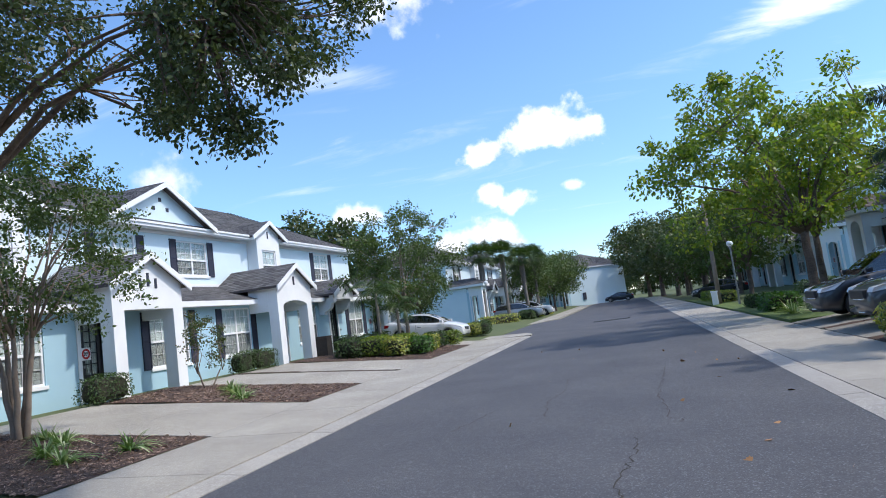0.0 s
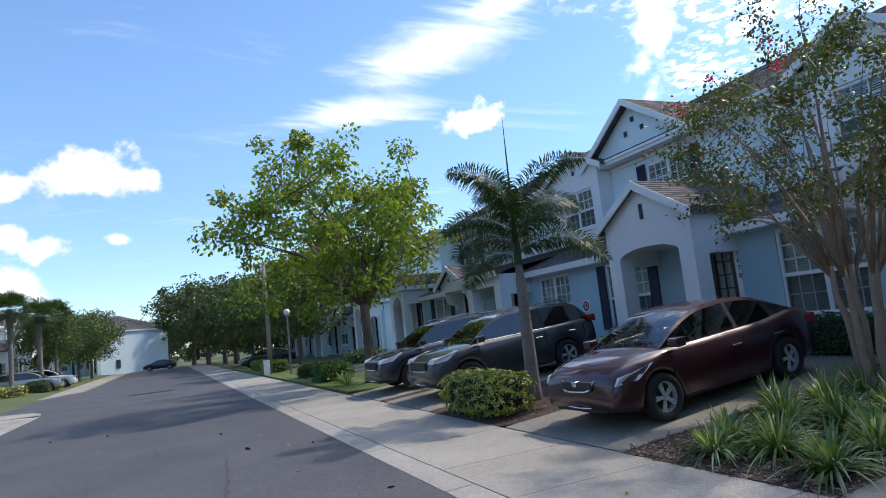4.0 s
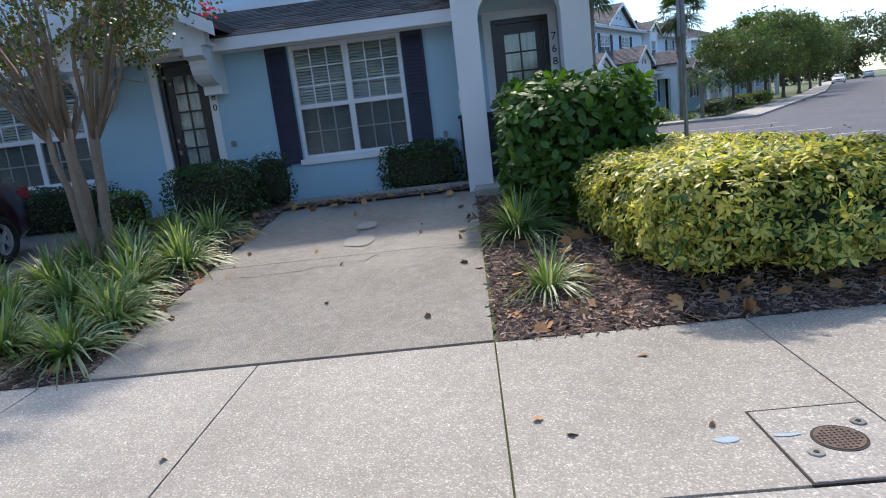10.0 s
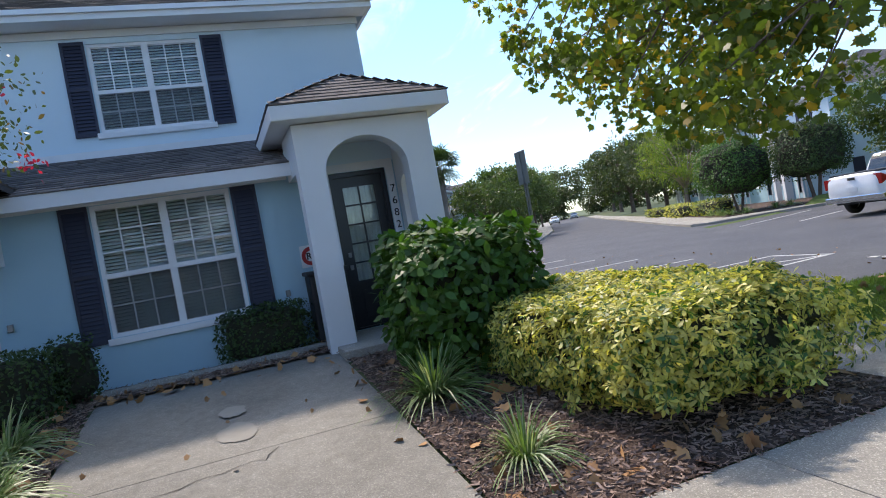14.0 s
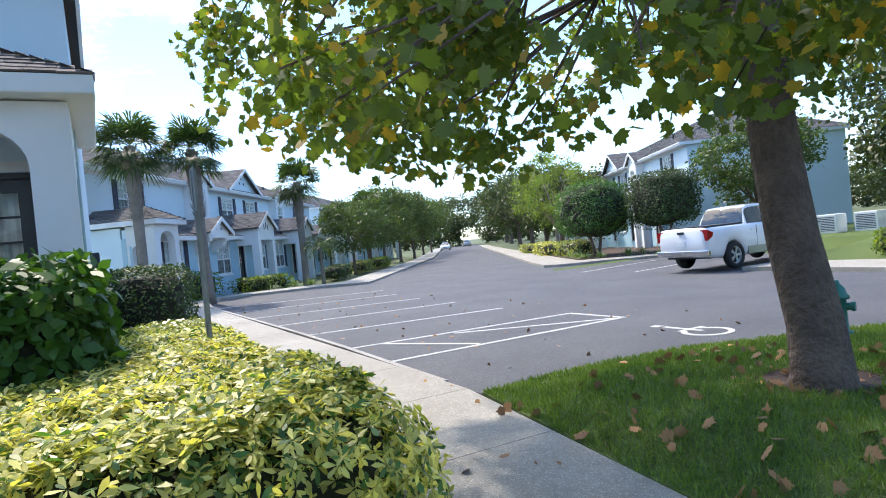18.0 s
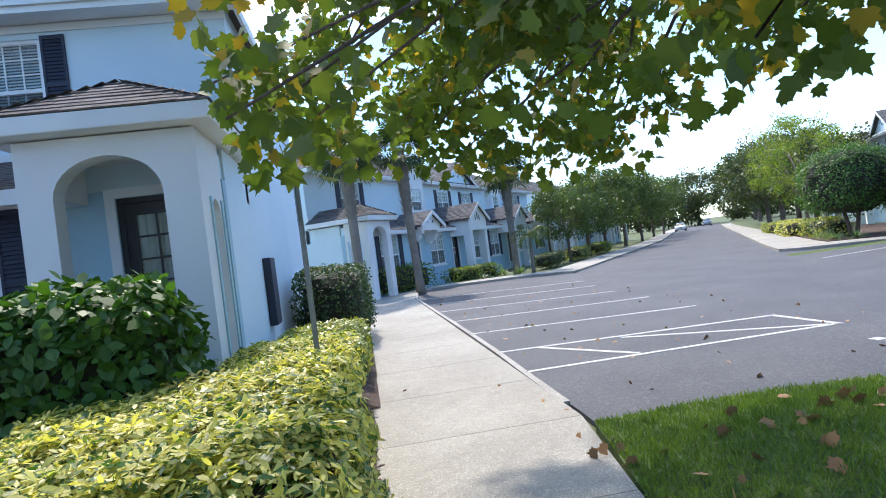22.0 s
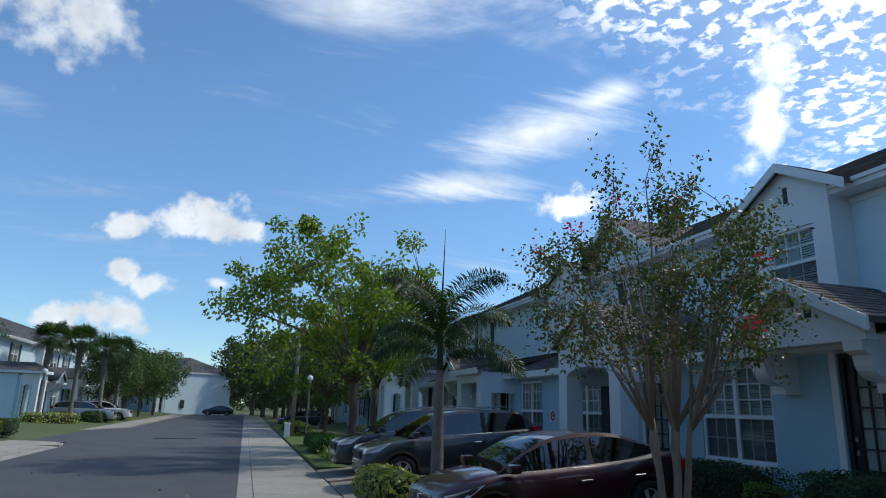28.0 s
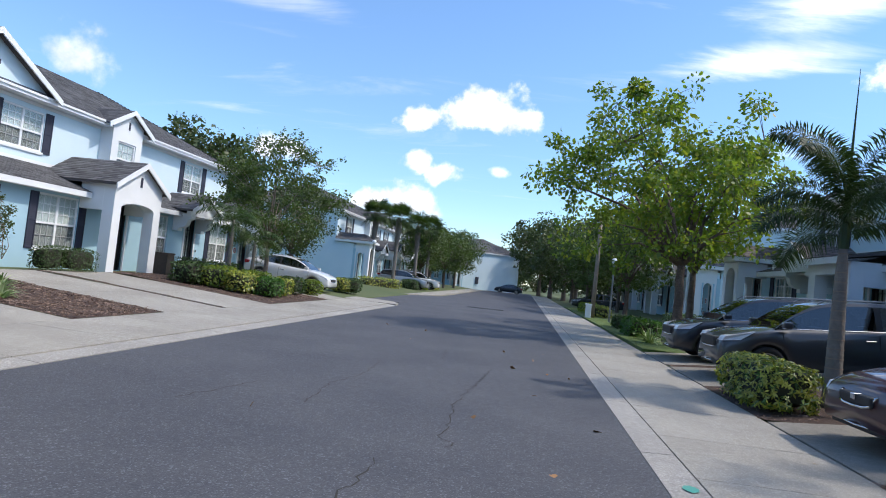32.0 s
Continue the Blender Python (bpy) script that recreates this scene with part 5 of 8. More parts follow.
    for a, b in both(2.84, 4.61):
        window(H, a, b, 4.46, 5.95, VU)
        shutter(H, a - 0.38, a - 0.02, 4.41, 5.98, VU)
        shutter(H, b + 0.02, b + 0.38, 4.41, 5.98, VU)
    for a, b in upper:
        window(H, a, b, 4.50, 5.88, VU)
        shutter(H, a - 0.38, a - 0.02, 4.46, 5.91, VU)
        shutter(H, b + 0.02, b + 0.38, 4.46, 5.91, VU)
    for a, b in doors:
        front_door(H, a, b, 0.56, 3.05, 0.0)
    # porches
    end_porch(H, tabs, UL, False)
    end_porch(H, tabs, UL, True)
    for c in (6.95, F(6.95)):
        gable(H, tabs, c, 1.3, 3.44, 4.14, 0.85, -0.9, 0.22, [(-0.36, -0.24, 3.52, 3.64), (-0.06, 0.06, 3.72, 3.84), (0.24, 0.36, 3.52, 3.64)], drop=0.32)
        for s in (-1, 1):
            bm = bmesh.new()
            x0, x1 = sorted((c + s * 0.82, c + s * 1.12))
            prof = [(0.004, 3.12), (0.84, 3.12), (0.84, 2.98), (0.7, 2.92)]
            prof += [(0.30 + 0.38 * math.cos(a), 2.86 - 0.30 * math.sin(a)) for a in [radians(q) for q in range(0, 91, 15)]]
            prof += [(0.30, 2.42), (0.004, 2.42)]
            prism(bm, prof, "x", x0, x1)
            part("bracket", bm, M_WHITE, H, "white curved bracket")
        bm = bmesh.new()
        box(bm, c - 1.18, c + 1.18, 0.004, 0.64, 3.13, 3.2)
        part("soffit", bm, M_PAINT, H)
    if not mirrored:
        # flat porch under a lower run of the skirt roof
        bm = bmesh.new()
        arch_panel(bm, 19.85, 22.45, -0.3, 3.3, 20.3, 22.0, 2.93, 0.015, 1.25, 0.38)
        part("porch_front", bm, M_WHITE, H, "white stucco porch with a flat lintel")
        for a in (19.85, 22.13):
            bm = bmesh.new()
            box(bm, a, a + 0.32, 0.002, 0.868, 2.6, 3.3)
            part("porch_beam", bm, M_WHITE, H)
        bm = bmesh.new()
        prism(bm, [(VU, 4.10), (1.5, 3.42), (1.5, 3.36), (VU, 3.9)], "x", 19.65, 22.65)
        part("roof", bm, M_ROOF, H)
        tabs.plane((19.65, 1.52, 3.42), (1, 0, 0), (0, VU - 1.5, 0.68), 3.0, math.hypot(VU - 1.5, 0.68))
        bm = bmesh.new()
        box(bm, 19.65, 22.65, 1.46, 1.52, 3.22, 3.415)
        part("fascia", bm, M_WHITE, H, "white fascia board")
    CLOSED[0] = False
    porticos = ((12.6, ((-0.06, 0.06, 3.72, 4.08),)), (F(12.6), ((-0.36, -0.26, 3.56, 3.86), (-0.05, 0.05, 3.62, 4.02), (0.26, 0.36, 3.56, 3.86))))
    for c, slits in porticos if mirrored else porticos[:1]:
        gable(H, tabs, c, 1.5, 3.72, 4.6, 1.3, -1.6, 0.2, slits, drop=0.1, wall=True)
        bm = bmesh.new()
        arch_panel(bm, c - 1.4, c + 1.4, -0.3, 3.64, c - 0.98, c + 0.98, *((2.86, 0.22) if len(slits) == 1 else (2.95, 0.015)), 1.299, 0.42)
        part("portico_front", bm, M_WHITE, H, "white stucco portico with a flat arch")
        for a, b, z0, z1 in ((c - 1.4, c - 1.08, 2.7, 3.64), (c + 1.08, c + 1.4, 2.7, 3.64), (c - 1.08, c + 1.08, 3.2, 3.26)):
            bm = bmesh.new()
            box(bm, a, b, 0.002, 0.876, z0, z1)
            part("portico_beam", bm, M_WHITE, H)
    for text, u, z, size in zip(nums, (0.39, 6.10, 11.24), (2.64, 2.35, 2.62), (0.17, 0.15, 0.15)):
        number(H, text, u, z, 0.035, size)
    rpz_sign(H, 1.86, 1.85, 0.004)
    rpz_sign(H, 22.1 if mirrored else 16.95, 1.9, 0.004)
    for u, z in ((2.3, 1.35), (5.9, 1.6)):
        bm = bmesh.new()
        box(bm, u - 0.035, u + 0.035, 0.0, 0.05, z - 0.05, z + 0.05)
        part("outlet_box", bevelled(bm, 0.008, 1), M_STEEL, H)
    bm = bmesh.new()
    box(bm, -0.14, -0.003, -3.2, -2.6, 0.9, 2.1)
    part("meter_cabinet", bevelled(bm, 0.015, 1), M_NAVY, H, "dark meter cabinet on the end wall")
    tabs.done(H, M_GREYSHING if mirrored else M_SHING)
    return H


row_east = townhouse_row(pose(11.1, 1.7, 0, 0, 0, 90), "pale blue two-storey townhouse row with navy shutters and brown shingle roof", UL=31.5, mirrored=False)
row_west = townhouse_row(pose(-14.7, 36.5, -0.06, 0, 0, -90), "sunlit pale townhouse row with navy shutters and grey shingle roof", ())
for m, lab in ((pose(-13.5, 88.0, 0, 0, 0, -90), "distant pale townhouse row behind palms"),
               (pose(11.6, 40.0, 0, 0, 0, 90), "distant pale blue townhouse row behind trees"),
               (pose(58.5, -17.5, -0.1, 0, 0, 147.5), "pale townhouse row facing the far lane"),
               (pose(89.5, -37.3, -0.1, 0, 0, 147.5), "far pale townhouse row along the lane"),
               (pose(29.0, -28.2, -0.1, 0, 0, -30), "pale townhouse row opposite the parking court"),
               (pose(-24.2, -23.3, -0.05, 0, 0, 0), "pale blue townhouse row across the street"),
               (pose(-9.5, 107.0, 0, 0, 0, 125), "far pale townhouse row closing the street")):
    tagged(copy_thing(row_west, m), lab)



# ---------- plants ----------
def strap_clump(m, seed, n=70, length=0.62, label="clump of strappy variegated green leaves in mulch", group="strap-leaved clumps", w=0.022):
    T = thing("strap_plant", m, label, "plant", group)
    rng = random.Random(seed)
    fans = [([], []) for _ in range(3)]
    for j in range(n):
        v, f = fans[j % 3]
        a, L = rng.uniform(0, 6.283), length * rng.uniform(0.55, 1.15)
        lean, r0 = rng.uniform(0.25, 1.1), rng.uniform(0, 0.10)
        d, s = Vector((math.cos(a), math.sin(a), 0)), Vector((-math.sin(a), math.cos(a), 0))
        k = len(v)
        for i in range(5):
            t = i / 4
            p = d * (r0 + L * (lean * t * 0.75 + 0.25 * lean * t * t)) + Vector((0, 0, L * (t * (1.05 - 0.35 * lean) - 0.78 * lean * t * t)))
            ww = w * (1 - t) ** 0.6 * (0.7 + 0.5 * t) + 0.001
            v += [p - s * ww, p + s * ww + Vector((0, 0, ww * 0.5))]
        for i in range(4):
            f.append((k + 2 * i, k + 2 * i + 1, k + 2 * i + 3, k + 2 * i + 2))
    for v, f in fans:
        mesh_ob("leaf_fan", v, f, L_STRAP, T)
    return T


def shrub(m, sx, sy, sz, n, size, material, label, category="shrub", shape=OVAL, seed=1, square=0.5, name="shrub", group="", up=0.5, core=0.80, spread=0.75, whorl=0, droop=0.0):
    """A bush filling a rounded box of that size, standing on the ground."""
    T = thing(name, m, label, category, group)
    rng = np.random.default_rng(seed)
    # even spread over the faces of the box, then rounded off
    k = 2 + 5 * square
    ar = np.array([sy * sz, sy * sz, sx * sz, sx * sz, sx * sy * 1.25, sx * sy * 0.2])
    face = rng.choice(6, n, p=ar / ar.sum())
    c = rng.uniform(-1, 1, (n, 3))
    ax = face // 2
    c[np.arange(n), ax] = np.where(face % 2 == 0, -1.0, 1.0)
    c[face == 4, 2], c[face == 5, 2] = 1.0, -1.0
    p = c / ((np.abs(c) ** k).sum(1) ** (1 / k))[:, None]
    d = p / np.linalg.norm(p, axis=1, keepdims=True)
    half = np.array([sx / 2, sy / 2, sz / 2])
    lump = np.array([1 + 0.16 * noise.noise((a * 1.7 + seed, b * 1.7, q * 1.7)) + 0.10 * noise.noise((a * 5, b * 5 + seed, q * 5)) for a, b, q in p * half])
    r = (1.03 - rng.uniform(0, 1, n) ** 2 * 0.26) * lump
    pts = p * r[:, None] * half + np.array([0, 0, sz / 2])
    pts[:, 2] = np.maximum(pts[:, 2], 0.03)
    nr = np.sign(p) * np.abs(p) ** (k - 1) / half
    nr /= np.linalg.norm(nr, axis=1, keepdims=True)
    axis = nr + np.array([0, 0, up]) + rng.normal(0, 0.42, (n, 3))
    axis /= np.linalg.norm(axis, axis=1, keepdims=True)
    e1 = np.cross(axis, rng.normal(0, 1, (n, 3)))
    e1 /= np.linalg.norm(e1, axis=1, keepdims=True)
    if whorl:
        # leaflets set like the spokes of a wheel round each shoot tip
        nw = n // whorl
        kk = np.repeat(np.arange(nw), whorl)
        a = (np.tile(np.arange(whorl), nw) * 2 * math.pi / whorl)[:, None]
        axis, e1, pts = axis[kk], e1[kk], pts[kk]
        e2 = np.cross(axis, e1)
        way = (e1 * np.cos(a) + e2 * np.sin(a)) - axis * 0.15
    else:
        way = e1 * 0.9 + axis * 0.35 + np.array([0, 0, -droop])
    leaves("foliage", pts, way, size, shape, material, T, rng, jitter=0.22 if whorl else spread * 0.35, facing=axis)
    # solid core, coloured as inner shade, stops views through the leaves
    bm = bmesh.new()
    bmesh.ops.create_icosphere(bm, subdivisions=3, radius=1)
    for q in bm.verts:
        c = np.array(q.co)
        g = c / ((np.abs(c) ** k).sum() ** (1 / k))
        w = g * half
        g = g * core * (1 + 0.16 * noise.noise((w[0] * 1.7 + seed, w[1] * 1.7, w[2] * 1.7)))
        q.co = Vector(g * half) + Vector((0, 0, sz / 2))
    part("shade_core", bm, M_BUSHSHADE, T, "dark solid core painted as the shade inside the bush")
    return T


def tree(m, label, trunk_h, crown_c, crown_r, trunk_r, n_limbs, clumps, n_leaves, leaf_size, material, shape, seed, bark=M_BARK, name="tree", category="tree", group="", stems=1, min_z=0.0, clump_r=0.9, lean=(0, 0), hang=0.0, keep=None, spray=0.0, near=True, extra=(), shell=0.25, splay=4.5, wild=0.6):
    """Trunk, limbs that fork towards clumps of leaves, and the leaves themselves."""
    T = thing(name, m, label, category, group)
    rng = np.random.default_rng(seed)
    c, R = np.array(crown_c, float), np.array(crown_r, float)
    cl = []
    while len(cl) < clumps:
        d = rng.normal(0, 1, 3)
        d /= np.linalg.norm(d)
        q = c + d * R * rng.uniform(shell, 1.0) ** 0.5 * (1 + 0.22 * noise.noise((d[0] * 2 + seed, d[1] * 2, d[2] * 2)))
        if q[2] > min_z and (keep is None or keep(q)):
            cl.append(q)
    cl = np.array(cl + [np.array(q, float) for q in extra])
    limbs, tips = [], []
    stems_p = []
    for s in range(stems):
        a = 2 * math.pi * s / max(1, stems) + seed
        sp = 0.0 if stems == 1 else 0.10
        top = Vector((lean[0] + math.cos(a) * sp * splay * (stems > 1), lean[1] + math.sin(a) * sp * splay * (stems > 1), trunk_h))
        base = Vector((math.cos(a) * sp, math.sin(a) * sp, -0.1))
        pts = [base.lerp(top, t) + Vector((noise.noise((t * 3, s + seed, 0)), noise.noise((t * 3, 0, s + seed)), 0)) * 0.12 * trunk_h * 0.3 for t in (0, 0.07, 0.2, 0.4, 0.6, 0.8, 1.0)]
        rad = [trunk_r * k for k in (1.45, 1.12, 1.0, 0.93, 0.87, 0.82, 0.75)]
        if stems > 1:
            rad = [trunk_r * k for k in (1.15, 1.05, 1.0, 0.92, 0.85, 0.75, 0.62)]
        stems_p.append((pts, rad))
        tips.append(pts[-1])
    for sp in stems_p:
        v, f = tube_data([sp], 16 if stems == 1 else 9)
        mesh_ob("trunk" if stems == 1 else "stem", v, f, bark, T, smooth=True)
    # limbs run to a subset of clumps, twigs from limbs to the rest
    order = rng.permutation(len(cl))
    ends = []
    for i in order[:n_limbs]:
        t0 = min(tips, key=lambda p: (Vector(cl[i]) - p).length)
        e = Vector(cl[i])
        mid = t0.lerp(e, 0.5) + Vector((0, 0, 0.12 * (e - t0).length))
        pts = [t0 - Vector((0, 0, 0.15)), t0.lerp(mid, 0.5) + Vector(rng.normal(0, 0.08, 3)), mid, mid.lerp(e, 0.5) + Vector(rng.normal(0, 0.1, 3)), e]
        r0 = trunk_r * (0.42 if stems == 1 else 0.5)
        limbs.append((pts, [r0, r0 * 0.75, r0 * 0.5, r0 * 0.32, r0 * 0.12]))
        ends += pts[1:]
    if ends:
        E = np.array(ends)
        for i in order[n_limbs:]:
            k = int(np.argmin(np.linalg.norm(E - cl[i], axis=1)))
            a, b = Vector(E[k]), Vector(cl[i])
            r0 = max(0.010, trunk_r * 0.10)
            limbs.append(([a, a.lerp(b, 0.5) + Vector(rng.normal(0, 0.07, 3)), b], [r0, r0 * 0.7, r0 * 0.3]))
    for lb in limbs[:n_limbs] if near else []:
        v, f = tube_data([lb], 7)
        mesh_ob("limb", v, f, bark, T, smooth=True)
    v, f = tube_data(limbs[n_limbs:] if near else limbs, 5)
    mesh_ob("branching", v, f, bark, T, smooth=True)["kind"] = "stuff"
    w = rng.dirichlet(np.ones(len(cl)) * 9)
    which = rng.choice(len(cl), n_leaves, p=w)
    off = rng.normal(0, 1, (n_leaves, 3))
    off /= np.linalg.norm(off, axis=1, keepdims=True) + 1e-9
    off *= (rng.uniform(0, 1, n_leaves) ** 0.45)[:, None] * clump_r * rng.uniform(0.55, 1.2, len(cl))[which][:, None]
    off[:, 2] *= 0.75
    pts = cl[which] + off
    if spray:
        k = rng.uniform(0, 1, n_leaves) < spray
        pts[k] = (cl[which] + (cl[which] - c) * 0.18 * rng.uniform(0, 1.6, n_leaves)[:, None] + rng.normal(0, 0.06, (n_leaves, 3)))[k]
    if keep is not None:
        good = np.array([keep(q) for q in pts])
        pts, off, which = pts[good], off[good], which[good]
    o = off / (np.linalg.norm(off, axis=1, keepdims=True) + 1e-6) * 0.5 + np.array([0, 0, -0.35 - hang])
    leaves("crown", pts, o, leaf_size, shape, material, T, rng, jitter=wild)
    return T


def fan_palm(m, label, h, seed, r=0.17, nf=64, fl=1.3, lean=0.2, group="sabal palms"):
    T = thing("palm_tree", m, label, "palm tree", group)
    rng = random.Random(seed)
    top = Vector((lean, lean * 0.4, h))
    pts = [Vector((0, 0, -0.1)).lerp(top, t) + Vector((0, 0, 0)) for t in (0, 0.1, 0.3, 0.6, 0.8, 0.9, 1.0)]
    v, f = tube_data([(pts, [r * 1.25, r * 0.98, r * 0.90, r * 1.0, r * 1.45, r * 1.6, r * 0.9])], 12)
    mesh_ob("trunk", v, f, M_PALMBARK, T, smooth=True)
    # old leaf bases
    v, f = [], []
    for k in range(110):
        a, z = k * 2.4, h * (0.55 + 0.43 * k / 110)
        d, s = Vector((math.cos(a), math.sin(a), 0)), Vector((-math.sin(a), math.cos(a), 0))
        b = Vector((lean * z / h, lean * 0.4 * z / h, z)) + d * r * 1.1
        i = len(v)
        v += [b - s * 0.05, b + s * 0.05, b + d * 0.14 + Vector((0, 0, 0.24)) + s * 0.02, b + d * 0.14 + Vector((0, 0, 0.24)) - s * 0.02]
        f.append((i, i + 1, i + 2, i + 3))
    mesh_ob("leaf_base_lattice", v, f, M_PALMBARK, T, "criss-cross old leaf bases")["kind"] = "stuff"
    v, f = [], []
    for k in range(nf):
        a, e = k * 2.399, rng.uniform(-0.75, 1.25)
        d = Vector((math.cos(a) * math.cos(e), math.sin(a) * math.cos(e), math.sin(e)))
        s = Vector((-math.sin(a), math.cos(a), 0))
        u = d.cross(s)
        p0 = top + d * 0.1
        hub = top + d * fl * rng.uniform(0.45, 0.75) + Vector((0, 0, -0.12))
        i = len(v)
        v += [p0 - s * 0.02, p0 + s * 0.02, hub + s * 0.012, hub - s * 0.012]
        f.append((i, i + 1, i + 2, i + 3))
        for q in range(15):
            b = radians(-95 + 190 * q / 14 + rng.uniform(-4, 4))
            w = (d * math.cos(b) + s * math.sin(b)).normalized()
            L = fl * rng.uniform(0.62, 0.85)
            side = (s * math.cos(b) - d * math.sin(b)) * 0.038
            mid = hub + w * L * 0.6 - u * 0.02
            tip = hub + w * L + Vector((0, 0, -0.22 * L * rng.uniform(0.4, 1.6)))
            i = len(v)
            v += [hub, mid + side, tip, mid - side]
            f.append((i, i + 1, i + 2, i + 3))
    mesh_ob("crown", v, f, L_PALM, T)
    return T


def feather_palm(m, label, h, seed, r=0.13, nf=13, fl=2.15, bush=True, spear=True, shaft=0.0):
    """Palm with arching plume-like fronds."""
    T = thing("palm_tree", m, label, "palm tree")
    rng = random.Random(seed)
    zs = [0, 0.05, 0.15, 0.4, 0.7, 0.86, 1.0]
    rr = [1.35, 1.15, 1.05, 0.95, 0.78, 0.7, 0.45]
    v, f = tube_data([([(0, 0, h * t - (0.1 if t == 0 else 0)) for t in zs], [r * k for k in rr])], 14)
    mesh_ob("trunk", v, f, M_PALMBARK, T, "smooth ringed grey trunk", smooth=True)
    v, f = [], []
    for k in range(1, int(h / 0.16)):
        z = k * 0.16
        rad = r * np.interp(z / h, zs, rr) + 0.004
        i = len(v)
        for q in range(14):
            a = 6.2832 * q / 14
            v += [Vector((math.cos(a) * rad, math.sin(a) * rad, z)), Vector((math.cos(a) * rad, math.sin(a) * rad, z + 0.018))]
        for q in range(14):
            b = (q + 1) % 14
            f.append((i + 2 * q, i + 2 * b, i + 2 * b + 1, i + 2 * q + 1))
    mesh_ob("ring_scar", v, f, M_BARKSMOOTH, T)["kind"] = "stuff"
    for k in range(nf):
        a, e = k * 2.399 + seed, (1.32 - 0.95 * (k / nf) if bush else 1.3 - 1.15 * k / nf)
        foot = h + shaft * (1 - k / nf)
        d, s = Vector((math.cos(a), math.sin(a), 0)), Vector((-math.sin(a), math.cos(a), 0))
        v, f = [], []
        n, rag = (46, 0.24) if bush else (34, 0.1)
        spine = []
        L = fl * rng.uniform(0.85, 1.1)
        for i in range(n + 1):
            t = i / n
            ang = e - (1.55 + 0.15 * k / nf if bush else 2.0) * t ** 1.2
            p = Vector((0, 0, foot)) if not spine else spine[-1] + (d * math.cos(ang) + Vector((0, 0, math.sin(ang)))) * L / n
            spine.append(p)
        for i in range(2, n):
            t = i / n
            p, tan = spine[i], (spine[i] - spine[i - 1]).normalized()
            up = s.cross(tan).normalized()
            ll = (0.40 if bush else 0.46) * math.sin(math.pi * min(1, 0.12 + 0.86 * t)) ** 0.7 + 0.05
            for sd in (-1, 1):
                for b in ((-1.2, -0.4, 0.4, 1.2) if bush else (0.35,)):
                    w = (s * sd * 1.0 + tan * 0.55 + up * b * 0.9 + Vector([rng.uniform(-rag, rag) for _ in "xyz"])).normalized()
                    q = len(v)
                    tip = p + w * ll + Vector((0, 0, -0.28 * ll))
                    mid = p + w * ll * 0.5
                    wd = tan * (0.0135 if bush else 0.015)
                    v += [p, mid + wd, tip, mid - wd]
                    f.append((q, q + 1, q + 2, q + 3))
        for i in range(n):
            q = len(v)
            wd = 0.014 * (1 - i / n) + 0.004
            v += [spine[i] - s * wd, spine[i] + s * wd, spine[i + 1] + s * wd, spine[i + 1] - s * wd]
            f.append((q, q + 1, q + 2, q + 3))
        mesh_ob("frond", v, f, L_PLUME if bush else L_PALM, T)
    if spear:
        v, f = tube_data([([(0, 0, h - 0.1), (0, 0, h + shaft * 0.5), (0, 0, h + shaft), (0.02, 0, h + shaft + 1.0), (0.05, 0.02, h + 3.0)], [r * 0.62, r * 0.5, r * 0.25, 0.016, 0.004])], 6)
        mesh_ob("spear_leaf", v, f, L_PALM, T)
    return T


def fallen(x0, x1, y0, y1, n, seed, z=None, size=0.13, label="scattered brown fallen leaves on the ground"):
    rng = np.random.default_rng(seed)
    p = np.stack([rng.uniform(x0, x1, n), rng.uniform(y0, y1, n), np.zeros(n)], 1)
    p[:, 2] = [(ground_z(a, b) if z is None else z(a, b) if callable(z) else z) + 0.022 for a, b, _ in p]
    o = rng.normal(0, 1, (n, 3))
    o[:, 2] *= 0.1
    ob = leaves("fallen_leaves", p, o, size, LOBED, L_DRY, None, rng, jitter=0.05, fold=0.06)
    tagged(ob, label, "leaves", kind="stuff")


def at(x, y, rz=0.0, dz=0.0):
    return pose(x, y, ground_z(x, y) + dz, 0, 0, rz)


# yard of the corner house
shrub(at(8.0, 2.38), 1.62, 1.7, 1.55, 5200, 0.125, L_HIBI, "large rounded bush with glossy dark green leaves", seed=3, square=0.25, name="glossy_bush", up=0.35, droop=0.35)
shrub(at(6.5, 1.30, 4), 3.5, 2.3, 0.86, 60000, 0.070, L_YEL, "low spreading hedge with yellow variegated leaves", "hedge", SLIM, 4, 0.5, "variegated_hedge", up=0.35, core=0.86, whorl=7)
shrub(at(9.7, 0.95), 3.2, 1.5, 0.62, 26000, 0.070, L_YEL, "low spreading hedge with yellow variegated leaves", "hedge", SLIM, 5, 0.5, "variegated_hedge", up=0.35, core=0.86, whorl=7)
shrub(at(12.6, 0.75), 3.6, 1.4, 0.55, 14000, 0.08, L_YDULL, "low yellow-green hedge beside the footway", "hedge", SLIM, 15, 0.5, "variegated_hedge", up=0.35, whorl=7)
shrub(at(17.2, 0.7), 3.6, 1.6, 1.5, 7000, 0.07, L_BOX, "dense dark green clipped shrub beside the end wall", "shrub", OVAL, 6, 0.5, "dark_shrub")
shrub(at(10.75, 4.45), 0.55, 1.35, 0.78, 2600, 0.05, L_BOX, "small clipped dark hedge under the window", "hedge", OVAL, 7, 0.55, "box_hedge", group="clipped box hedges")
shrub(at(9.75, 7.55), 1.0, 1.35, 0.86, 3400, 0.05, L_BOX, "clipped dark green hedge beside the front door", "hedge", OVAL, 8, 0.5, "box_hedge", group="clipped box hedges")
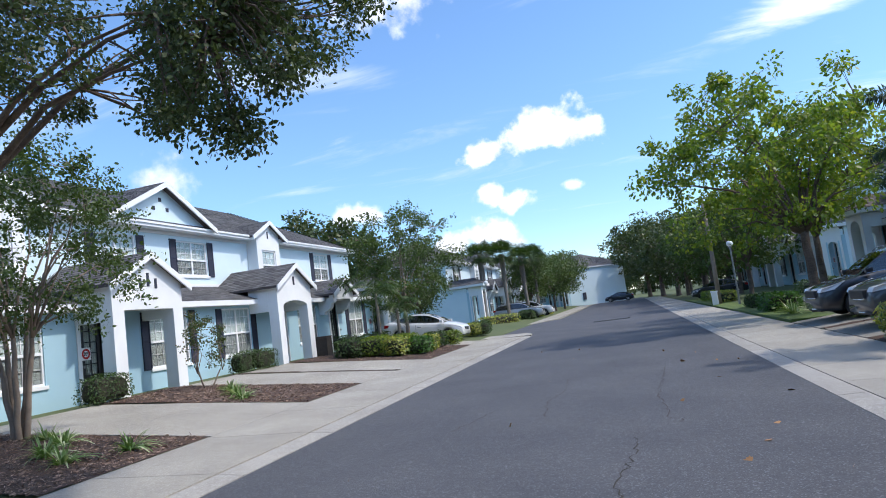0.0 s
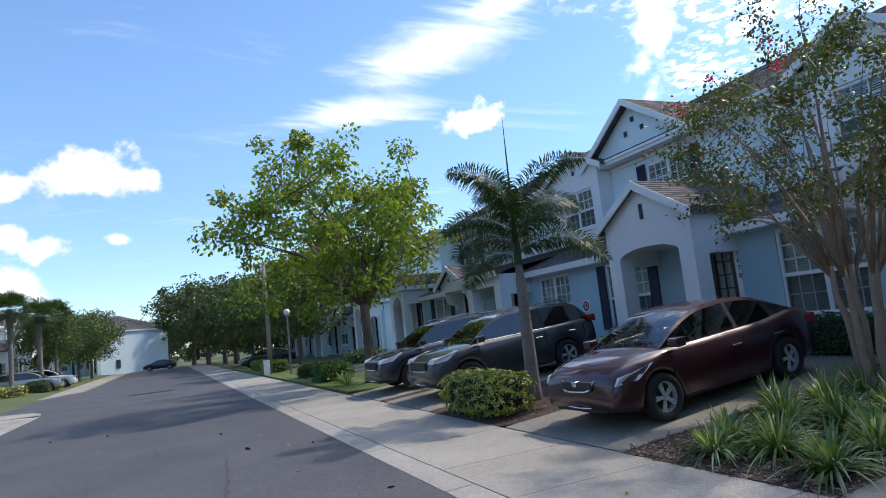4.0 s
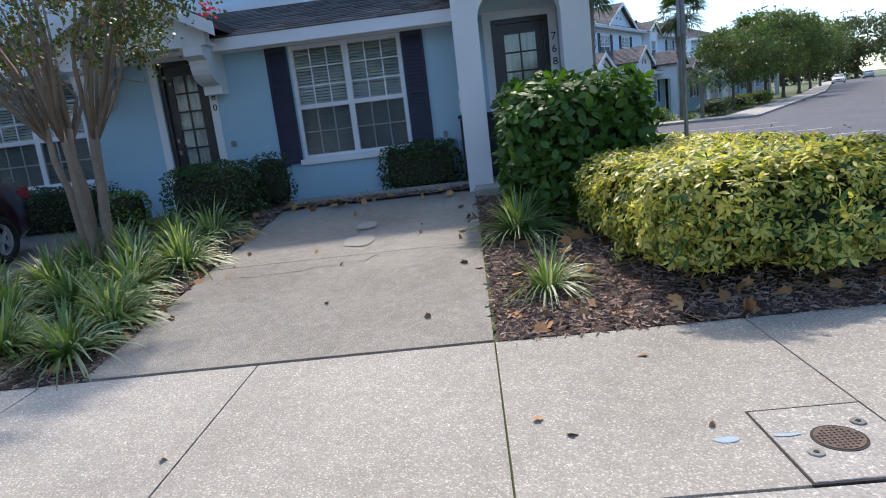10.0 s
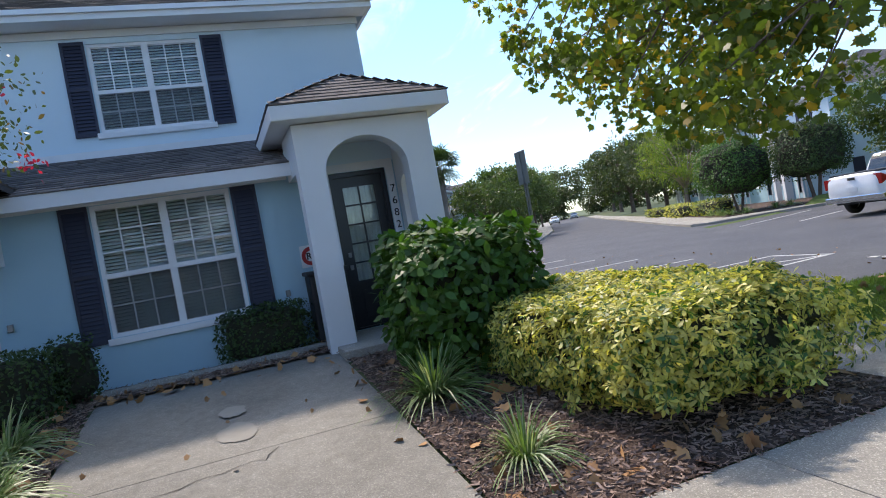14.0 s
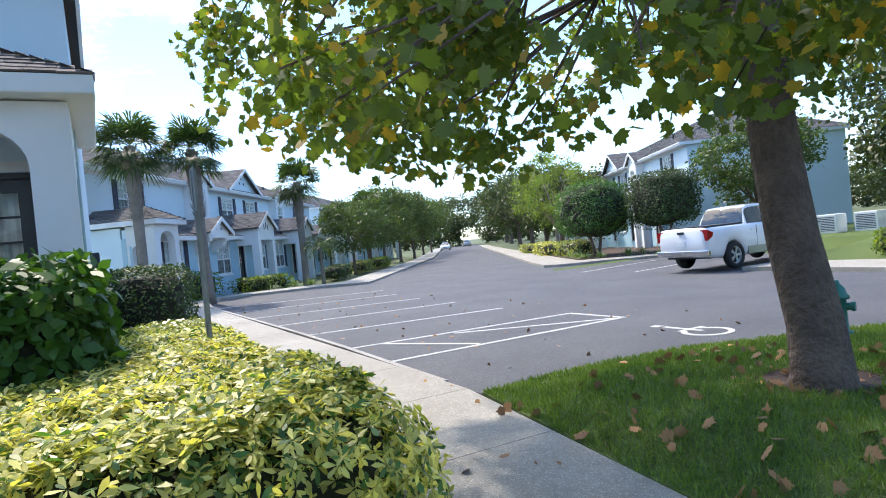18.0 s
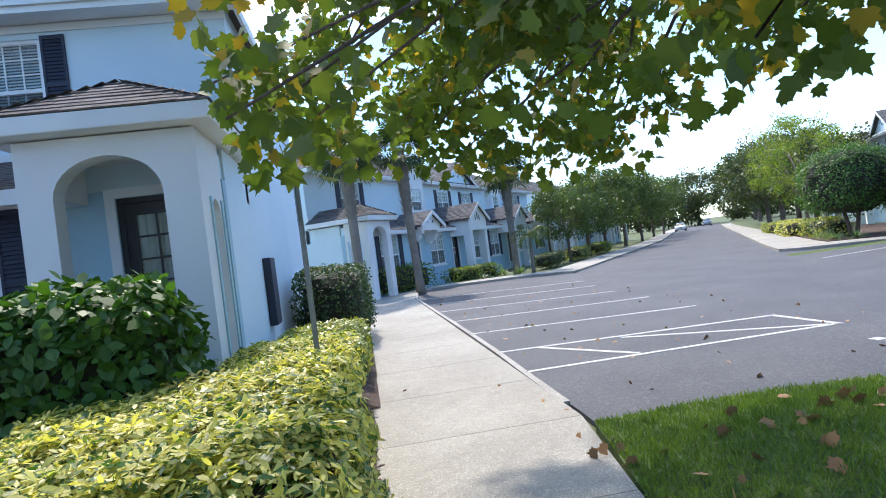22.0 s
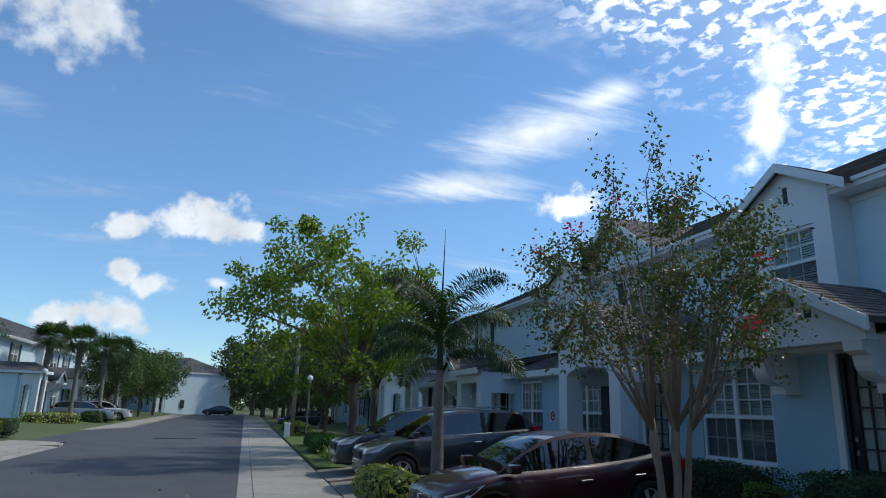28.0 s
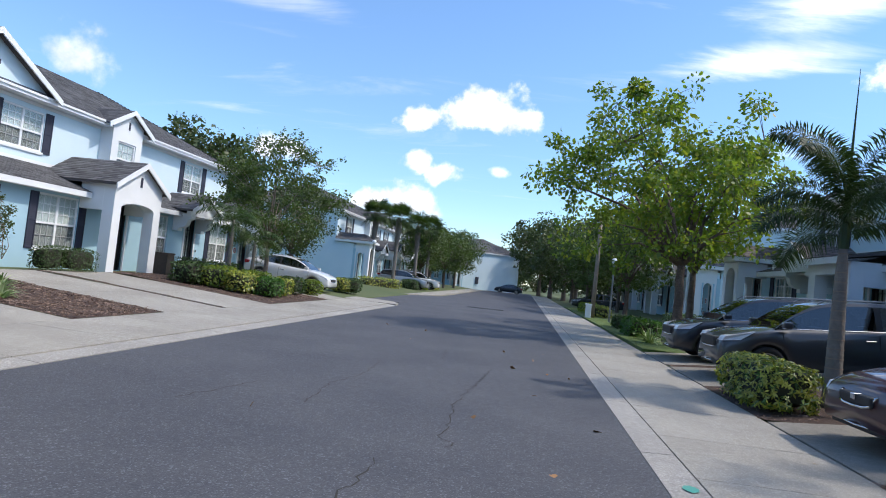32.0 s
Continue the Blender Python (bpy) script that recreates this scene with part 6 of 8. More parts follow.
shrub(at(10.5, 6.85), 0.5, 0.6, 0.9, 700, 0.05, L_BOX, "thin dark shrub beside the window", "shrub", OVAL, 18, 0.3, "box_hedge", group="clipped box hedges")
shrub(at(9.6, 8.85), 0.5, 0.5, 0.6, 900, 0.05, L_MAPLE, "small round light green shrub", "shrub", OVAL, 9, 0.3, "round_shrub")
shrub(at(10.55, 10.9), 0.7, 2.6, 0.72, 3600, 0.05, L_BOX, "clipped dark hedge along the wall", "hedge", OVAL, 10, 0.6, "box_hedge", group="clipped box hedges")
shrub(at(10.3, 15.3), 0.8, 2.2, 0.8, 2400, 0.055, L_BOX, "clipped dark hedge along the wall", "hedge", OVAL, 11, 0.6, "box_hedge", group="clipped box hedges")
shrub(at(8.6, 14.3), 0.8, 0.9, 0.75, 900, 0.09, L_YEL, "small yellow-green shrub in mulch", "shrub", LONG, 12, 0.3, "yellow_shrub")
shrub(at(5.05, 13.9), 1.0, 2.5, 0.78, 5600, 0.08, L_YDULL, "rounded yellow-green variegated hedge at the pavement", "hedge", LONG, 13, 0.45, "variegated_hedge", up=0.6, whorl=7)
for i, (x, y, s) in enumerate(((5.0, 7.0, 0.85), (5.25, 7.75, 0.95), (5.9, 7.15, 1.0), (6.1, 8.3, 1.0), (6.6, 7.3, 1.05), (7.2, 7.0, 1.0), (7.4, 8.2, 1.1), (7.9, 7.3, 1.0), (8.5, 7.15, 1.05), (8.3, 8.3, 0.9), (5.4, 8.5, 0.8), (6.7, 8.9, 0.9), (4.95, 8.3, 0.75), (5.6, 6.95, 0.8), (6.3, 7.75, 1.0), (7.6, 7.75, 1.0), (7.0, 8.4, 1.0), (8.9, 7.9, 0.9))):
    strap_clump(at(x, y, i * 50), 20 + i, 210, 0.72 * s, w=0.016)
strap_clump(at(7.1, 3.2), 50, 300, 0.8, w=0.011)
strap_clump(at(5.45, 3.1), 51, 150, 0.55, w=0.009)
strap_clump(at(6.0, 19.4), 52, 60, 0.6)
CRAPE = tree(at(7.5, 8.1), "crape myrtle with many bare stems and sparse small leaves", 1.7, (0.0, 0.25, 3.4), (1.75, 1.85, 1.25), 0.05, 46, 180, 15500, 0.056, L_MYRTLE, OVAL, 12, M_BARKSMOOTH, "crape_myrtle", stems=5, clump_r=0.27, min_z=2.45, spray=0.25, shell=0.62, splay=2.6, extra=((0.0, -0.1, 4.9), (0.05, -0.05, 5.2), (0.0, 0.0, 5.45), (-0.5, 0.3, 4.9), (-0.6, 0.35, 5.15), (0.2, -0.5, 4.8)))
feather_palm(at(6.06, 13.8), "slender palm with plume-like dark green fronds", 2.75, 3, nf=11, fl=1.9, shaft=0.95)
tree(at(6.0, 24.6), "tall leafy tree with light green foliage", 2.8, (-1.1, 0, 5.7), (4.2, 3.7, 3.1), 0.17, 20, 160, 15500, 0.155, L_MAPLE, OVAL, 21, M_BARK, "maple_tree", min_z=2.3, clump_r=0.66)
tree(at(8.0, 31.0), "tall leafy tree with yellow-green foliage", 2.6, (0, 0, 5.9), (3.6, 3.6, 3.0), 0.16, 16, 120, 9500, 0.17, L_MAPLE, OVAL, 22, M_BARK, "maple_tree", min_z=2.3, clump_r=0.68)
# rounded flowers on the myrtle
rng0 = np.random.default_rng(5)
for q in ((-0.45, 0.3, 4.7), (-0.9, 0.9, 4.45), (-1.3, 1.2, 4.1), (-0.3, -1.9, 2.7), (0.2, -1.6, 3.5), (-1.5, -0.6, 3.9)):
    P = np.array(q) + rng0.normal(0, 0.055, (24, 3))
    leaves("flower_spray", P, rng0.normal(0, 1, (24, 3)), 0.05, OVAL, L_RED, CRAPE, rng0, label="red flower cluster")["kind"] = "stuff"

# the big sycamore on the corner lawn
tree(pose(5.15, -3.45, 0.22), "large sycamore with lobed green and yellow leaves", 3.3, (0.9, 0.5, 5.0), (5.6, 5.0, 3.3), 0.215, 11, 385, 40000, 0.088, L_SYC, LOBED, 31, M_BARK, "sycamore_tree", min_z=2.2, clump_r=0.57, wild=0.85, lean=(0.12, 0.28), hang=0.1,
     extra=((-0.35, 3.9, 2.2), (0.2, 3.8, 2.35), (1.0, 3.6, 2.5), (2.2, 3.7, 2.8), (-0.95, 2.1, 2.15), (-0.6, 1.8, 2.3), (-0.75, 2.5, 2.4), (-0.3, 1.5, 2.4), (0.3, 0.2, 2.9), (-0.5, 0.4, 2.7), (-0.8, 1.0, 2.6), (0.7, -0.7, 3.3), (-0.4, -0.8, 2.9), (1.3, -0.6, 3.3), (0.4, 1.2, 2.8)),
     keep=lambda q: q[1] < 3.95 + 0.12 * q[0] + 0.30 * (q[2] - 2.2) and math.hypot(q[0] + 2.9, q[1] - min(5.3, max(3.4, q[1]))) > 2.25 and q[2] > 1.98 + 0.30 * max(0, q[0] - 2.0) and not (q[0] > 1.2 and q[1] < 0.4 and q[2] < 3.1))
# the oak reaching over the street
rng0 = np.random.default_rng(77)
LOBE = [tuple(np.array((5.85, -0.35, 4.85)) + d / np.linalg.norm(d) * np.array((1.1, 1.0, 1.2)) * rng0.uniform(0.3, 1) ** 0.5) for d in rng0.normal(0, 1, (55, 3))]
tree(at(-10.2, 7.0), "old oak with small dark leaves overhanging the pavement", 3.2, (4.3, -0.5, 6.3), (3.7, 3.6, 1.7), 0.2, 8, 250, 44000, 0.072, L_OAK, OVAL, 41, M_BARK, "oak_tree", min_z=4.75, clump_r=0.46, extra=LOBE, keep=lambda q: q[2] > 3.3 and q[0] - 10.2 < min(1.0 - 0.364 * (q[1] + 6.08), 1.75 - 0.674 * (q[1] + 5.16)))



# ---------- vehicles ----------
def wheel(T, x, y, r, w, side, spokes=5):
    W = new("wheel")
    W.parent = T
    W.matrix_local = pose(x, y, r, 90, 0, 0)
    prof = [(r * 0.66, -w / 2), (r * 0.93, -w / 2), (r, -w * 0.32), (r, w * 0.32), (r * 0.93, w / 2), (r * 0.66, w / 2), (r * 0.64, 0)]
    v, f, n = [], [], 28
    for i in range(n):
        a = 2 * math.pi * i / n
        v += [(p * math.cos(a), p * math.sin(a), z) for p, z in prof]
    k = len(prof)
    for i in range(n):
        for j in range(k):
            f.append((i * k + j, i * k + (j + 1) % k, ((i + 1) % n) * k + (j + 1) % k, ((i + 1) % n) * k + j))
    mesh_ob("tyre", v, f, M_RUBBER, W, "black rubber tyre", smooth=True)
    z = -side * w * 0.36
    bm = bmesh.new()
    for i in range(n):
        a, b = 2 * math.pi * i / n, 2 * math.pi * (i + 1) / n
        q = [(r * 0.67, z), (r * 0.60, z), (r * 0.58, z + side * w * 0.5)]
        for (p0, z0), (p1, z1) in zip(q, q[1:]):
            bm.faces.new([bm.verts.new(c) for c in ((p0 * math.cos(a), p0 * math.sin(a), z0), (p0 * math.cos(b), p0 * math.sin(b), z0), (p1 * math.cos(b), p1 * math.sin(b), z1), (p1 * math.cos(a), p1 * math.sin(a), z1))])
    for s in range(spokes):
        for o in (-0.13, 0.13):
            a = 2 * math.pi * s / spokes + o
            d, e = Vector((math.cos(a), math.sin(a), 0)), Vector((-math.sin(a), math.cos(a), 0))
            a0 = 2 * math.pi * s / spokes + o * 0.4
            c0 = Vector((math.cos(a0), math.sin(a0), 0)) * r * 0.08
            p = [c0 - e * r * 0.05, c0 + e * r * 0.05, d * r * 0.62 + e * r * 0.035, d * r * 0.62 - e * r * 0.035]
            lo = [bm.verts.new((q.x, q.y, z)) for q in p]
            hi = [bm.verts.new((q.x, q.y, z + side * w * 0.12)) for q in p]
            bm.faces.new(lo)
            bm.faces.new(hi)
            for i in range(4):
                bm.faces.new((lo[i], lo[(i + 1) % 4], hi[(i + 1) % 4], hi[i]))
    bmesh.ops.create_cone(bm, cap_ends=True, segments=14, radius1=r * 0.14, radius2=r * 0.12, depth=w * 0.2, matrix=Matrix.Translation((0, 0, z)))
    part("rim", bm, M_RIM, W, "spoked alloy rim")
    bm = bmesh.new()
    bmesh.ops.create_circle(bm, cap_ends=True, segments=24, radius=r * 0.64, matrix=Matrix.Translation((0, 0, z + side * w * 0.3)))
    part("brake_disc", bm, M_PLASTIC, W)


def car(m, S, paint, label, category="car", grille=True, group=""):
    """Vehicle with its front at +x: lofted lower body, glazed cabin, wheels, lamps."""
    T = thing(S["name"], m, label, category, group)
    L, W, H, r = S["L"], S["W"], S["H"], S["r"]
    top = S["top"]                                  # (x, z) line of bonnet, belt and boot
    xs0 = [p[0] for p in top]
    zs0 = [p[1] for p in top]
    xs = sorted(set([round(x, 3) for x in np.linspace(xs0[0], xs0[-1], 72)] + [round(x, 3) for x in xs0]))
    rings = []
    clr = S.get("clear", 0.2)
    for x in xs:
        z = float(np.mean(np.interp(np.clip(x + np.linspace(-0.16, 0.16, 9) * min(1.0, (L / 2 - abs(x)) / 0.3), xs0[0], xs0[-1]), xs0, zs0)))
        e = min(1.0, (L / 2 - abs(x)) / 0.55)
        w = W / 2 * (0.80 + 0.20 * math.sqrt(max(0.0, 1 - (1 - e) ** 2)))
        lo = clr + 0.10 * (1 - e)
        for wx in S["axles"]:
            d = abs(x - wx)
            if d < r * 1.14:
                lo = max(lo, math.sqrt((r * 1.14) ** 2 - d * d) + r * 0.92)
        lo = min(lo, z - 0.12)
        h = z - lo
        rings.append([(x, 0, lo + 0.01), (x, w * 0.90, lo), (x, w * 0.975, lo + h * 0.12), (x, w, lo + h * 0.42), (x, w * 0.985, lo + h * 0.70), (x, w * 0.955, lo + h * 0.88), (x, w * 0.90, z - 0.012), (x, w * 0.72, z + 0.012), (x, 0, z + 0.03)])
    v, f = [], []
    k = len(rings[0])
    full = 2 * k - 2
    for R in rings:
        v += R + [(x, -y, z) for x, y, z in R[-2:0:-1]]
    for i in range(len(rings) - 1):
        for j in range(full):
            f.append((i * full + j, i * full + (j + 1) % full, (i + 1) * full + (j + 1) % full, (i + 1) * full + j))
    f.append(tuple(range(full))[::-1])
    f.append(tuple((len(rings) - 1) * full + j for j in range(full)))
    mesh_ob("body", v, f, paint, T, smooth=True)
    # dark wheel wells and floor
    bm = bmesh.new()
    box(bm, -L / 2 + 0.25, L / 2 - 0.25, -W / 2 * 0.80, W / 2 * 0.80, clr + 0.02, min(zs0) - 0.05)
    part("underbody", bm, M_PLASTIC, T)
    # cabin
    xf, rf, rr, xr = S["cabin"]                     # base front, roof front, roof rear, base rear
    zb = S["belt"]
    wb, wr = W / 2 * 0.90, W / 2 * S.get("tumble", 0.68)
    zr = H - 0.05

    xm = S.get("pillar", (rf + rr) / 2 - 0.05)
    # cabin shell: sections from the foot of the windscreen to the foot of the rear window
    P = [Vector(p) for p in S["arc"]]
    line_ = []
    for i in range(len(P) - 1):
        p0, p1, p2, p3 = P[max(0, i - 1)], P[i], P[i + 1], P[min(len(P) - 1, i + 2)]
        for k in range(5):
            t = k / 5
            line_.append(0.5 * ((2 * p1) + (p2 - p0) * t + (2 * p0 - 5 * p1 + 4 * p2 - p3) * t * t + (3 * p1 - p0 - 3 * p2 + p3) * t ** 3))
    line_.append(P[-1])
    xc, hl = (xf + xr) / 2, (xf - xr) / 2
    rings = []
    for x, z in line_:
        z = max(z, zb + 0.004)
        w0 = wb * (1 - 0.07 * ((x - xc) / hl) ** 2)
        w1 = w0 + (wr - wb) * (z - zb) / (H - zb)
        rings.append([(x, w0, zb - 0.02), (x, w1 * 1.015, zb + (z - zb) * 0.84), (x, w1 * 0.955, zb + (z - zb) * 0.955), (x, w1 * 0.62, z - 0.01), (x, 0, z), (x, -w1 * 0.62, z - 0.01), (x, -w1 * 0.955, zb + (z - zb) * 0.955), (x, -w1 * 1.015, zb + (z - zb) * 0.84), (x, -w0, zb - 0.02)])
    cells = {}
    for i in range(len(rings) - 1):
        x = (rings[i][0][0] + rings[i + 1][0][0]) / 2
        for j in range(8):
            if j in (0, 7):
                sd = 1 if j == 0 else -1
                if abs(x - xm) < 0.05:
                    key = ("door_pillar", sd)
                elif x < xr + S.get("quarter", 0.3):
                    key = ("rear_pillar", sd)
                else:
                    key = ("side_window", sd, x > xm)
            elif j in (1, 6):
                key = ("roof_rail", 1 if j == 1 else -1)
            else:
                key = ("windscreen",) if x > rf else (("rear_window",) if x < rr else ("roof",))
            cells.setdefault(key, []).append([rings[i][j], rings[i][j + 1], rings[i + 1][j + 1], rings[i + 1][j]])
    for key, quads in cells.items():
        vv, ff, seen = [], [], {}
        for q in quads:
            mid = sum((Vector(c) for c in q), Vector()) / 4 - Vector((xc, 0, zb))
            if (Vector(q[1]) - Vector(q[0])).cross(Vector(q[3]) - Vector(q[0])).dot(mid) < 0:
                q = q[::-1]
            ids = []
            for c in q:
                if c not in seen:
                    seen[c] = len(vv)
                    vv.append(c)
                ids.append(seen[c])
            ff.append(tuple(ids))
        glassy = key[0] in ("side_window", "windscreen", "rear_window")
        ob = mesh_ob(key[0], vv, ff, M_CARGLASS if glassy else (M_PLASTIC if key[0] == "door_pillar" else paint), T, "tinted glass" if glassy else "", smooth=True)
        if glassy:
            ob.visible_shadow = False
    if S.get("rails"):
        for s in (-1, 1):
            vv, ff = tube_data([([(rf - 0.1, s * wr * 0.9, H - 0.07), (rf - 0.25, s * wr * 0.9, H + 0.015), (rr + 0.3, s * wr * 0.9, H + 0.01), (rr + 0.1, s * wr * 0.9, H - 0.09)], [0.016] * 4)], 6)
            mesh_ob("roof_bar", vv, ff, M_STEEL, T, "silver roof rail")
    for s in (-1, 1):
        vv, ff = tube_data([([(x, s * (wb * (1 - 0.07 * ((x - xc) / hl) ** 2) + 0.004), zb + 0.004) for x in np.linspace(xf - 0.15, xr + 0.1, 14)], [0.010] * 14)], 5)
        mesh_ob("window_trim", vv, ff, M_CHROME if S.get("chrome") else M_PLASTIC, T)
        bm = bmesh.new()
        mx = xf - (xf - rf) * 0.22
        box(bm, mx - 0.09, mx + 0.09, s * (wb + 0.04), s * (wb + 0.22), zb + 0.02, zb + 0.15)
        bmesh.ops.recalc_face_normals(bm, faces=bm.faces[:])
        part("mirror", bevelled(bm, 0.03), paint, T, "door mirror")
        for hx in (xm + 0.18, xm - 0.80):
            bm = bmesh.new()
            box(bm, hx - 0.1, hx + 0.1, s * W / 2 * 0.985 - 0.02, s * W / 2 * 0.985 + 0.025, zb - 0.20, zb - 0.17)
            part("door_handle", bevelled(bm, 0.008, 1), M_CHROME if S.get("chrome") else paint, T)
        for dx in (xf - 0.12, xm, xr + 0.35):
            bm = bmesh.new()
            box(bm, dx - 0.004, dx + 0.004, s * W / 2 * 0.99 - 0.01, s * W / 2 * 0.99 + 0.006, clr + 0.12, zb - 0.06)
            part("door_gap", bm, M_PLASTIC, T)
        # lamps
        zl = S["lamp"]
        vv = []
        for x, z in ((L / 2 - 0.70, zl + 0.13), (L / 2 - 0.13, zl + 0.02), (L / 2 - 0.06, zl - 0.075), (L / 2 - 0.40, zl - 0.05)):
            e = min(1.0, (L / 2 - x) / 0.55)
            hw = W / 2 * (0.80 + 0.20 * math.sqrt(max(0.0, 1 - (1 - e) ** 2)))
            vv += [(x, s * hw * 0.62, z), (x, s * (hw * 0.985 + 0.012), z)]
        ff = [(0, 2, 3, 1), (2, 4, 5, 3), (4, 6, 7, 5), (6, 0, 1, 7), (1, 3, 5, 7), (6, 4, 2, 0)]
        mesh_ob("headlight", vv, ff, M_LAMPCLEAR, T, "clear headlight")
        zt = S.get("tail", zl + 0.12)
        bm = bmesh.new()
        prism(bm, [(-L / 2 + 0.02, zt - S.get("tail_h", 0.09)), (-L / 2 + 0.02, zt + S.get("tail_h", 0.09)), (-L / 2 + 0.30, zt + 0.07), (-L / 2 + 0.24, zt - 0.06)], "y", s * W / 2 * 0.70, s * W / 2 * 0.955)
        part("tail_light", bevelled(bm, 0.015), M_LAMPRED, T, "red tail light")
        for ax in S["axles"]:
            wheel(T, ax, s * (W / 2 - 0.10), r, 0.21, s)
    zl = S["lamp"]
    bm = bmesh.new()
    gw = S.get("grille", 0.26)
    box(bm, L / 2 - 0.16, L / 2 + S.get("nose", 0.012), -W * gw, W * gw, zl - S.get("grille_h", 0.22), zl - 0.02)
    g = part("grille", bevelled(bm, 0.03), M_PLASTIC, T, "black front grille")
    if "u" in S:
        hw, zt, zb_, xt, xb = S["u"]                # chrome bow round the grille
        vv, ff = tube_data([([(xt - 0.10, hw * 1.12, zt), (xt, hw, (zt * 2 + zb_) / 3), (xb - 0.02, hw * 0.86, zb_ + 0.02), (xb, hw * 0.6, zb_), (xb + 0.01, 0, zb_ - 0.005), (xb, -hw * 0.6, zb_), (xb - 0.02, -hw * 0.86, zb_ + 0.02), (xt, -hw, (zt * 2 + zb_) / 3), (xt - 0.10, -hw * 1.12, zt)], [0.014, 0.018, 0.02, 0.018, 0.016, 0.018, 0.02, 0.018, 0.014])], 6)
        mesh_ob("chrome_bow", vv, ff, M_CHROME, g, "curved chrome trim", smooth=True)
        bm = bmesh.new()
        box(bm, xb - 0.10, xb + 0.012, -0.045, 0.045, (zt + zb_) / 2 - 0.035, (zt + zb_) / 2 + 0.045)
        part("badge", bevelled(bm, 0.01, 1), M_CHROME, g, "small plain chrome badge")
        vv, ff = tube_data([([(L / 2 - 0.16, W * 0.38, clr + 0.13), (L / 2 - 0.03, W * 0.27, clr + 0.115), (L / 2 + 0.012, 0, clr + 0.11), (L / 2 - 0.03, -W * 0.27, clr + 0.115), (L / 2 - 0.16, -W * 0.38, clr + 0.13)], [0.006, 0.012, 0.013, 0.012, 0.006])], 6)
        mesh_ob("bumper_strip", vv, ff, M_CHROME, T, "thin bright strip low on the bumper", smooth=True)
    else:
        bm = bmesh.new()
        box(bm, L / 2 - 0.12, L / 2 + S.get("nose", 0.012) + 0.012, -W * gw, W * gw, zl - 0.045, zl - 0.015)
        part("chrome_bar", bevelled(bm, 0.01, 1), M_CHROME, g)
    bm = bmesh.new()
    box(bm, L / 2 - 0.22, L / 2 - 0.015, -W * 0.32, W * 0.32, clr + 0.05, clr + 0.15)
    part("lower_bumper", bevelled(bm, 0.03), M_PLASTIC, T)
    bm = bmesh.new()
    box(bm, -L / 2 - 0.012, -L / 2 + 0.05, -0.16, 0.16, zl - 0.22, zl - 0.08)
    part("number_plate", bm, M_PAINT, T, "small white number plate")
    for sx in ((xf + rf) / 2 - 0.55, xm - 0.35):
        for s in (-1, 1):
            bm = bmesh.new()
            box(bm, sx - 0.08, sx + 0.08, s * 0.38 - 0.24, s * 0.38 + 0.24, 0.5, zb + 0.05)
            box(bm, sx - 0.05, sx + 0.05, s * 0.38 - 0.12, s * 0.38 + 0.12, zb + 0.06, zb + 0.24)
            part("seat", bevelled(bm, 0.04), M_PLASTIC, T)
    return T


SEDAN = dict(name="sedan_car", L=4.40, W=1.76, H=1.45, r=0.325, axles=(1.38, -1.32), lamp=0.70, belt=0.93, clear=0.2, chrome=True, grille=0.19, grille_h=0.15, nose=0.016, u=(0.345, 0.735, 0.545, 2.16, 2.225),
             top=[(-2.2, 0.80), (-2.15, 0.98), (-1.75, 1.05), (-1.0, 0.98), (0.6, 0.95), (1.15, 0.955), (1.6, 0.90), (1.9, 0.83), (2.1, 0.74), (2.17, 0.62), (2.2, 0.46)], cabin=(1.25, 0.30, -0.95, -1.88), quarter=0.34,
             arc=[(1.25, 0.93), (0.78, 1.20), (0.32, 1.38), (-0.1, 1.435), (-0.5, 1.44), (-0.95, 1.385), (-1.42, 1.22), (-1.88, 1.04)])
SUV = dict(name="suv_car", L=4.68, W=1.86, H=1.70, r=0.365, axles=(1.40, -1.32), lamp=0.90, belt=1.10, clear=0.24, chrome=True, tumble=0.72, tail=1.12, u=(0.50, 0.92, 0.66, 2.26, 2.335),
           top=[(-2.34, 0.85), (-2.28, 1.12), (-1.8, 1.14), (0.9, 1.10), (1.3, 1.08), (2.0, 0.98), (2.28, 0.84), (2.34, 0.55)], cabin=(1.22, 0.42, -1.80, -2.24), quarter=0.22, rails=True,
           arc=[(1.22, 1.10), (0.85, 1.38), (0.42, 1.60), (0.0, 1.685), (-0.6, 1.70), (-1.2, 1.67), (-1.80, 1.585), (-2.07, 1.36), (-2.24, 1.12)])
PICKUP = dict(name="pickup_truck", L=5.9, W=2.02, H=1.95, r=0.41, axles=(1.95, -1.75), lamp=1.02, belt=1.32, clear=0.36, tumble=0.74, tail=1.10, tail_h=0.17,
              top=[(-2.95, 0.75), (-2.93, 1.32), (-1.1, 1.33), (-1.0, 1.33), (1.45, 1.32), (1.9, 1.28), (2.7, 1.18), (2.9, 1.02), (2.95, 0.6)], cabin=(1.55, 0.85, -0.86, -1.05), quarter=0.12,
              arc=[(1.55, 1.32), (1.2, 1.62), (0.85, 1.84), (0.5, 1.93), (0.0, 1.95), (-0.5, 1.93), (-0.84, 1.86), (-0.97, 1.6), (-1.05, 1.34)])
slope = math.degrees(math.atan(0.43 / 5.4))


def parked(x, y, S, paint, label, rz, tilt=0.0, **kw):
    return car(pose(x, y, ground_z(x, 5 if x > 0 else y) + 0.015, 0, tilt, rz), S, paint, label, **kw)


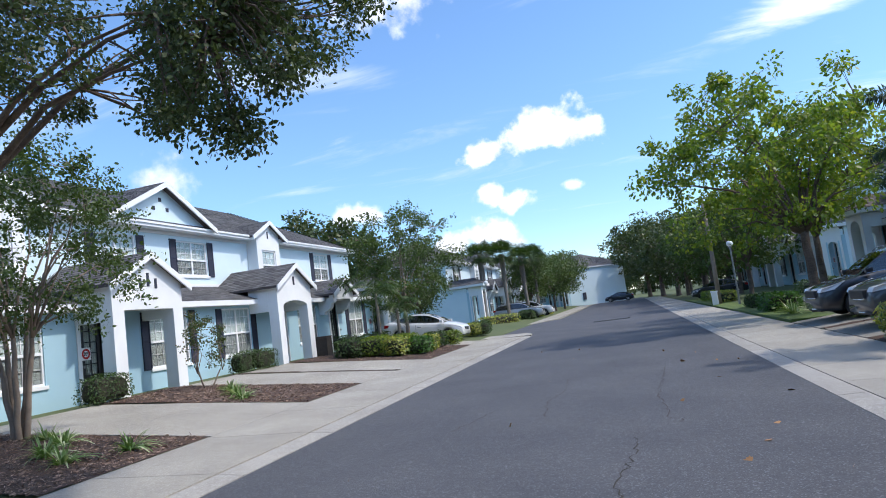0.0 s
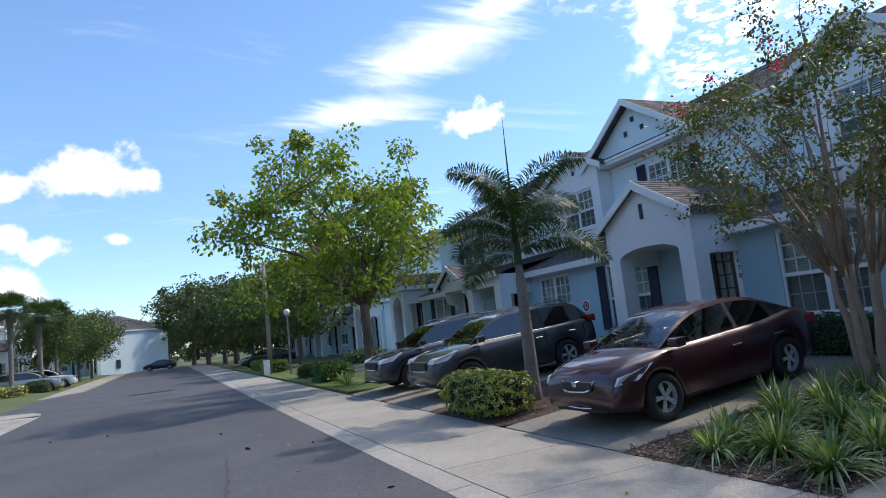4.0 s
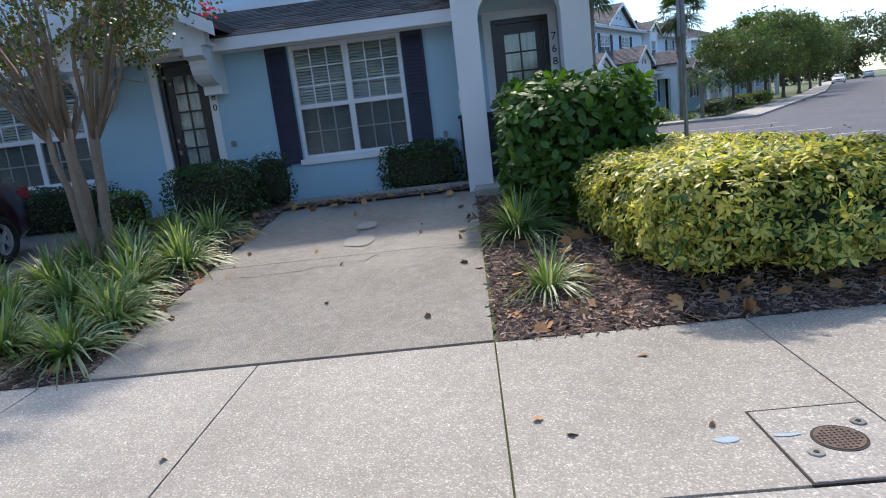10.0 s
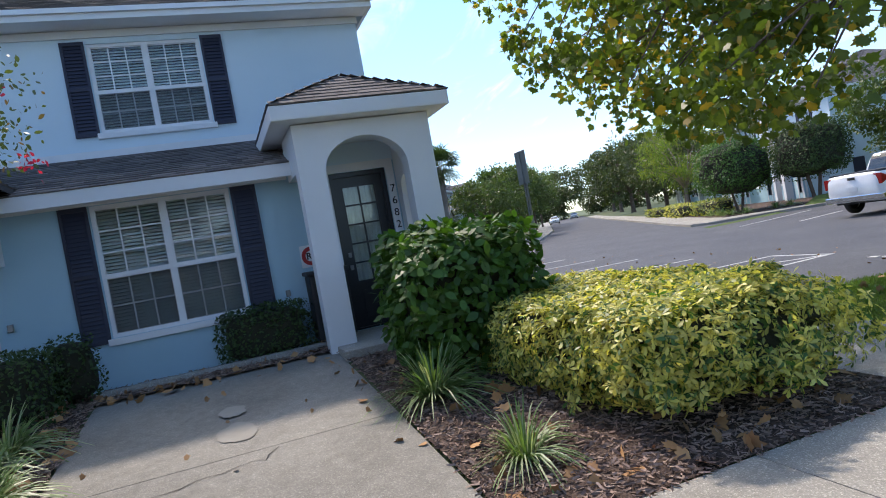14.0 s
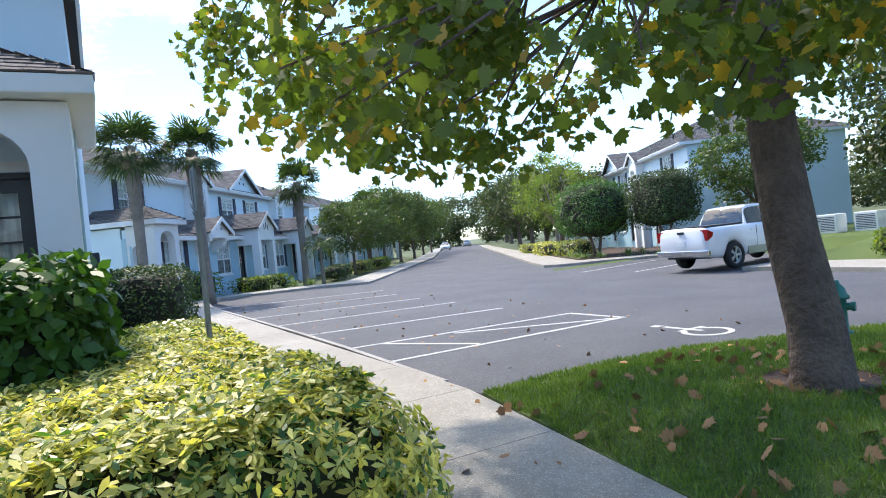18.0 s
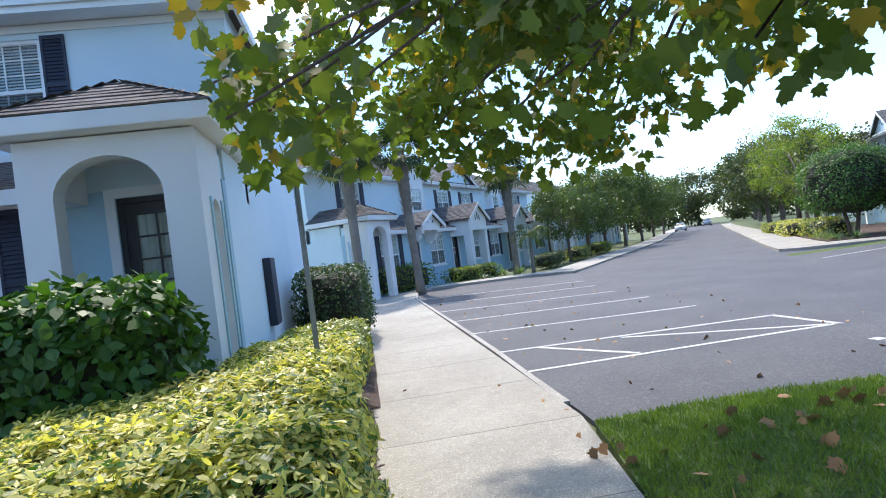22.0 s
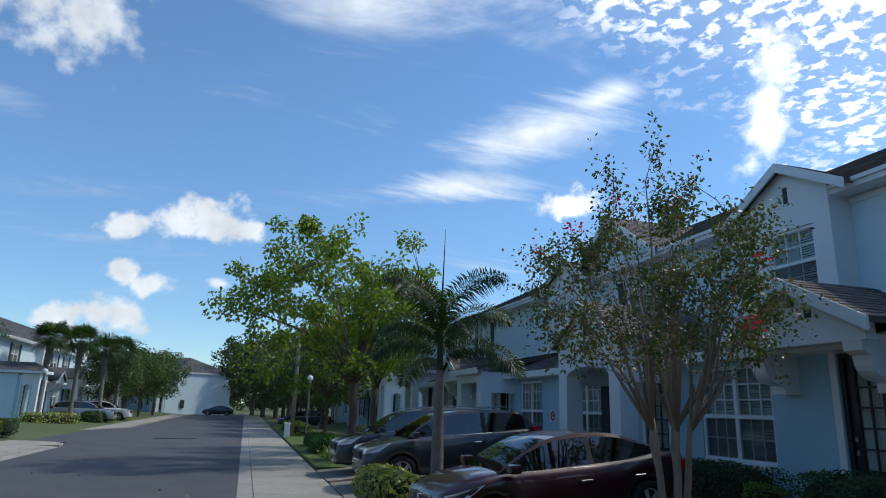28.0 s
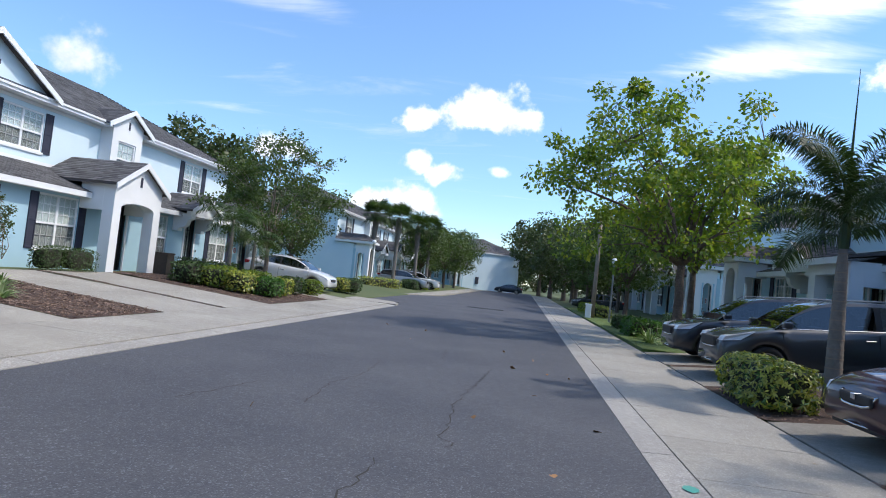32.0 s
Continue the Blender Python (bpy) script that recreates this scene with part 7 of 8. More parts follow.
parked(7.12, 10.78, SEDAN, P_RED, "dark maroon four-door sedan parked on a driveway", 183, slope)
parked(7.35, 17.15, SUV, P_GREY, "dark grey sport utility vehicle parked on a driveway", 180, slope)
parked(7.2, 20.5, SUV, P_DARK, "black compact vehicle parked on a driveway", 180, slope)
parked(-10.75, 32.9, SEDAN, P_WHITE, "white four-door sedan parked on a driveway", 0, slope)
T = car(pose(15.75, -17.2, 0.05, 0, 0, -90), PICKUP, P_WHITE, "white crew-cab pickup truck parked in a bay", "pickup truck")
bm = bmesh.new()
box(bm, -2.98, -2.86, -0.98, 0.98, 0.48, 0.66)
part("rear_bumper", bevelled(bm, 0.03), M_CHROME, T, "chrome rear bumper")
# flat black slab closes the bed; no opening is modelled
bm = bmesh.new()
box(bm, -2.80, -1.15, -0.84, 0.84, 1.31, 1.375)
part("bed_cover", bm, M_PLASTIC, T, "black cover closing the truck bed")
bm = bmesh.new()
box(bm, -2.965, -2.94, -0.12, 0.12, 1.16, 1.24)
part("tailgate_handle", bm, M_PLASTIC, T)
bm = bmesh.new()
box(bm, -1.18, 1.38, -1.022, 1.022, 0.40, 0.62)
part("side_moulding", bm, P_SILVER, T, "grey lower side panel")
car(pose(-10.2, 60.0, 0.1, 0, 0, 0), SUV, P_SILVER, "silver sport utility vehicle before the distant houses", group="distant cars")
car(pose(-10, 66.5, 0.1, 0, 0, 0), SUV, P_WHITE, "white sport utility vehicle before the distant houses", group="distant cars")
car(pose(-1.5, 104.0, 0.02, 0, 0, 175), SEDAN, P_DARK, "dark car crossing the far end of the street", group="distant cars")
car(pose(7.2, 58.0, 0.1, 0, 0, 180), SEDAN, P_DARK, "dark car parked before the distant houses", group="distant cars")
car(pose(106.0, -55.6, 0.02, 0, 0, 149), SEDAN, P_WHITE, "white car parked far along the lane", group="distant cars")
car(pose(128.0, -73.5, 0.02, 0, 0, -31), SEDAN, P_SILVER, "silver car far along the lane", group="distant cars")

# ---------- street furniture ----------
T = thing("sign_post", pose(9.4, 0.6, 0.2), "thin steel post with a small sign seen edge-on", "sign post")
bm = bmesh.new()
box(bm, -0.03, 0.03, -0.012, 0.012, -0.1, 2.6)
box(bm, -0.008, 0.008, -0.03, 0.03, -0.1, 2.58)
part("post", bm, M_STEEL, T)
bm = bmesh.new()
box(bm, -0.16, 0.16, 0.014, 0.02, 2.12, 2.6)
part("plate", bevelled(bm, 0.002, 1), M_STEEL, T, "grey metal sign plate")
T = thing("utility_box", pose(4.75, 41.0, 0.1), "small pale utility pedestal beside the pavement", "utility box")
bm = bmesh.new()
box(bm, -0.16, 0.16, -0.16, 0.16, 0, 0.75)
part("casing", bevelled(bm, 0.03), M_PAINT, T)
bm = bmesh.new()
box(bm, -0.19, 0.19, -0.19, 0.19, 0.75, 0.83)
part("cap", bevelled(bm, 0.03), M_PAINT, T)


def lamp_post(x, y, h=3.2):
    T = thing("street_lamp", at(x, y), "pale grey street lamp with a small globe", "street lamp", "street lamps")
    v, f = tube_data([([(0, 0, -0.1), (0, 0, 0.4), (0, 0, h)], [0.07, 0.05, 0.04])], 10)
    mesh_ob("pole", v, f, M_STEEL, T)
    bm = bmesh.new()
    bmesh.ops.create_uvsphere(bm, u_segments=14, v_segments=10, radius=0.17, matrix=Matrix.Translation((0, 0, h + 0.14)))
    part("globe", bm, M_PAINT, T, "white globe", smooth=True)
    bm = bmesh.new()
    bmesh.ops.create_cone(bm, cap_ends=True, segments=12, radius1=0.10, radius2=0.05, depth=0.1, matrix=Matrix.Translation((0, 0, h - 0.02)))
    part("collar", bm, M_STEEL, T)


lamp_post(-11, 50.5)
lamp_post(5.6, 38.0)
v, f = tube_data([([(0, 0, -0.2), (0.02, 0, 3), (0, 0, 6.5)], [0.14, 0.12, 0.10])], 12)
T = thing("utility_pole", at(5.1, 42.0), "weathered wooden pole beside the lawn", "pole")
mesh_ob("pole", v, f, M_BARKSMOOTH, T, smooth=True)
T = thing("drain_grate", pose(-1.3, 39.6, 0.006), "long dark iron drain grate in the asphalt", "drain grate")
bm = bmesh.new()
for k in range(12):
    box(bm, -1.0 + k * 0.17, -0.9 + k * 0.17, -0.3, 0.3, 0, 0.012)
box(bm, -1.05, 1.07, -0.36, -0.3, 0, 0.014)
box(bm, -1.05, 1.07, 0.3, 0.36, 0, 0.014)
part("grate", bm, M_PLASTIC, T)
# meter cover set in the pavement
T = thing("meter_cover", pose(2.895, 2.17, 0.022), "square concrete meter cover with a round rusty lid", "cover")
bm = bmesh.new()
box(bm, -0.312, 0.318, -0.272, 0.272, -0.02, 0.0035)
part("groove", bm, M_JOINT, T, "dark dirty joint round the cover")
bm = bmesh.new()
box(bm, -0.30, 0.302, -0.260, 0.260, -0.02, 0.008)
part("frame", bevelled(bm, 0.003, 1), M_GUTTER, T)
bm = bmesh.new()
bmesh.ops.create_cone(bm, cap_ends=True, segments=32, radius1=0.112, radius2=0.112, depth=0.006, matrix=Matrix.Translation((0.0, 0.0, 0.008)))
part("lid_ring", bm, M_JOINT, T, "dark gap round the lid")
bm = bmesh.new()
bmesh.ops.create_cone(bm, cap_ends=True, segments=32, radius1=0.102, radius2=0.100, depth=0.006, matrix=Matrix.Translation((0.0, 0.0, 0.0105)))
for a in range(-4, 5):
    for b in range(-4, 5):
        if math.hypot(a, b) < 4.2:
            bmesh.ops.create_cone(bm, cap_ends=True, segments=6, radius1=0.008, radius2=0.005, depth=0.005, matrix=Matrix.Translation((a * 0.021, b * 0.021, 0.0155)))
part("lid", bm, M_RUST, T, "rusty round lid with a raised pattern")
for px, py in ((0.12, -0.15), (-0.10, 0.15)):
    bm = bmesh.new()
    bmesh.ops.create_cone(bm, cap_ends=True, segments=18, radius1=0.036, radius2=0.032, depth=0.012, matrix=Matrix.Translation((px, py, 0.009)))
    part("screw_cap", bm, M_STEEL, T, "small dark cap")
    bm = bmesh.new()
    bmesh.ops.create_cone(bm, cap_ends=True, segments=6, radius1=0.013, radius2=0.012, depth=0.004, matrix=Matrix.Translation((px, py, 0.016)))
    part("bolt_head", bm, M_JOINT, T)
for x, y, a, b in ((2.97, 2.62, 0.026, 0.060), (2.955, 2.36, 0.012, 0.065)):
    patch(x, y, a, b, (lambda px, py: 0.026) if y > 2.45 else (lambda px, py: 0.0335), M_SURVEYBLUE, "faded blue survey paint on concrete", 71)
bm = bmesh.new()
box(bm, -0.3, 0.3, -0.25, 0.25, 0, 0.8)
box(bm, -0.32, 0.32, -0.27, 0.27, 0.8, 0.86)
T = thing("wicker_box", at(-13.2, 25.6), "dark wicker storage box beside the porch", "storage box")
part("body", bevelled(bm, 0.02), M_WICKER, T)
bm = bmesh.new()
box(bm, -0.25, 0.25, -0.28, 0.28, 0.05, 1.0)
T = thing("waste_bin", pose(10.75, 3.45, 0.56), "black wheeled bin behind the porch pier", "bin")
part("body", bevelled(bm, 0.03), M_PLASTIC, T)
bm = bmesh.new()
box(bm, -0.28, 0.28, -0.31, 0.31, 1.0, 1.06)
part("lid", bevelled(bm, 0.02), M_PLASTIC, T)

# ---------- plants of the far yards ----------
tree(at(-11.2, 9.4), "crape myrtle with many stems beside the street", 2.0, (0.25, 0, 3.9), (2.1, 2.2, 2.0), 0.06, 26, 150, 17000, 0.075, L_STREET, OVAL, 52, M_BARKSMOOTH, "crape_myrtle", stems=5, clump_r=0.40, min_z=2.0, spray=0.3, splay=3.0)
tree(at(-12.0, 15.9), "young crape myrtle with sparse leaves", 0.6, (0, 0, 1.4), (0.65, 0.65, 0.95), 0.022, 12, 40, 1900, 0.06, L_MYRTLE, OVAL, 53, M_BARKSMOOTH, "crape_myrtle", stems=3, clump_r=0.2, min_z=0.4)
for i, (x, y) in enumerate(((-8.2, 8.8), (-9.3, 8.2), (-9.8, 9.0), (-8.6, 7.9), (-10.6, 9.4), (-10.1, 14.5), (-10.8, 15.3), (-9.5, 13.9))):
    strap_clump(at(x, y, i * 70), 70 + i, 60, 0.5)
for x, y, sx, sy in ((-13.3, 13.6, 0.7, 1.4), (-13.4, 21.0, 0.7, 1.5), (-13.3, 8.2, 0.8, 2.0), (-13.5, 19.9, 0.6, 1.0), (-13, 27.6, 0.8, 2.4)):
    shrub(at(x, y), sx, sy, 0.72, 1500, 0.055, L_BOX, "clipped dark hedge before the sunlit wall", "hedge", OVAL, int(y), 0.6, "box_hedge", group="clipped box hedges")
for i, (x, y, s, mt) in enumerate(((-11.2, 24.1, 1.0, L_BOX), (-10.3, 24.5, 1.0, L_MAPLE), (-9.4, 24.5, 0.95, L_YDULL), (-8.6, 25.1, 0.9, L_HIBI), (-10.8, 25.7, 1.15, L_BOX), (-9.6, 26.0, 1.0, L_MAPLE), (-8.7, 26.4, 0.85, L_YDULL), (-8.9, 28.2, 0.9, L_BOX), (-8.6, 29.8, 0.8, L_MAPLE), (-8.5, 36.0, 1.0, L_BOX), (-8.9, 35.4, 0.9, L_YDULL))):
    shrub(at(x, y), s * 1.2, s * 1.3, s * 0.78, 1300, 0.085, mt, "leafy green garden shrub in mulch", "shrub", OVAL, 80 + i, 0.25, "garden_shrub", group="garden shrubs")
tree(at(-10.4, 28.9), "bushy dark green tree with feathery top", 1.8, (0, 0, 4.1), (2.9, 2.9, 2.4), 0.11, 18, 120, 15000, 0.11, L_STREET, OVAL, 54, M_BARKSMOOTH, "garden_tree", min_z=1.9, clump_r=0.55, spray=0.15)
tree(at(-12.2, 36.4), "dense dark green tree beside the driveway", 1.6, (0, 0, 3.3), (2.3, 2.3, 2.2), 0.13, 12, 70, 7000, 0.14, L_OAK, OVAL, 55, M_BARK, "garden_tree", min_z=1.2, clump_r=0.65)
feather_palm(at(-10.4, 25.4), "small palm with drooping light green fronds", 2.6, 9, 0.08, 11, 1.6, False, False)
feather_palm(at(-9.9, 26.4), "small palm with drooping light green fronds", 1.9, 14, 0.08, 9, 1.5, False, False)
for i, (x, y, h) in enumerate(((-12.6, 56.0, 6.0), (-11, 59.0, 6.2), (-9.6, 62.5, 6.0), (-9.2, 67.0, 6.2))):
    fan_palm(at(x, y, i * 80), "tall sabal palm before the distant houses", h, 90 + i)
for i, (x, y, h) in enumerate(((28.8, 0.05, 6.5), (31.0, -2.55, 6.7), (38.0, -8.85, 5.9), (52.0, -18.5, 5.4))):
    fan_palm(pose(x, y, 0.05, 0, 0, i * 65), "tall sabal palm with a criss-cross trunk", h, 95 + i, 0.2)
fan_palm(pose(13.0, -27.5, 0.4), "tall sabal palm across the street", 6.2, 99, 0.2)
tmp = tree(pose(7.5, 45.0, 0.1), "leafy street tree with dark green crown", 2.4, (0, 0, 4.9), (3.2, 3.2, 2.6), 0.15, 12, 90, 8000, 0.21, L_STREET, OVAL, 61, M_BARK, "street_tree", group="street trees", near=False, min_z=2.0, clump_r=0.9)
dk = tree(pose(6.5, 78.0, 0.0), "broad dark oak beyond the houses", 2.6, (0, 0, 5.6), (4.6, 4.6, 3.4), 0.25, 12, 90, 8000, 0.28, L_OAK, DIAMOND, 62, M_BARK, "street_tree", group="street trees", near=False, min_z=1.8, clump_r=1.1)
for i, (x, y, sc) in enumerate(((8.0, 52.0, 1.0), (7.0, 60.0, 1.05), (-10.1, 68.0, 0.9), (-9.0, 80.0, 1.0), (-8.8, 90.0, 1.1), (7.4, 70.0, 1.1), (45.0, -14.5, 0.74), (50.0, -17.8, 0.8), (56.0, -21.6, 1.0), (65.0, -27.4, 1.05), (75.0, -33.9, 1.1), (85.0, -40.3, 1.1), (96.0, -47.4, 1.2), (22.8, -28.2, 0.9))):
    copy_thing(tmp, pose(x, y, 0.05, 0, 0, i * 77) @ Matrix.Scale(sc, 4))
for i, (x, y, sc) in enumerate(((8.0, 92.0, 1.2), (6.0, 86.0, 1.2), (9.5, 68.0, 1.1), (4.8, 99.0, 1.4), (3.5, 116.0, 1.4), (-14.5, 104.0, 1.1), (12.0, 108.0, 1.3), (-16.0, 118.0, 1.1), (58.0, -42.0, 1.0), (70.0, -49.0, 1.2), (84.0, -57.0, 1.3), (105.0, -70.0, 1.4), (130.0, -86.0, 1.6), (160.0, -90.0, 1.7), (-21.3, 42.0, 1.15), (-27.0, 12.0, 0.9), (17.0, -36.0, 1.2), (4.0, -45.0, 1.5), (-14.0, -42.0, 1.5), (-30.0, -20.0, 1.3), (48.0, -36.0, 0.9), (-25.0, 110.0, 1.3))):
    copy_thing(dk, pose(x, y, 0.0, 0, 0, i * 61) @ Matrix.Scale(sc, 4))
# clipped ball trees and hedges beyond the parking court
for i, (x, y, d, h) in enumerate(((28.3, -22.2, 3.7, 0.95), (24.7, -23.6, 3.3, 1.3))):
    T = shrub(pose(x, y, h), d, d, d * 0.88, 12000, 0.095, L_BOX if i else L_HIBI, "clipped ball-shaped tree on short stems", "topiary", OVAL, 100 + i, 0.1, "topiary_tree", core=0.86)
    v, f = tube_data([([(0.1 * math.cos(a), 0.1 * math.sin(a), -h), (0.5 * math.cos(a), 0.5 * math.sin(a), 0.7)], [0.09, 0.05]) for a in (0, 1.6, 3.1, 4.7)], 7)
    mesh_ob("stem", v, f, M_BARK, T)
for i, (x, y, sx, sy, sz, rz, mt) in enumerate(((31.0, -22.9, 5.4, 1.2, 0.95, -22, L_YDULL), (37.0, -25.6, 6.0, 1.4, 0.9, -30, L_YEL), (44.5, -29.8, 7.0, 1.4, 0.7, -30, L_YDULL), (33.6, -1.9, 5.0, 1.2, 1.3, -40, L_MAPLE), (36.4, -6.0, 3.4, 1.4, 0.75, -60, L_MAPLE), (40.5, -11.6, 4.0, 1.3, 0.8, -32, L_BOX), (46.5, -15.6, 4.0, 1.3, 0.8, -32, L_YDULL), (53.0, -19.8, 5.0, 1.4, 0.8, -32, L_MAPLE), (-10.6, 51.5, 5.0, 1.3, 0.85, 60, L_YDULL), (-9.2, 58.0, 1.4, 1.6, 0.9, 0, L_BOX), (-9, 63.0, 1.2, 1.6, 0.8, 0, L_MAPLE), (-8.9, 70.0, 1.2, 3.0, 0.7, 0, L_YDULL), (5.6, 28.5, 1.3, 2.2, 0.7, 0, L_HIBI), (5.8, 33.0, 1.3, 2.4, 0.6, 0, L_BOX), (9.0, 27.0, 1.6, 3.0, 0.9, 0, L_MAPLE), (5.7, 44.5, 1.4, 3.5, 0.7, 0, L_YDULL), (5.7, 50.0, 1.3, 4.0, 0.7, 0, L_MAPLE), (9.2, 36.0, 1.8, 4.0, 0.9, 0, L_BOX))):
    shrub(pose(x, y, 0.06, 0, 0, rz), sx, sy, sz, 1700, 0.12, mt, "clipped low hedge beside the pavement", "hedge", OVAL, 120 + i, 0.5, "low_hedge", group="low hedges")
strap_clump(at(5.3, 25.0), 60, 80, 0.7)
strap_clump(at(5.5, 26.5), 61, 80, 0.7)

for i, (x, y) in enumerate(((27.2, -20.4), (28.1, -20.8), (28.9, -21.3), (26.4, -20.7), (25.7, -21.9), (30.0, -21.7), (25.4, -22.6))):
    strap_clump(pose(x, y, 0.15, 0, 0, i * 40), 220 + i, 90, 0.6)
for i, (x, y) in enumerate(((35.6, -6.2), (36.0, -7.6), (36.2, -8.6), (35.7, -5.4), (17.2, 1.4), (18.2, 1.3))):
    strap_clump(pose(x, y, 0.06, 0, 0, i * 40), 230 + i, 90, 0.75 if i < 4 else 1.6)
feather_palm(pose(37.2, -9.6, 0.06), "young palm with arching light green fronds", 2.0, 15, 0.1, 10, 1.6, False, False)
tree(pose(39.5, -28.6, 0.1), "light green tree with fine drooping foliage", 2.0, (0, 0, 4.9), (3.3, 3.3, 3.1), 0.14, 16, 110, 11000, 0.15, L_MAPLE, LONG, 66, M_BARKSMOOTH, "garden_tree", near=False, min_z=1.9, clump_r=0.7, hang=0.3)
# garden across the street
shrub(pose(10.9, -19.3, 0.25), 2.0, 1.8, 1.4, 2600, 0.13, L_HIBI, "large rounded flowering bush across the street", "shrub", OVAL, 201, 0.25, "glossy_bush")
shrub(pose(11.3, -17.9, 0.15), 1.3, 1.1, 0.75, 1300, 0.10, L_MAPLE, "small round light green shrub", "shrub", OVAL, 202, 0.25, "round_shrub")
shrub(pose(10.1, -17.5, 0.12), 0.7, 0.6, 0.75, 500, 0.08, L_YFLOWER, "shrub covered in yellow flowers", "shrub", OVAL, 203, 0.2, "flowering_shrub")
shrub(pose(1.6, -22.4, 0.45), 3.4, 0.8, 0.85, 2600, 0.06, L_BOX, "clipped dark hedge under the window", "hedge", OVAL, 204, 0.6, "box_hedge", group="clipped box hedges")
for i, (x, y) in enumerate(((9.3, -18.2), (9.0, -19.2), (9.6, -19.0), (8.6, -20.2), (9.2, -20.4), (8.3, -21.2), (9.9, -18.5), (9.9, -20.0))):
    strap_clump(pose(x, y, yard_z(x, y) + 0.03, 0, 0, i * 60), 210 + i, 70, 0.75)
feather_palm(pose(12.0, -21.8, 0.45), "young palm with broad arching fronds", 1.1, 5, 0.12, 9, 2.1, False, False)
for x, y in ((16.6, -26.6), (17.9, -26.0)):
    T = thing("air_conditioner", pose(x, y, yard_z(x, y)), "beige air conditioning unit on the lawn", "air conditioner", "air conditioners")
    bm = bmesh.new()
    box(bm, -0.45, 0.45, -0.4, 0.4, 0, 0.8)
    part("casing", bevelled(bm, 0.03), M_BLIND, T)
    bm = bmesh.new()
    for k in range(9):
        box(bm, -0.38, 0.38, 0.401, 0.415, 0.1 + k * 0.07, 0.13 + k * 0.07)
    part("grille", bm, M_PLASTIC, T)["kind"] = "stuff"
# screened pool enclosure behind the houses
T = thing("pool_enclosure", pose(12.3, -29.5, 0.45), "dark screened pool enclosure with a hipped top", "enclosure")
bm = bmesh.new()
v = [bm.verts.new(p) for p in ((-2.4, -2.2, 2.5), (2.4, -2.2, 2.5), (2.4, 2.2, 2.5), (-2.4, 2.2, 2.5), (-1.0, 0, 3.4), (1.0, 0, 3.4))]
for f in ((0, 1, 5, 4), (1, 2, 5), (2, 3, 4, 5), (3, 0, 4)):
    bm.faces.new([v[i] for i in f])
part("top_screen", bm, M_SCREEN, T)
bm = bmesh.new()
for p, q in (((-2.4, 2.2), (2.4, 2.2)), ((2.4, 2.2), (2.4, -2.2)), ((-2.4, -2.2), (-2.4, 2.2))):
    bm.faces.new([bm.verts.new(c) for c in ((*p, 0), (*q, 0), (*q, 2.5), (*p, 2.5))])
part("side_screen", bm, M_SCREEN, T)
for x, y in ((-2.4, 2.2), (-0.8, 2.2), (0.8, 2.2), (2.4, 2.2), (2.4, -2.2), (-2.4, -2.2)):
    bm = bmesh.new()
    box(bm, x - 0.04, x + 0.04, y - 0.04, y + 0.04, -0.05, 2.52)
    part("post", bm, M_PLASTIC, T)
v, f = tube_data([([a, b], [0.035, 0.035]) for a, b in (((-2.4, 2.2, 2.5), (2.4, 2.2, 2.5)), ((-2.4, 2.2, 2.5), (-1.0, 0, 3.4)), ((2.4, 2.2, 2.5), (1.0, 0, 3.4)), ((-1.0, 0, 3.4), (1.0, 0, 3.4)), ((2.4, 2.2, 2.5), (2.4, -2.2, 2.5)), ((-2.4, 2.2, 1.0), (2.4, 2.2, 1.0)))], 6)
mesh_ob("rail", v, f, M_PLASTIC, T)
# fire hydrant at the edge of the corner lawn
T = thing("fire_hydrant", pose(6.8, -6.65, 0.05), "teal painted fire hydrant at the lawn edge", "hydrant")
prof = [(0.0, -0.05), (0.15, -0.05), (0.15, 0.04), (0.10, 0.05), (0.095, 0.45), (0.135, 0.46), (0.135, 0.50), (0.11, 0.52), (0.09, 0.60), (0.04, 0.65), (0.03, 0.70), (0.0, 0.70)]
v = [(r * math.cos(2 * math.pi * k / 18), r * math.sin(2 * math.pi * k / 18), z) for r, z in prof for k in range(18)]
f = [(i * 18 + k, i * 18 + (k + 1) % 18, (i + 1) * 18 + (k + 1) % 18, (i + 1) * 18 + k) for i in range(len(prof) - 1) for k in range(18)]
mesh_ob("barrel", v, f, M_TEAL, T, smooth=True)
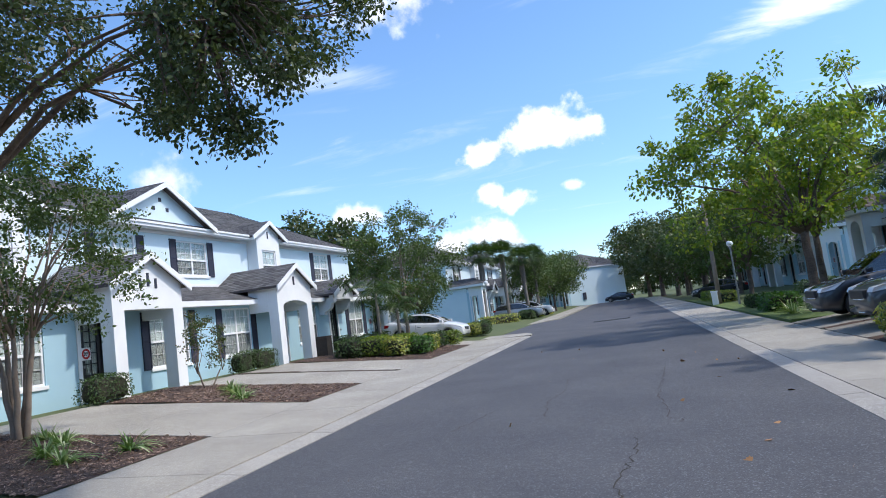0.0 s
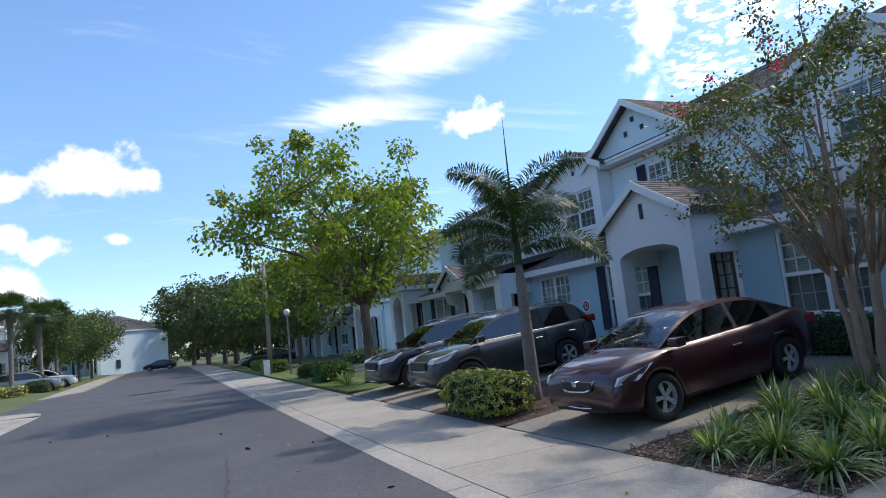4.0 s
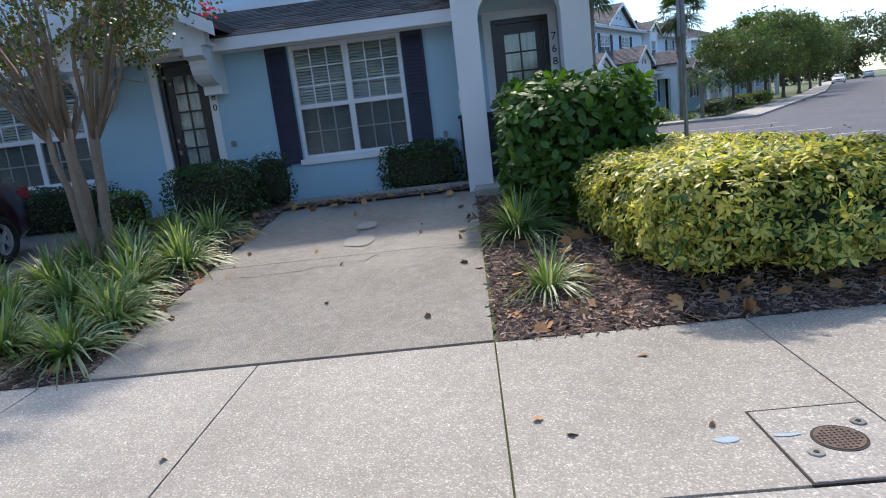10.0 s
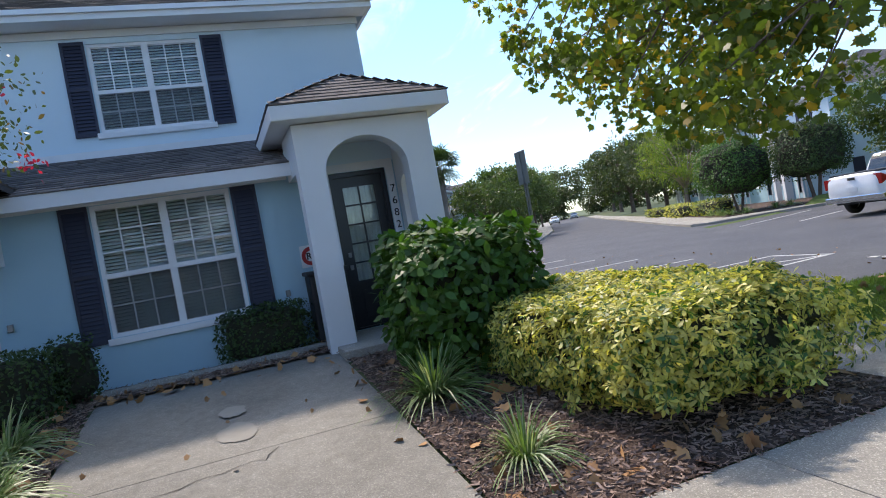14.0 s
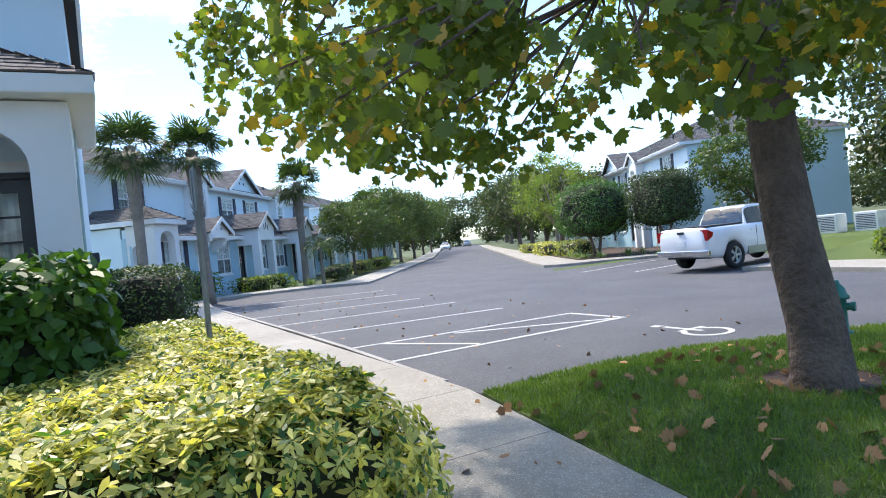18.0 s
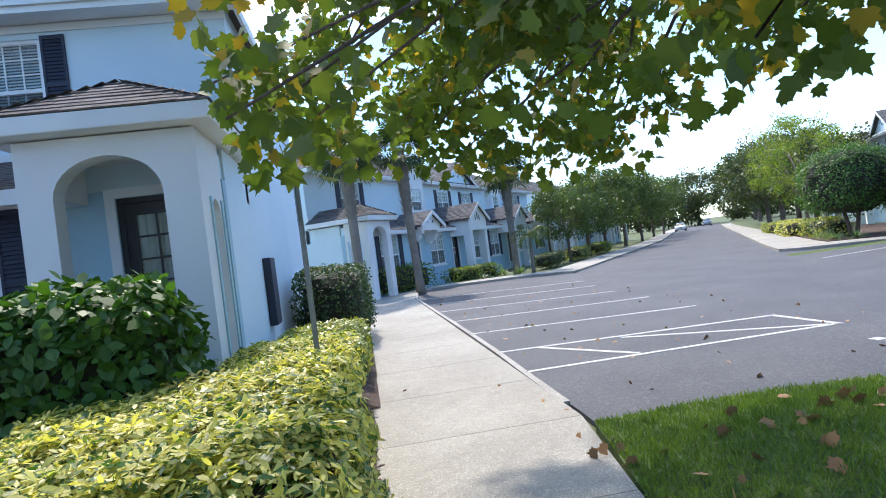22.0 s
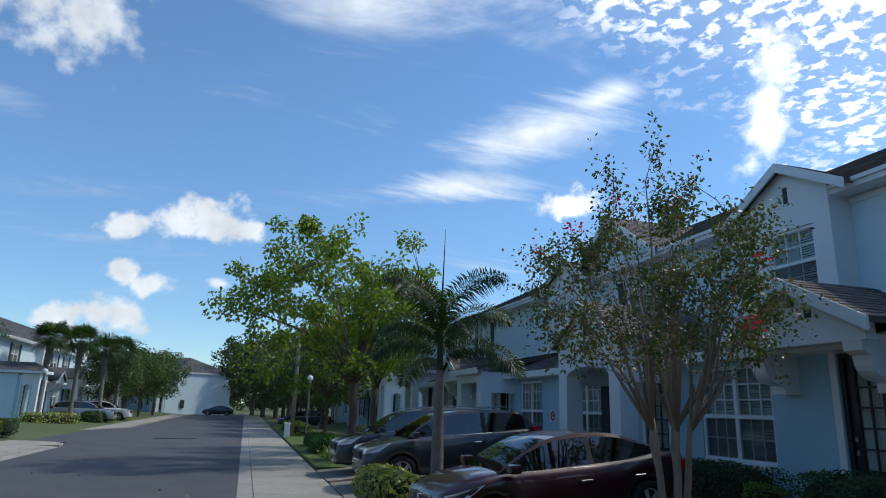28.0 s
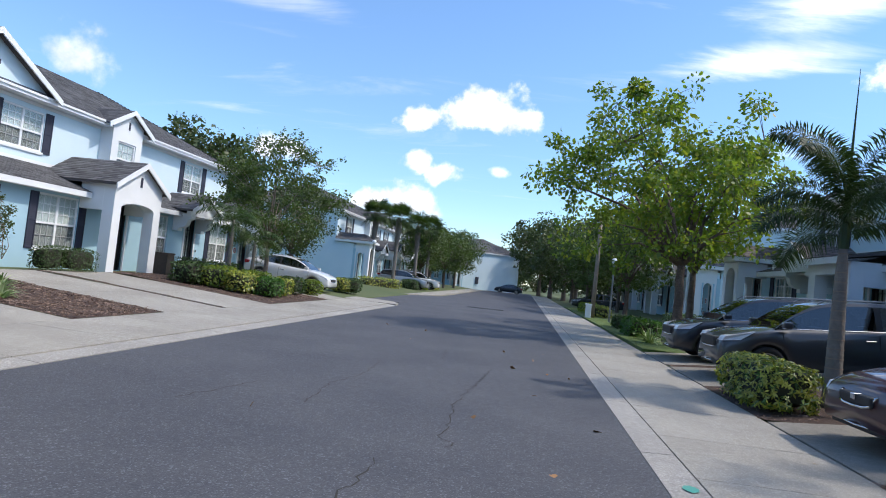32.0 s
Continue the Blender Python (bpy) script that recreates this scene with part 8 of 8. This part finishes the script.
for a in (20, 110, 200):
    d = Vector((math.cos(radians(a)), math.sin(radians(a)), 0))
    v, f = tube_data([([d * 0.08 + Vector((0, 0, 0.36)), d * 0.15 + Vector((0, 0, 0.36)), d * 0.151 + Vector((0, 0, 0.36)), d * 0.19 + Vector((0, 0, 0.36))], [0.05, 0.05, 0.065, 0.06])], 12)
    mesh_ob("nozzle_cap", v, f, M_TEAL, T)

# fallen leaves
fallen(4.6, 9.6, 0.1, 3.5, 130, 1)
fallen(4.6, 9.6, 6.7, 9.2, 60, 2)
fallen(10.0, 10.9, 3.7, 6.6, 14, 3, size=0.11)
fallen(4.6, 10.2, 3.7, 6.5, 20, 4, size=0.05)
fallen(2.7, 7.4, -6.0, -1.6, 230, 5, z=lambda x, y: mound(x, y) + 0.02, size=0.085)
fallen(4.75, 5.8, -4.1, -3.1, 45, 15, z=0.262, size=0.08, label="brown fallen leaves round the sycamore trunk")
fallen(2.6, 12.0, -2.0, -0.1, 22, 6, z=0.035, size=0.065)
fallen(8.5, 27.0, -8.0, -2.2, 120, 7, z=-0.015, size=0.07)
fallen(2.5, 4.4, 0.5, 12.0, 10, 8, z=0.015, size=0.05)
fallen(-3.5, 1.9, 3.0, 22.0, 26, 9, z=-0.015, size=0.075)

fallen(4.7, 10.3, 6.62, 7.0, 70, 21, size=0.11)
fallen(9.7, 10.38, 3.8, 6.6, 26, 22, size=0.10)
fallen(4.6, 5.2, 0.3, 3.4, 22, 23, size=0.12)
fallen(6.0, 9.8, 3.66, 3.9, 14, 24, size=0.07)
# far woods closing the view
wd = tree(pose(60.0, 178.0, -0.3), "distant dark green tree of the far woods", 1.4, (0, 0, 3.4), (4.8, 4.8, 3.3), 0.25, 10, 110, 7000, 0.34, L_OAK, DIAMOND, 63, M_BARK, "woodland_tree", group="far woods", near=False, min_z=0.2, clump_r=1.1)
for i in range(84):
    a = 2 * math.pi * i / 84
    r = 172 + 18 * math.sin(i * 2.7)
    copy_thing(wd, pose(20 + r * math.cos(a), 10 + r * math.sin(a), -0.5, 0, 0, i * 47) @ Matrix.Scale(1.75 + 0.35 * math.sin(i * 1.9), 4))
